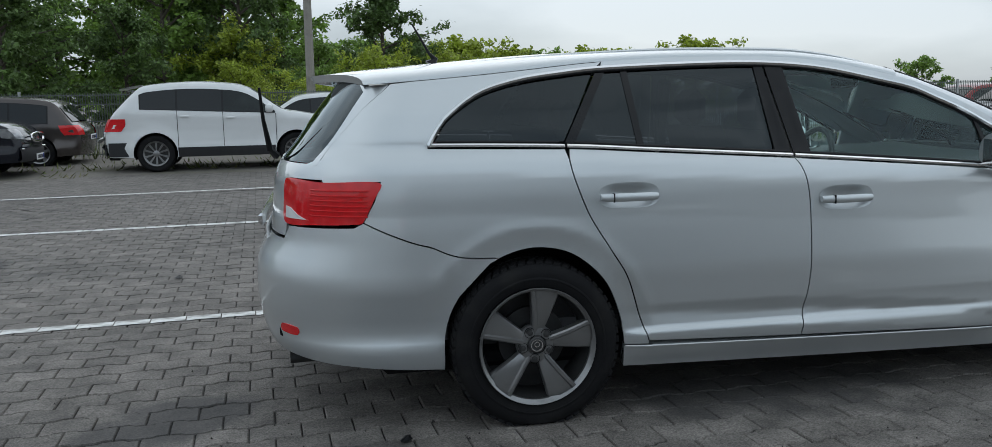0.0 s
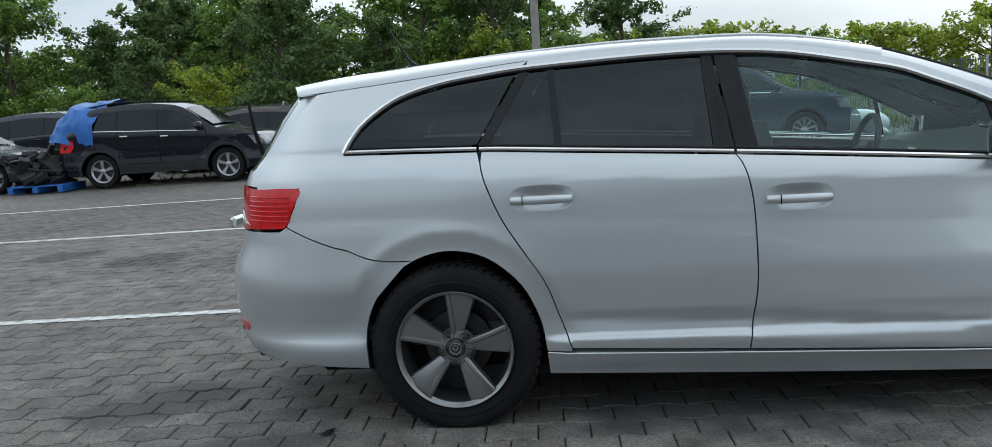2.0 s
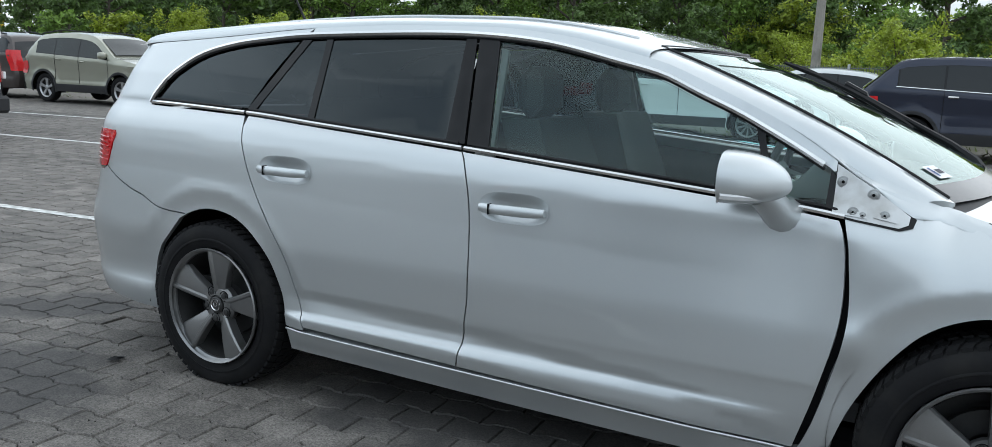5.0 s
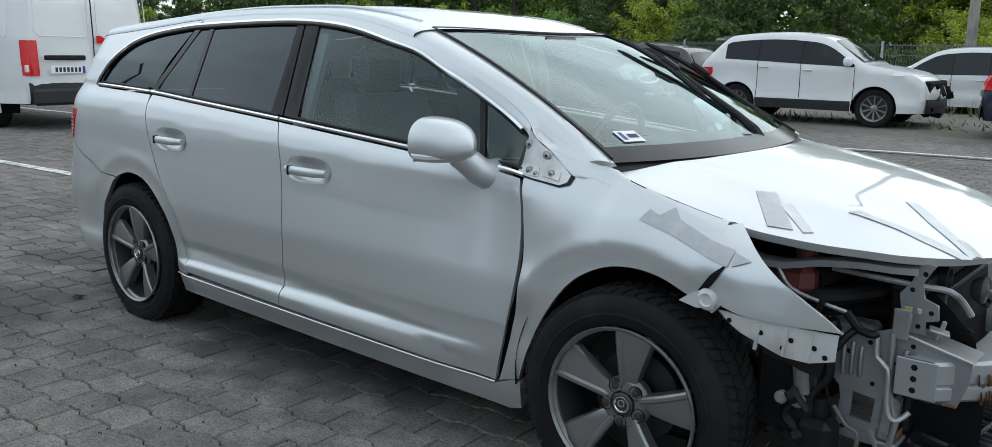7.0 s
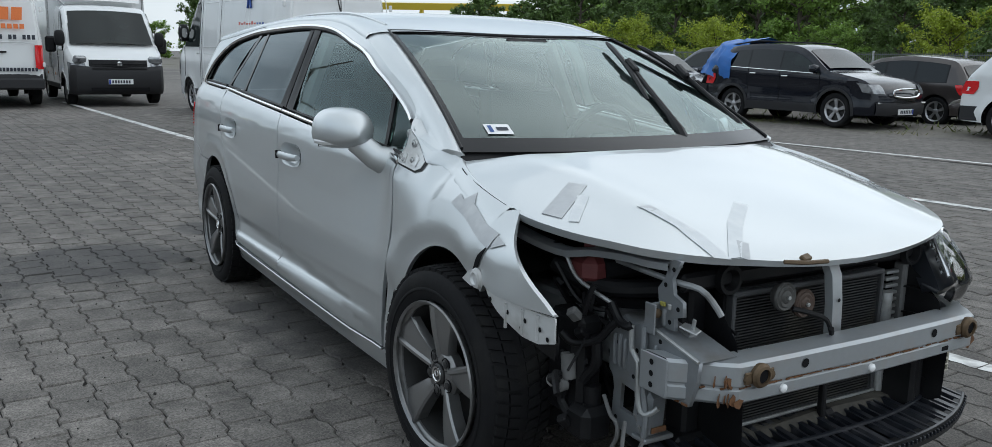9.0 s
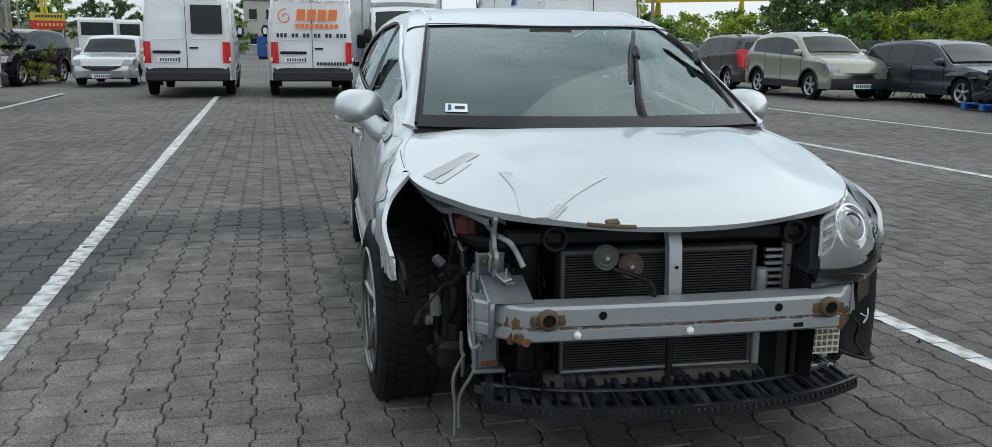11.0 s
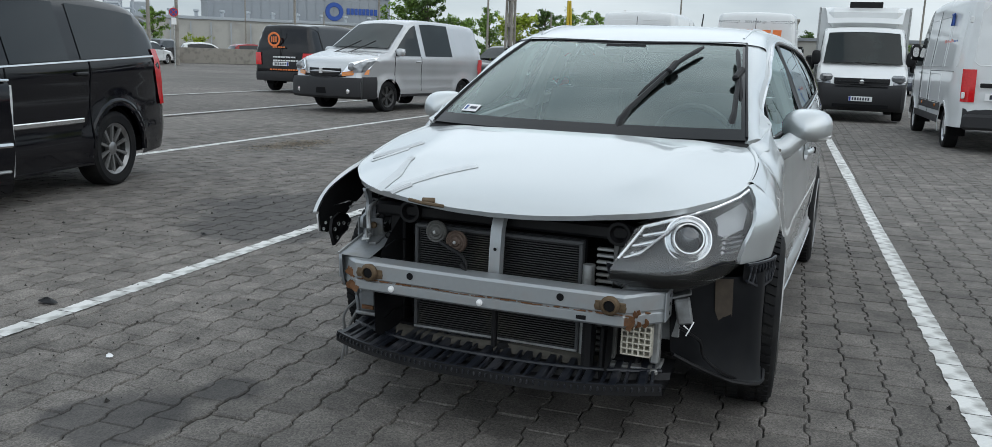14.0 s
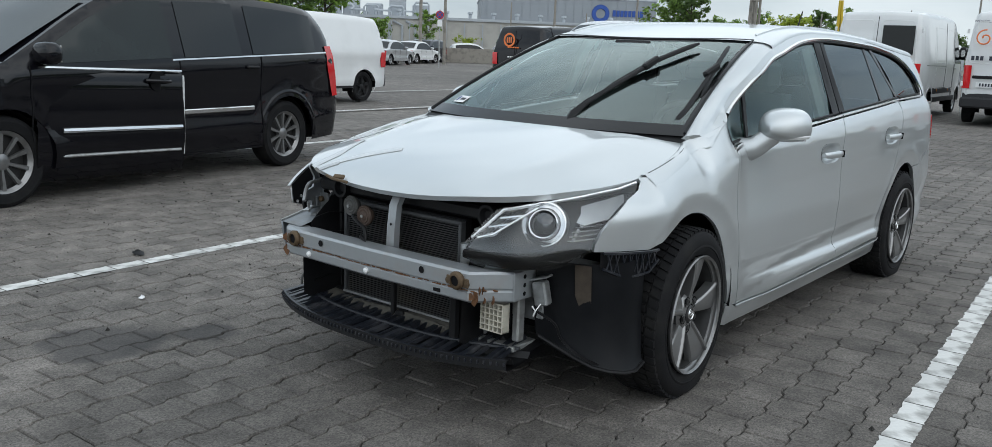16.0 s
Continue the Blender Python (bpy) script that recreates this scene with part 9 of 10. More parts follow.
def pole(x, y, h, r, label, lean=0.0, lattice=False):
    if lattice:
        ob = thing("utility_pole", label, "pole", "poles", pose(x, y, 0))
        for sx in (-1, 1):
            for sy in (-1, 1):
                part("leg", Shape().tube([(sx * 0.17, sy * 0.12, 0), (sx * 0.07, sy * 0.06, h)], 0.05, 5), CONCRETE, ob)
        for k in range(int(h / 0.9)):
            part("rung", Shape().box((0, 0, 0.5 + 0.9 * k), (0.30 - 0.016 * k, 0.2, 0.12), bevel=0.01), CONCRETE, ob)
        return ob
    return tagged(new("utility_pole", Shape().tube([(x, y, 0), (x + lean, y, h)], [r, r * 0.62], 10).mesh("utility_pole", CONCRETE)), label, "pole", "poles")


pole(-2.35, 19.3, 9.0, 0.12, "weathered concrete pole behind the parked cars")
pole(-24.9, -10.6, 9.5, 0.2, "lattice concrete pole beside a red box", lattice=True)
rb = thing("red_box", "red cabinet at the foot of a pole", "cabinet", m=pose(-24.3, -10.75, 0))
part("body", Shape().box((0, 0, 0.52), (0.42, 0.50, 0.95), bevel=0.03), P_RED, rb)
part("plinth", Shape().box((0, 0, 0.02), (0.9, 0.9, 0.12), bevel=0.02), CONCRETE, rb)
part("label_plate", Shape().box((0.215, 0, 0.7), (0.008, 0.22, 0.10)), INK, rb)
for az, d, h, r in ((-150.7, 62, 7.5, 0.09), (-157.5, 70, 8.0, 0.1), (-169.4, 95, 9.0, 0.12), (161.3, 60, 8.0, 0.13), (-138.6, 60, 8.5, 0.12), (-137.0, 62, 8.0, 0.14), (-145.5, 64, 7.5, 0.1), (-142.5, 75, 5.0, 0.08), (-147.2, 80, 4.5, 0.08), (176.8, 80, 9, 0.1), (-161.5, 70, 4.6, 0.08), (-166.0, 90, 6, 0.08)):
    pole(4.7 + d * math.cos(radians(az)), 0.5 + d * math.sin(radians(az)), h, r, "slim lamp pole beyond the lot")


def wire(a, b, sag):
    a, b = np.array(a, float), np.array(b, float)
    pts = [tuple(a + (b - a) * t - np.array([0, 0, sag * 4 * t * (1 - t)])) for t in np.linspace(0, 1, 14)]
    tagged(new("overhead_cable", Shape().tube(pts, 0.022, 4).mesh("overhead_cable", BLACK)), "thin black overhead cable between poles", "cable", "overhead cables")


at = lambda az, d, z: (4.7 + d * math.cos(radians(az)), 0.5 + d * math.sin(radians(az)), z)
wire(at(-169.4, 95, 8.6), at(176.8, 80, 8.2), 0.8)
wire(at(-169.4, 95, 8.0), at(-157.5, 70, 7.6), 0.6)
wire(at(-157.5, 70, 7.8), at(-142.5, 75, 8.5), 0.8)
wire(at(176.8, 80, 8.4), at(161.3, 60, 8.8), 0.9)
wire(at(176.8, 80, 7.4), at(150, 70, 12), 0.9)

sg_at = at(-138.5, 52, 0)
ns = thing("no_stopping_sign", "round blue and red no-stopping sign on a post", "sign", m=pose(sg_at[0], sg_at[1], 0, 0, 0, 40))
part("post", Shape().tube([(0, 0, 0), (0, 0, 3.3)], 0.035, 8), ALU, ns)
disc = part("disc", Shape().lathe([(0, 0.03), (0.24, 0.03), (0.24, 0.05), (0, 0.05)], (0, 0, 3.0), axis="x", n=28), SIGN_RED, ns)
part("disc_field", Shape().lathe([(0, 0.052), (0.185, 0.052), (0.185, 0.058), (0, 0.058)], (0, 0, 3.0), axis="x", n=28), LOGO_BLUE, disc)
for s in (-45, 45):
    part("cross_bar", Shape().box((0.064, 0, 3.0), (0.01, 0.37, 0.045), pose(0, 0, 0, s, 0, 0)), SIGN_RED, disc)
part("plate", Shape().box((0.04, 0, 2.52), (0.02, 0.26, 0.36), bevel=0.01), WHITE, ns)


def frame_at(az, d, turn):
    p = at(az, d, 0)
    return pose(p[0], p[1], 0, 0, 0, turn)


works = thing("factory_hall", "grey-clad factory hall with blue sign", "building", m=frame_at(-145.0, 118, -145.0 + 90 + 7))
part("wall", Shape().box((0, 0, 3.65), (20.5, 24, 7.3)), WALL_GREY, works)
part("parapet", Shape().box((0, 0, 7.35), (20.7, 24.2, 0.25)), GALV, works)
for k in range(20):
    part("cladding_seam", Shape().box((-9.75 + 1.02 * k, 12.02, 3.6), (0.05, 0.05, 7.2)), WALL_GREY, works)
part("sign_disc", Shape().lathe([(0.55, 12.03), (0.6, 12.12), (1.0, 12.12), (1.05, 12.03)], (-3.7, 0, 5.6), axis="y", n=28), LOGO_BLUE, works)
for k in range(8):
    part("sign_bar", Shape().box((-5.3 - 0.46 * k, 12.06, 5.7), (0.36, 0.08, 0.70)), LOGO_BLUE, works)
annex = thing("factory_annex", "low pale works building with roof ducts", "building", m=frame_at(-141.4, 104, -145.0 + 90 + 7))
part("wall", Shape().box((2, 0, 2.0), (48, 10, 4.0)), WALL_PALE, annex)
part("roof_edge", Shape().box((2, 0, 4.1), (48.4, 10.4, 0.3)), GALV, annex)
random.seed(4)
for k in range(16):
    part("roof_cowl", Shape().lathe([(0.18, 0), (0.18, 0.5), (0.3, 0.55), (0.28, 0.75), (0, 0.8)], (-20 + 2.6 * k, 4.2, 4.2), axis="z", n=10), GALV, annex)
for k in range(12):
    x = 8 + 1.4 * k
    part("duct", Shape().tube([(x, 3, 4.0), (x, 3, 4.6 + 0.5 * (int(x) % 3)), (x + 0.2, 3, 4.8 + 0.5 * (int(x) % 3)), (x + 1.4, 3, 4.8 + 0.5 * (int(x) % 3)), (x + 1.6, 3, 4.6 + 0.5 * (int(x) % 3)), (x + 1.6, 3, 4.2)], random.uniform(0.09, 0.2), 8), GALV, annex)
    part("pipe", Shape().tube([(x, 5.15, 0.6), (x, 5.15, 3.2), (x + 1.0, 5.15, 3.7)], 0.14, 6), GALV, annex)
for k in range(6):
    part("roof_unit", Shape().box((9 + 2.6 * k, 1.0, 4.9 + 0.4 * (k % 2)), (1.8, 1.6, 1.4 + 0.8 * (k % 2)), bevel=0.1), GALV, annex)
for k in range(22):
    part("pipe_rack", Shape().box((-20 + 2.0 * k, 5.2, 1.9), (0.12, 0.12, 3.6)), GALV, annex)
solo("boundary_wall", Shape().box((-44, -47, 0.55), (60, 0.2, 1.1), pose(0, 0, 0, 0, 0, -42)), CONCRETE, "grey concrete panel wall behind parked cars", "wall", kind="structure")
house = thing("cream_building", "cream rendered two-storey building with dark windows", "building", m=frame_at(-175.2, 118, 5))
part("wall", Shape().box((0, 0, 3.2), (8, 4.4, 6.4)), WALL_PALE, house)
part("roof", Shape().box((0, 0, 6.5), (8.4, 4.8, 0.3), bevel=0.05), CONCRETE, house)
for k in range(2):
    for z in (1.8, 4.7):
        wn2 = part("window", Shape().box((4.02, -1.1 + 2.0 * k, z), (0.08, 0.9, 1.2)), SOLID_GLASS, house)
        part("frame", Shape().box((4.03, -1.1 + 2.0 * k, z - 0.66), (0.16, 1.1, 0.08)), WHITE, wn2)
sheds = thing("low_sheds", "low pale sheds with grey roofs beyond the lot", "building", m=frame_at(-171, 135, 8))
part("wall", Shape().box((0, 0, 1.7), (10, 46, 3.4)), WALL_PALE, sheds)
part("roof", Shape().box((0, 0, 3.6), (10.6, 47, 0.5)), WALL_GREY, sheds)
sheds2 = thing("low_sheds", "long white hall beyond the trucks", "building", m=frame_at(178, 130, 0))
part("wall", Shape().box((0, 0, 2.2), (10, 26, 4.4)), WALL_PALE, sheds2)
part("roof", Shape().box((0, 0, 4.6), (10.6, 27, 0.4)), WALL_GREY, sheds2)
cont = thing("blue_container", "blue steel container on the paving", "container", m=frame_at(-175.2, 78, 5))
part("body", Shape().box((0, 0, 1.05), (2.6, 2.0, 1.7), bevel=0.03), P_BLUE, cont)
for k in range(7):
    part("rib", Shape().box((1.32, -0.9 + 0.3 * k, 1.05), (0.06, 0.08, 1.6)), P_BLUE, cont)
part("skid", Shape().box((0, 0, 0.1), (2.4, 1.8, 0.2)), BLACK, cont)
board = thing("yellow_red_board", "yellow and red roadside advertising board", "sign", m=frame_at(-162.8, 62, -162.8 + 180))
part("upper_panel", Shape().box((0, 0, 2.75), (0.08, 1.9, 0.45)), YELLOW, board)
part("lower_panel", Shape().box((0, 0, 2.25), (0.08, 1.9, 0.5)), SIGN_RED, board)
for z, n in ((2.78, 9), (2.28, 7)):
    for k in range(n):
        part("text_bar", Shape().box((0.05, 0.75 - 1.5 * k / n, z), (0.02, 0.12, 0.16)), INK if z > 2.5 else YELLOW, board)
for y in (-0.8, 0.8):
    part("post", Shape().tube([(0, y, 0), (0, y, 2.9)], 0.04, 6), ALU, board)
mast = tagged(new("yellow_mast", Shape().tube([at(-162.6, 64, 0), at(-162.6, 64, 5.2)], 0.10, 6).tube([at(-163.0, 64, 0), at(-162.7, 64, 5.2)], 0.08, 6).mesh("yellow_mast", YELLOW)), "slim yellow mast behind an advertising board", "mast")
crane = thing("gantry_crane", "yellow gantry crane over the far yard", "crane")
part("beam", Shape().tube([at(166, 118, 7.0), at(149, 106, 6.9)], 0.55, 4), YELLOW, crane)
for az in (166, 160, 155, 149.5):
    part("leg", Shape().tube([at(az, 116, 0), at(az + 0.3, 114, 7.0)], 0.25, 5), YELLOW, crane)
    part("leg", Shape().tube([at(az + 0.9, 116, 0), at(az + 0.3, 114, 7.0)], 0.2, 5), YELLOW, crane)
for az, d in ((-165.5, 66), (-167.0, 70), (-168.2, 78)):
    p = at(az, d, 0)
    tr = thing("parked_truck", "white lorry with grey body far off", "truck", "lorries far off", pose(p[0], p[1], 0, 0, 0, 10))
    part("cab", Shape().box((1.2, 0, 1.6), (1.8, 2.3, 2.4), bevel=0.15), P_WHITE, tr)
    part("cab_window", Shape().box((2.11, 0, 2.1), (0.03, 1.9, 0.8)), SOLID_GLASS, tr)
    part("load_body", Shape().box((-2.2, 0, 1.7), (4.8, 2.4, 1.6), bevel=0.03), GALV, tr)
    for sx in (1.2, -1.6, -3.2):
        for sy in (-1, 1):
            part("wheel", Shape().lathe([(0.0, -0.14), (0.45, -0.14), (0.48, 0), (0.45, 0.14), (0, 0.14)], (sx, sy * 1.0, 0.48), n=16), RUBBER, tr)

# ---------------------------------------------------------------- front of the silver van, litter on the paving
part("grille_bar", Shape().grid([[(4.80 + 0.125 * (1 - a * a) + o, a * 0.42, z) for a in np.linspace(-1, 1, 9)] for z, o in ((0.80, -0.01), (0.83, 0.015), (0.86, -0.01))]), ALLOY, silver_van)
part("grille_mouth", Shape().grid([[(4.80 + 0.118 * (1 - a * a) + o, a * 0.44, z) for a in np.linspace(-1, 1, 9)] for z, o in ((0.73, 0.0), (0.90, -0.004))]), BLACK, silver_van)
part("air_intake", Shape().grid([[(4.80 + 0.150 * (1 - a * a), a * 0.46, z) for a in np.linspace(-1, 1, 9)] for z in (0.38, 0.50)]), VOID, silver_van)
part("badge", Shape().box((4.93, 0, 0.845), (0.02, 0.10, 0.12), bevel=0.006), CHROME, silver_van)
for sg in (-1, 1):
    part("wiper_arm", Shape().tube([(3.98, sg * 0.2 - 0.3, 1.22), (3.75, sg * 0.2 + 0.05, 1.40), (3.62, sg * 0.2 + 0.2, 1.50)], 0.012, 5), BLACK, silver_van)
    part("bumper_lamp", Shape().lathe([(0.055, 0), (0.05, 0.012), (0, 0.02)], (4.86, sg * 0.66, 0.44), axis="x", n=14), LAMP, silver_van)

random.seed(41)


def scrap(x, y, w, h, m, label, category, name):
    """A crumpled flat bit lying on the paving."""
    rng = [random.uniform(0.55, 1.15) for _ in range(9)]
    top = [(w * r * math.cos(a), w * 0.6 * r * math.sin(a)) for r, a in zip(rng, np.linspace(0, 2 * math.pi, 10)[:-1])]
    s = Shape()
    s.grid([[(px * k, py * k, h * (1.1 - k) * random.uniform(0.6, 1.3) + 0.004) for px, py in top] for k in (1.0, 0.8, 0.45, 0.05)], closed=True)
    ob = tagged(new(name, s.mesh(name, m, 50)), label, category)
    ob.matrix_basis = pose(x, y, 0.006, 0, 0, random.uniform(0, 360))
    return ob


scrap(2.2, -1.66, 0.03, 0.012, WHITE, "small white plastic chip on the paving", "debris", "plastic_chip")
scrap(1.75, -2.52, 0.07, 0.02, BLACK, "crumpled black rag on the paving", "rag", "rag")
scrap(0.09, -2.96, 0.035, 0.012, BLACK, "dark rubber crumb on the paving", "debris", "rubber_scrap")
scrap(-1.87, -0.93, 0.045, 0.012, BLACK, "dark rubber crumb on the paving", "debris", "rubber_scrap")
scrap(-3.2, 2.6, 0.06, 0.015, BLACK, "black plastic sliver on the paving", "debris", "plastic_sliver")
SAND = mat("spilled_sand", (0.24, 0.19, 0.13), 0.95, vary=0.3, fine=60, coarse=4, tint=(0.14, 0.12, 0.10), bump=0.002)
GRIT = mat("dark_grit", (0.03, 0.028, 0.025), 0.95, vary=0.4)
gv, gf = [], []
for k in range(2600):
    c = random.random()
    if c < 0.22:
        x, y = random.gauss(-5.24, 0.45), random.gauss(-5.95, 0.22)
    elif c < 0.6:
        x, y = random.uniform(-3, 5), random.uniform(-4.5, -1.2)
    else:
        x, y = random.uniform(-9, 6), random.uniform(-8, 8)
    if abs(x) < 2.3 and abs(y) < 0.75:
        continue
    r = random.uniform(0.002, 0.006) * (1 + 1.2 * (random.random() < 0.06))
    a = random.uniform(0, 6.3)
    b = len(gv)
    gv += [(x + r * math.cos(a + q), y + r * math.sin(a + q), 0.002) for q in (0, 2.1, 4.2)] + [(x, y, 0.004 + r)]
    gf += [(b, b + 1, b + 3), (b + 1, b + 2, b + 3), (b + 2, b, b + 3)]
me = bpy.data.meshes.new("grit")
me.from_pydata(gv, [], gf)
me.materials.append(GRIT)
tagged(new("grit", me), "scattered grit and crumbs on the paving", "grit", kind="stuff")
gv, gf = [], []
for k in range(900):
    x, y, r, a, b = random.gauss(-5.24, 0.42), random.gauss(-5.95, 0.18), random.uniform(0.006, 0.022), random.uniform(0, 6.3), len(gv)
    gv += [(x + r * math.cos(a + q), y + r * math.sin(a + q), 0.004) for q in (0, 1.3, 2.7, 3.9, 5.1)]
    gf.append((b, b + 1, b + 2, b + 3, b + 4))
me = bpy.data.meshes.new("sand")
me.from_pydata(gv, [], gf)
me.materials.append(SAND)
tagged(new("sand", me), "thin scatter of spilled sand on the paving", "sand", kind="stuff")

# bright grille of the black SUV
night = vans["black SUV with blue tarpaulin over its rear"]
ring = curve([(-0.40, 0.66), (-0.44, 0.76), (0.0, 0.80), (0.44, 0.76), (0.40, 0.66), (0.0, 0.63)], 0.06, closed=True)
part("grille_frame", Shape().tube([(4.44 + 0.108 * (1 - (y / 0.93) ** 2), y, z) for y, z in [*ring, ring[0]]], 0.020, 6), CHROME, night)
for sg in (-1, 1):
    part("lamp_strip", Shape().box((4.42, sg * 0.66, 0.52), (0.05, 0.30, 0.035), pose(0, 0, 0, 0, 0, -sg * 14), 0.01), CHROME, night)

# damaged rear and front of the white SUV
suv = next(o for o in bpy.data.objects if o.name == "suv_car")
random.seed(5)
for name, x0, n in (("torn_bumper", -0.02, 18), ("crushed_front", 4.30, 22)):
    lump = Shape()
    for k in range(n):
        lump.box((x0 + random.uniform(-0.10, 0.14), random.uniform(-0.75, 0.75), random.uniform(0.26, 0.60)), (random.uniform(0.04, 0.2), random.uniform(0.08, 0.35), random.uniform(0.03, 0.18)), pose(0, 0, 0, *(random.uniform(-40, 40) for _ in range(3))), 0.012)
    part(name, lump, BLACK, suv)
part("roof_spoiler", Shape().grid([[(0.62 - 0.34 * t, a * (0.60 - 0.04 * t), 1.635 - 0.05 * t + 0.02 * (1 - a * a) - d) for a in np.linspace(-1, 1, 9)] for t, d in ((0, 0), (0.5, 0), (1, 0.01), (1, 0.05), (0.4, 0.08))]), P_WHITE, suv)
for sg in (-1, 1):
    part("dark_skirt", Shape().grid([[(x, sg * (0.905 - 0.06 * (x < 0.3) * (0.3 - x) / 0.3), z) for z in (0.30, 0.42, 0.56)] for x in (0.06, 0.16, 0.3, 0.42)]), GREY_PLASTIC, suv)
part("bent_flap", Shape().grid([[(-0.05 - 0.14 * t, y, 0.66 - 0.10 * t * t + 0.02 * math.sin(9 * y)) for y in np.linspace(-0.8, 0.8, 14)] for t in np.linspace(0, 1, 5)]), P_WHITE, suv)
part("loose_panel", Shape().grid([[(4.28 + 0.10 * t, -0.92 - 0.03 * t, 0.50 + 0.22 * k + 0.03 * t) for k in np.linspace(0, 1, 4)] for t in np.linspace(0, 1, 4)]), P_WHITE, suv)

# cab front of the refrigerated truck
part("cab_grille", Shape().grid([[(4.90 + 0.125 * (1 - a * a) + o, a * 0.62, z) for a in np.linspace(-1, 1, 9)] for z, o in ((0.80, 0.0), (0.95, -0.01), (1.02, -0.03))]), BLACK, truck)
part("cab_badge", Shape().lathe([(0.06, 0), (0.055, 0.01), (0, 0.014)], (5.02, 0, 0.93), axis="x", n=16), CHROME, truck)
for sg in (-1, 1):
    part("cab_lamp", Shape().box((4.86, sg * 0.80, 1.02), (0.12, 0.30, 0.16), pose(0, 0, 0, 0, 20, -sg * 28), 0.03), VEHICLE_LAMP, truck)
    part("fog_lamp", Shape().lathe([(0.06, 0), (0.05, 0.012), (0, 0.016)], (4.96, sg * 0.72, 0.52), axis="x", n=14), VEHICLE_LAMP, truck)
rows = []
for t in np.linspace(0, 1, 7):
    w = 0.90 - 0.08 * t
    rows.append([(4.30 - 0.66 * t + 0.09 * (1 - a * a) * (1 - 0.4 * t), a * w, 1.36 + 0.72 * t + 0.03 * (1 - a * a)) for a in np.linspace(-1, 1, 13)])
part("cab_windscreen", Shape().grid(rows), SOLID_GLASS, truck)

# ---------------------------------------------------------------- ground
LOT = radians(3.8)


def lot(u, v):
    """From the lot's own axes (along and across its lines) to the world's."""
    return (u * math.cos(LOT) - v * math.sin(LOT), u * math.sin(LOT) + v * math.cos(LOT))


STAINS = [(-2.74, -0.44, 0.30), (-2.95, -0.62, 0.22), (2.66, -1.19, 0.26), (2.25, -1.0, 0.14), (-1.15, -3.0, 1.0), (-1.75, -2.55, 0.75), (-0.45, -2.75, 0.7), (-2.1, -1.45, 0.6), (-6.1, 3.98, 0.4), (-5.03, 3.55, 0.42), (-0.3, -0.2, 0.9), (0.9, 0.2, 0.7)]


def paving(name, base, tint, blocks):
    """Grey concrete with wear at several scales, oil stains at their places and, where blocks is set, joints."""
    m = mat(name, base, 0.86, vary=0.42, fine=150, coarse=0.55, tint=tint, bump=0.0013, random=0.0 if blocks else 0.16)
    n, l = m.node_tree.nodes, m.node_tree.links
    b = n["Principled BSDF"]
    geo = n.new("ShaderNodeNewGeometry")
    for k in [k for k in n if k.type == "TEX_NOISE"]:
        l.new(geo.outputs["Position"], k.inputs["Vector"])
    last = b.inputs["Base Color"].links[0].from_socket
    mid = n.new("ShaderNodeTexNoise")
    mid.inputs["Scale"].default_value, mid.inputs["Detail"].default_value = 6.0, 6
    l.new(geo.outputs["Position"], mid.inputs["Vector"])
    far = n.new("ShaderNodeTexNoise")
    far.inputs["Scale"].default_value, far.inputs["Detail"].default_value = 0.16, 4
    l.new(geo.outputs["Position"], far.inputs["Vector"])
    for src, lo, hi in ((mid, 0.68, 1.32), (far, 0.72, 1.26)):
        mr, hs = n.new("ShaderNodeMapRange"), n.new("ShaderNodeHueSaturation")
        mr.inputs["From Min"].default_value, mr.inputs["From Max"].default_value = 0.3, 0.7
        mr.inputs["To Min"].default_value, mr.inputs["To Max"].default_value = lo, hi
        l.new(src.outputs["Fac"], mr.inputs["Value"])
        l.new(mr.outputs["Result"], hs.inputs["Value"])
        l.new(last, hs.inputs["Color"])
        last = hs.outputs["Color"]
    # pale and dark grit in the concrete
    grit = n.new("ShaderNodeTexVoronoi")
    grit.inputs["Scale"].default_value = 170.0
    l.new(geo.outputs["Position"], grit.inputs["Vector"])
    gs, gm, gh = n.new("ShaderNodeSeparateColor"), n.new("ShaderNodeMapRange"), n.new("ShaderNodeHueSaturation")
    gm.inputs["To Min"].default_value, gm.inputs["To Max"].default_value = 0.62, 1.36
    l.new(grit.outputs["Color"], gs.inputs["Color"])
    l.new(gs.outputs["Red"], gm.inputs["Value"])
    l.new(gm.outputs["Result"], gh.inputs["Value"])
    l.new(last, gh.inputs["Color"])
    last = gh.outputs["Color"]
    wob = n.new("ShaderNodeTexNoise")
    wob.inputs["Scale"].default_value, wob.inputs["Detail"].default_value = 3.5, 4
    l.new(geo.outputs["Position"], wob.inputs["Vector"])
    mask = None
    for x, y, r in STAINS:
        d = n.new("ShaderNodeVectorMath")
        d.operation = "DISTANCE"
        d.inputs[1].default_value = (x, y, 0)
        l.new(geo.outputs["Position"], d.inputs[0])
        ad = n.new("ShaderNodeMath")
        ad.operation = "MULTIPLY_ADD"
        ad.inputs[1].default_value = -1.1 * r
        l.new(wob.outputs["Fac"], ad.inputs[0])
        l.new(d.outputs["Value"], ad.inputs[2])
        mr = n.new("ShaderNodeMapRange")
        mr.interpolation_type = "SMOOTHSTEP"
        mr.inputs["From Min"].default_value, mr.inputs["From Max"].default_value = 0.10 * r, 0.52 * r
        mr.inputs["To Min"].default_value, mr.inputs["To Max"].default_value = 0.62, 0.0
        l.new(ad.outputs[0], mr.inputs["Value"])
        if mask is None:
            mask = mr.outputs["Result"]
        else:
            mx = n.new("ShaderNodeMath")
            mx.operation = "MAXIMUM"
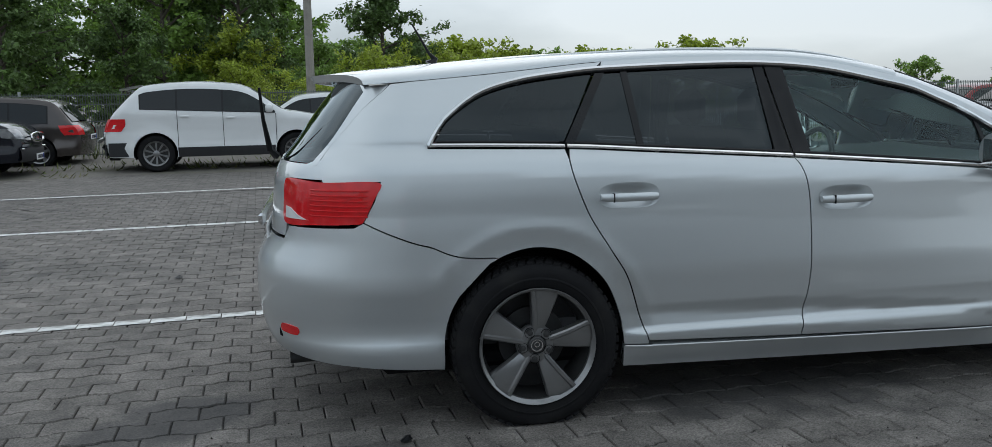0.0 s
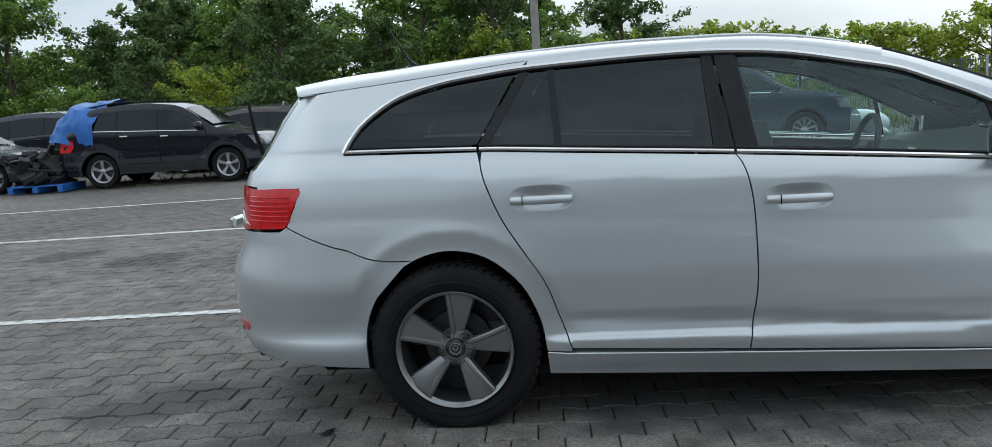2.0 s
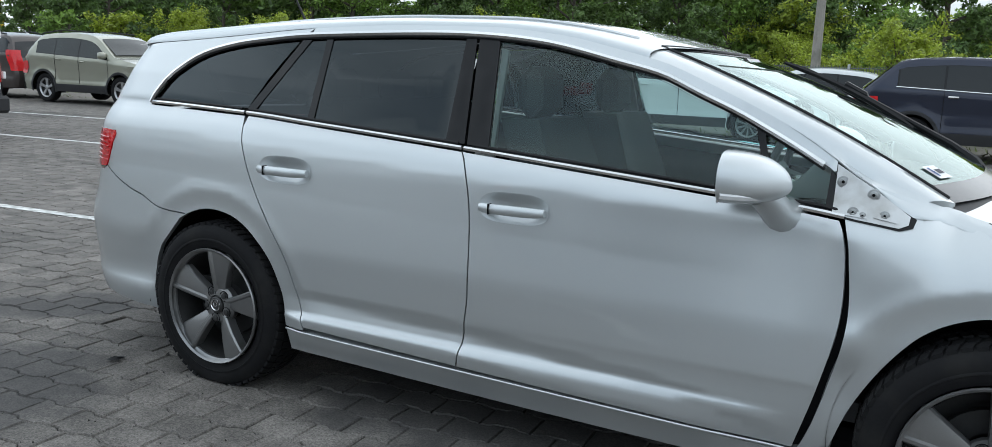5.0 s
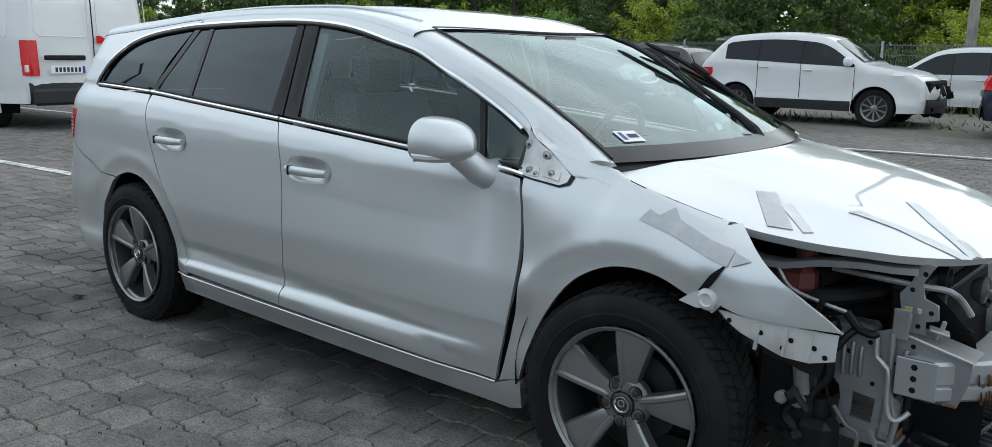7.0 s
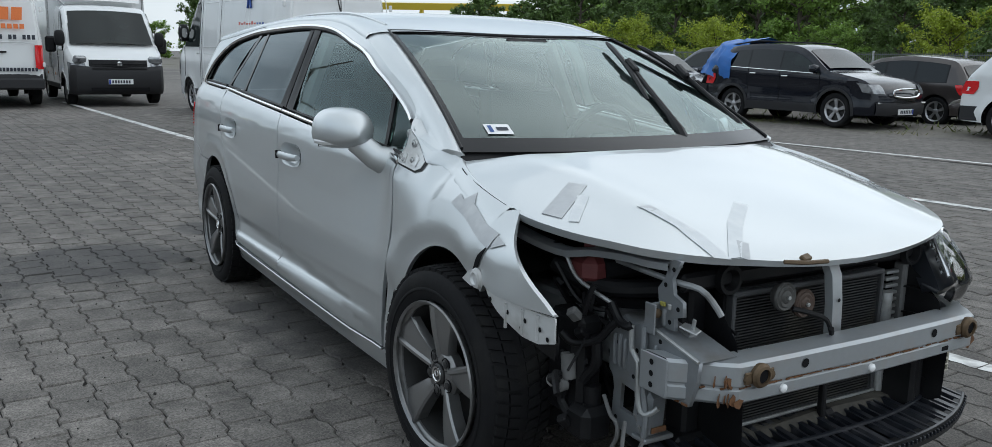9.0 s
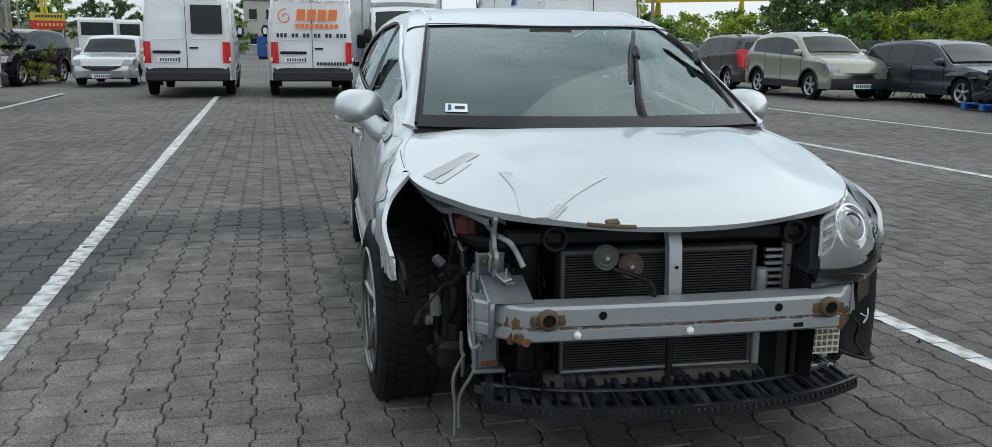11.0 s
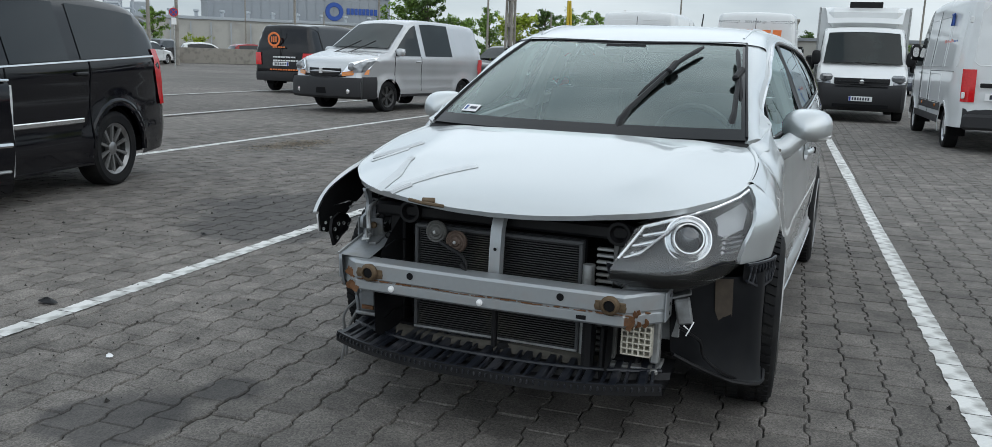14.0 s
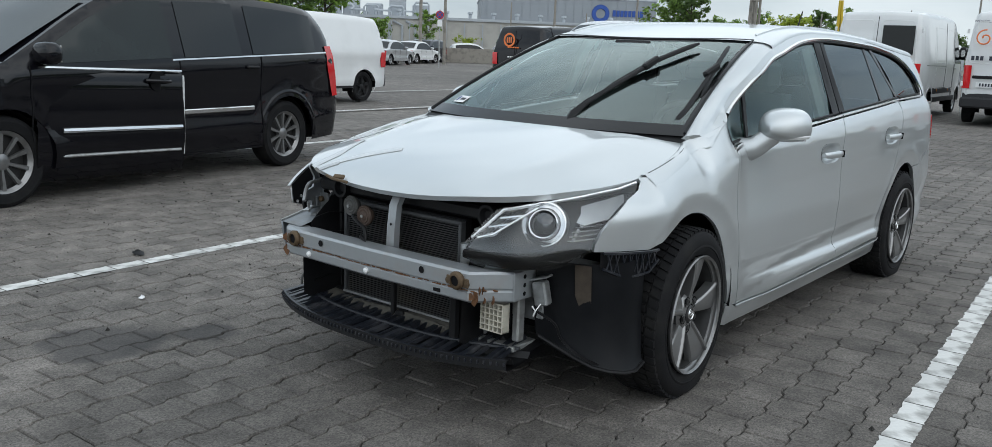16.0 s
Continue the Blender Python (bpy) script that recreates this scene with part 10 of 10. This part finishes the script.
            l.new(mask, mx.inputs[0])
            l.new(mr.outputs["Result"], mx.inputs[1])
            mask = mx.outputs[0]
    st = n.new("ShaderNodeMix")
    st.data_type = "RGBA"
    st.inputs[7].default_value = (0.028, 0.028, 0.03, 1)
    l.new(mask, st.inputs["Factor"])
    l.new(last, st.inputs[6])
    last = st.outputs[2]
    if blocks:
        mp, br = n.new("ShaderNodeMapping"), n.new("ShaderNodeTexBrick")
        mp.inputs["Rotation"].default_value = (0, 0, -LOT)
        br.inputs["Scale"].default_value = 1.0
        br.inputs["Brick Width"].default_value, br.inputs["Row Height"].default_value, br.inputs["Mortar Size"].default_value = 0.20, 0.155, 0.007
        br.inputs["Color1"].default_value, br.inputs["Color2"].default_value, br.inputs["Mortar"].default_value = (1.24, 1.24, 1.24, 1), (1.02, 1.02, 1.02, 1), (0.5, 0.49, 0.46, 1)
        l.new(geo.outputs["Position"], mp.inputs["Vector"])
        l.new(mp.outputs["Vector"], br.inputs["Vector"])
        mu = n.new("ShaderNodeMix")
        mu.data_type, mu.blend_type = "RGBA", "MULTIPLY"
        mu.inputs["Factor"].default_value = 1.0
        l.new(last, mu.inputs[6])
        l.new(br.outputs["Color"], mu.inputs[7])
        last = mu.outputs[2]
    l.new(last, b.inputs["Base Color"])
    return m


BASE, WORN = (0.140, 0.127, 0.115), (0.103, 0.095, 0.087)
PAVER = paving("concrete_block", BASE, WORN, False)
PAVED = paving("concrete_block_far", BASE, WORN, True)
JOINT = mat("sandy_joint", (0.030, 0.029, 0.027), 0.95, vary=0.3, fine=90, coarse=0.7, tint=(0.07, 0.067, 0.062), bump=0.002)
LINE_PAINT = mat("worn_white_paint", (0.66, 0.66, 0.64), 0.7, vary=0.14, fine=60, coarse=9.0, tint=(0.26, 0.255, 0.24), bump=0.0008, dirt=0.04, random=0.10)
GRAVEL = mat("gravelly_earth", (0.17, 0.155, 0.135), 0.95, vary=0.45, fine=14, coarse=0.5, tint=(0.10, 0.10, 0.06), bump=0.01)

g = Shape()
gx = [-900, -300, -120, -60, -30, -10, 10, 30, 60, 120, 300, 900]
g.grid([[(x, y, -0.024) for x in gx] for y in gx])
ground = solo("ground", g, PAVED, "grey concrete paving reaching to the horizon", "ground", kind="structure")
random.seed(3)
rows = []
for i, y in enumerate(np.linspace(0, 1, 14)):
    rows.append([(x, 13.2 + 0.05 * x + 0.25 * math.sin(x * 0.9) * (i == 0) + y * 60, -0.03 if i == 0 else 0.02 + random.uniform(-0.03, 0.05) + 0.10 * min(1, y * 6)) for x in np.linspace(-150, 80, 160)])
verge = solo("verge", Shape().grid(rows), GRAVEL, "gravelly earth strip with weeds along the fence", "ground", kind="structure")
bed = Shape()
U0, U1, V0, V1 = -17.0, 6.6, -7.6, 9.6
bed.grid([[(*lot(u, v), -0.011) for u in np.linspace(U0, U1, 8)] for v in np.linspace(V0, V1, 8)])
solo("paving_bed", bed, JOINT, "sandy joints between concrete blocks", "ground", kind="structure")

# one paving block: straight ends, stepped long sides
BL, BW = 0.200, 0.155
step = [(-0.100, 0.009), (-0.062, 0.009), (-0.038, -0.009), (0.038, -0.009), (0.062, 0.009), (0.100, 0.009)]
NR = 12


def block_outline(flip):
    return np.array([(x, -BW / 2 + y * flip) for x, y in step] + [(x, BW / 2 + y * flip) for x, y in step[::-1]])


def block_ring(flip, g2, z):
    c = block_outline(flip) * np.array([1 - 2 * g2 / BL, 1 - 2 * g2 / BW])
    return np.column_stack([c, np.full(NR, z)])


kinds_v = [np.concatenate([block_ring(s, 0.0022, -0.03), block_ring(s, 0.0022, -0.006), block_ring(s, 0.0065, 0.0)]) for s in (1, -1)]
block_v = kinds_v[0]
block_f = [(k * NR + i, k * NR + (i + 1) % NR, (k + 1) * NR + (i + 1) % NR, (k + 1) * NR + i) for k in range(2) for i in range(NR)]
top_ring = [2 * NR + i for i in range(NR)]
block_f += [(top_ring[0], top_ring[1], top_ring[10], top_ring[11]), (top_ring[1], top_ring[2], top_ring[9], top_ring[10]), (top_ring[2], top_ring[3], top_ring[8], top_ring[9]), (top_ring[3], top_ring[4], top_ring[7], top_ring[8]), (top_ring[4], top_ring[5], top_ring[6], top_ring[7])]
rng = np.random.default_rng(9)
paving_ob = thing("block_paving", "grey interlocking concrete block paving with dark oil stains", "paving", kind="structure")
ones = []
for kv in kinds_v:
    one = bpy.data.meshes.new("paving_block")
    one.from_pydata([tuple(p) for p in kv], [], block_f)
    one.materials.append(PAVER)
    ones.append(one)
allv, allf, count, singles = [], [], 0, 0
cos_l, sin_l = math.cos(LOT), math.sin(LOT)
for r in range(int((V1 - V0) / BW)):
    v = V0 + (r + 0.5) * BW
    for c in range(int((U1 - U0) / BL)):
        u = U0 + (c + 0.5 + 0.5 * (r % 2)) * BL
        wx, wy = lot(u, v)
        dz, tx, ty = rng.normal(0, 0.0013), rng.normal(0, 0.010), rng.normal(0, 0.010)
        if 2.55 < wx < 4.25 and -3.0 < wy < 2.2 and singles < 300:
            o = new("paving_block", ones[r % 2])
            o.parent = paving_ob
            o.matrix_basis = Matrix.Translation((wx, wy, dz)) @ Euler((tx, ty, LOT)).to_matrix().to_4x4()
            singles += 1
            continue
        p = kinds_v[r % 2].copy()
        p[:, 2] += dz + p[:, 0] * ty + p[:, 1] * tx
        x = wx + p[:, 0] * cos_l - p[:, 1] * sin_l
        y = wy + p[:, 0] * sin_l + p[:, 1] * cos_l
        allv.append(np.column_stack([x, y, p[:, 2]]))
        allf.append(count)
        count += len(block_v)
V = np.concatenate(allv)
F = [tuple(i + k for i in f) for k in allf for f in block_f]
me = bpy.data.meshes.new("paving_blocks")
me.from_pydata(V.tolist(), [], F)
me.materials.append(PAVER)
rest = new("paving_blocks", me)
rest.parent = paving_ob
tagged(rest, kind="stuff")

# painted lines, a stroke on each block
random.seed(12)


def stroke(l, w):
    """A worn patch of paint, one block long."""
    s = Shape()
    n = 9
    lo = [(-l / 2 + l * k / n, -w / 2 + random.uniform(-0.003, 0.003)) for k in range(n + 1)]
    hi = [(-l / 2 + l * k / n, w / 2 + (0.003 if k in (0, 1, 8, 9) else -0.003) + random.uniform(-0.003, 0.004)) for k in range(n + 1)]
    k0 = s.add([(x, y, 0.0) for x, y in lo] + [(x, y, 0.0) for x, y in hi], [(k, k + 1, n + 2 + k, n + 1 + k) for k in range(n)])
    return s.mesh("paint_stroke", LINE_PAINT)


strokes = [stroke(0.193, 0.105) for _ in range(6)]
for (x0, y0), (x1, y1), near in (((6.6, -1.99), (-18.2, -3.755), True), ((6.6, 2.03), (-20.0, 0.01), True), ((2.0, 6.12), (-19.0, 4.10), False), ((3.0, 10.45), (-22.0, 6.95), False), ((0.5, -6.42), (-19.5, -7.62), False), ((-3.5, -10.4), (-20.5, -11.3), False), ((-8.0, -15.2), (-24.0, -15.9), False)):
    ln = thing("road_marking", "worn white painted parking line on the blocks", "road marking", "parking lines", kind="structure")
    a, d = np.array([x0, y0]), np.array([x1 - x0, y1 - y0])
    length = np.linalg.norm(d)
    d /= length
    turn = math.atan2(d[1], d[0])
    joined = Shape()
    for k in range(int(length / 0.2)):
        p = a + d * (0.1 + 0.2 * k)
        if near and k < 64:
            o = new("paint_stroke", random.choice(strokes))
            o.parent = ln
            o.matrix_basis = Matrix.Translation((p[0], p[1], 0.0035)) @ Matrix.Rotation(turn + random.uniform(-0.01, 0.01) + math.pi * random.randint(0, 1) * 0, 4, "Z")
        else:
            mm = Matrix.Translation((p[0], p[1], 0.004)) @ Matrix.Rotation(turn, 4, "Z")
            joined.add([mm @ Vector((x, y, 0)) for x, y in ((-0.096, -0.062), (0.096, -0.062), (0.096, 0.062), (-0.096, 0.062))], [(0, 1, 2, 3)])
    far = part("paint_strokes", joined, LINE_PAINT, ln)
    tagged(far, kind="stuff")
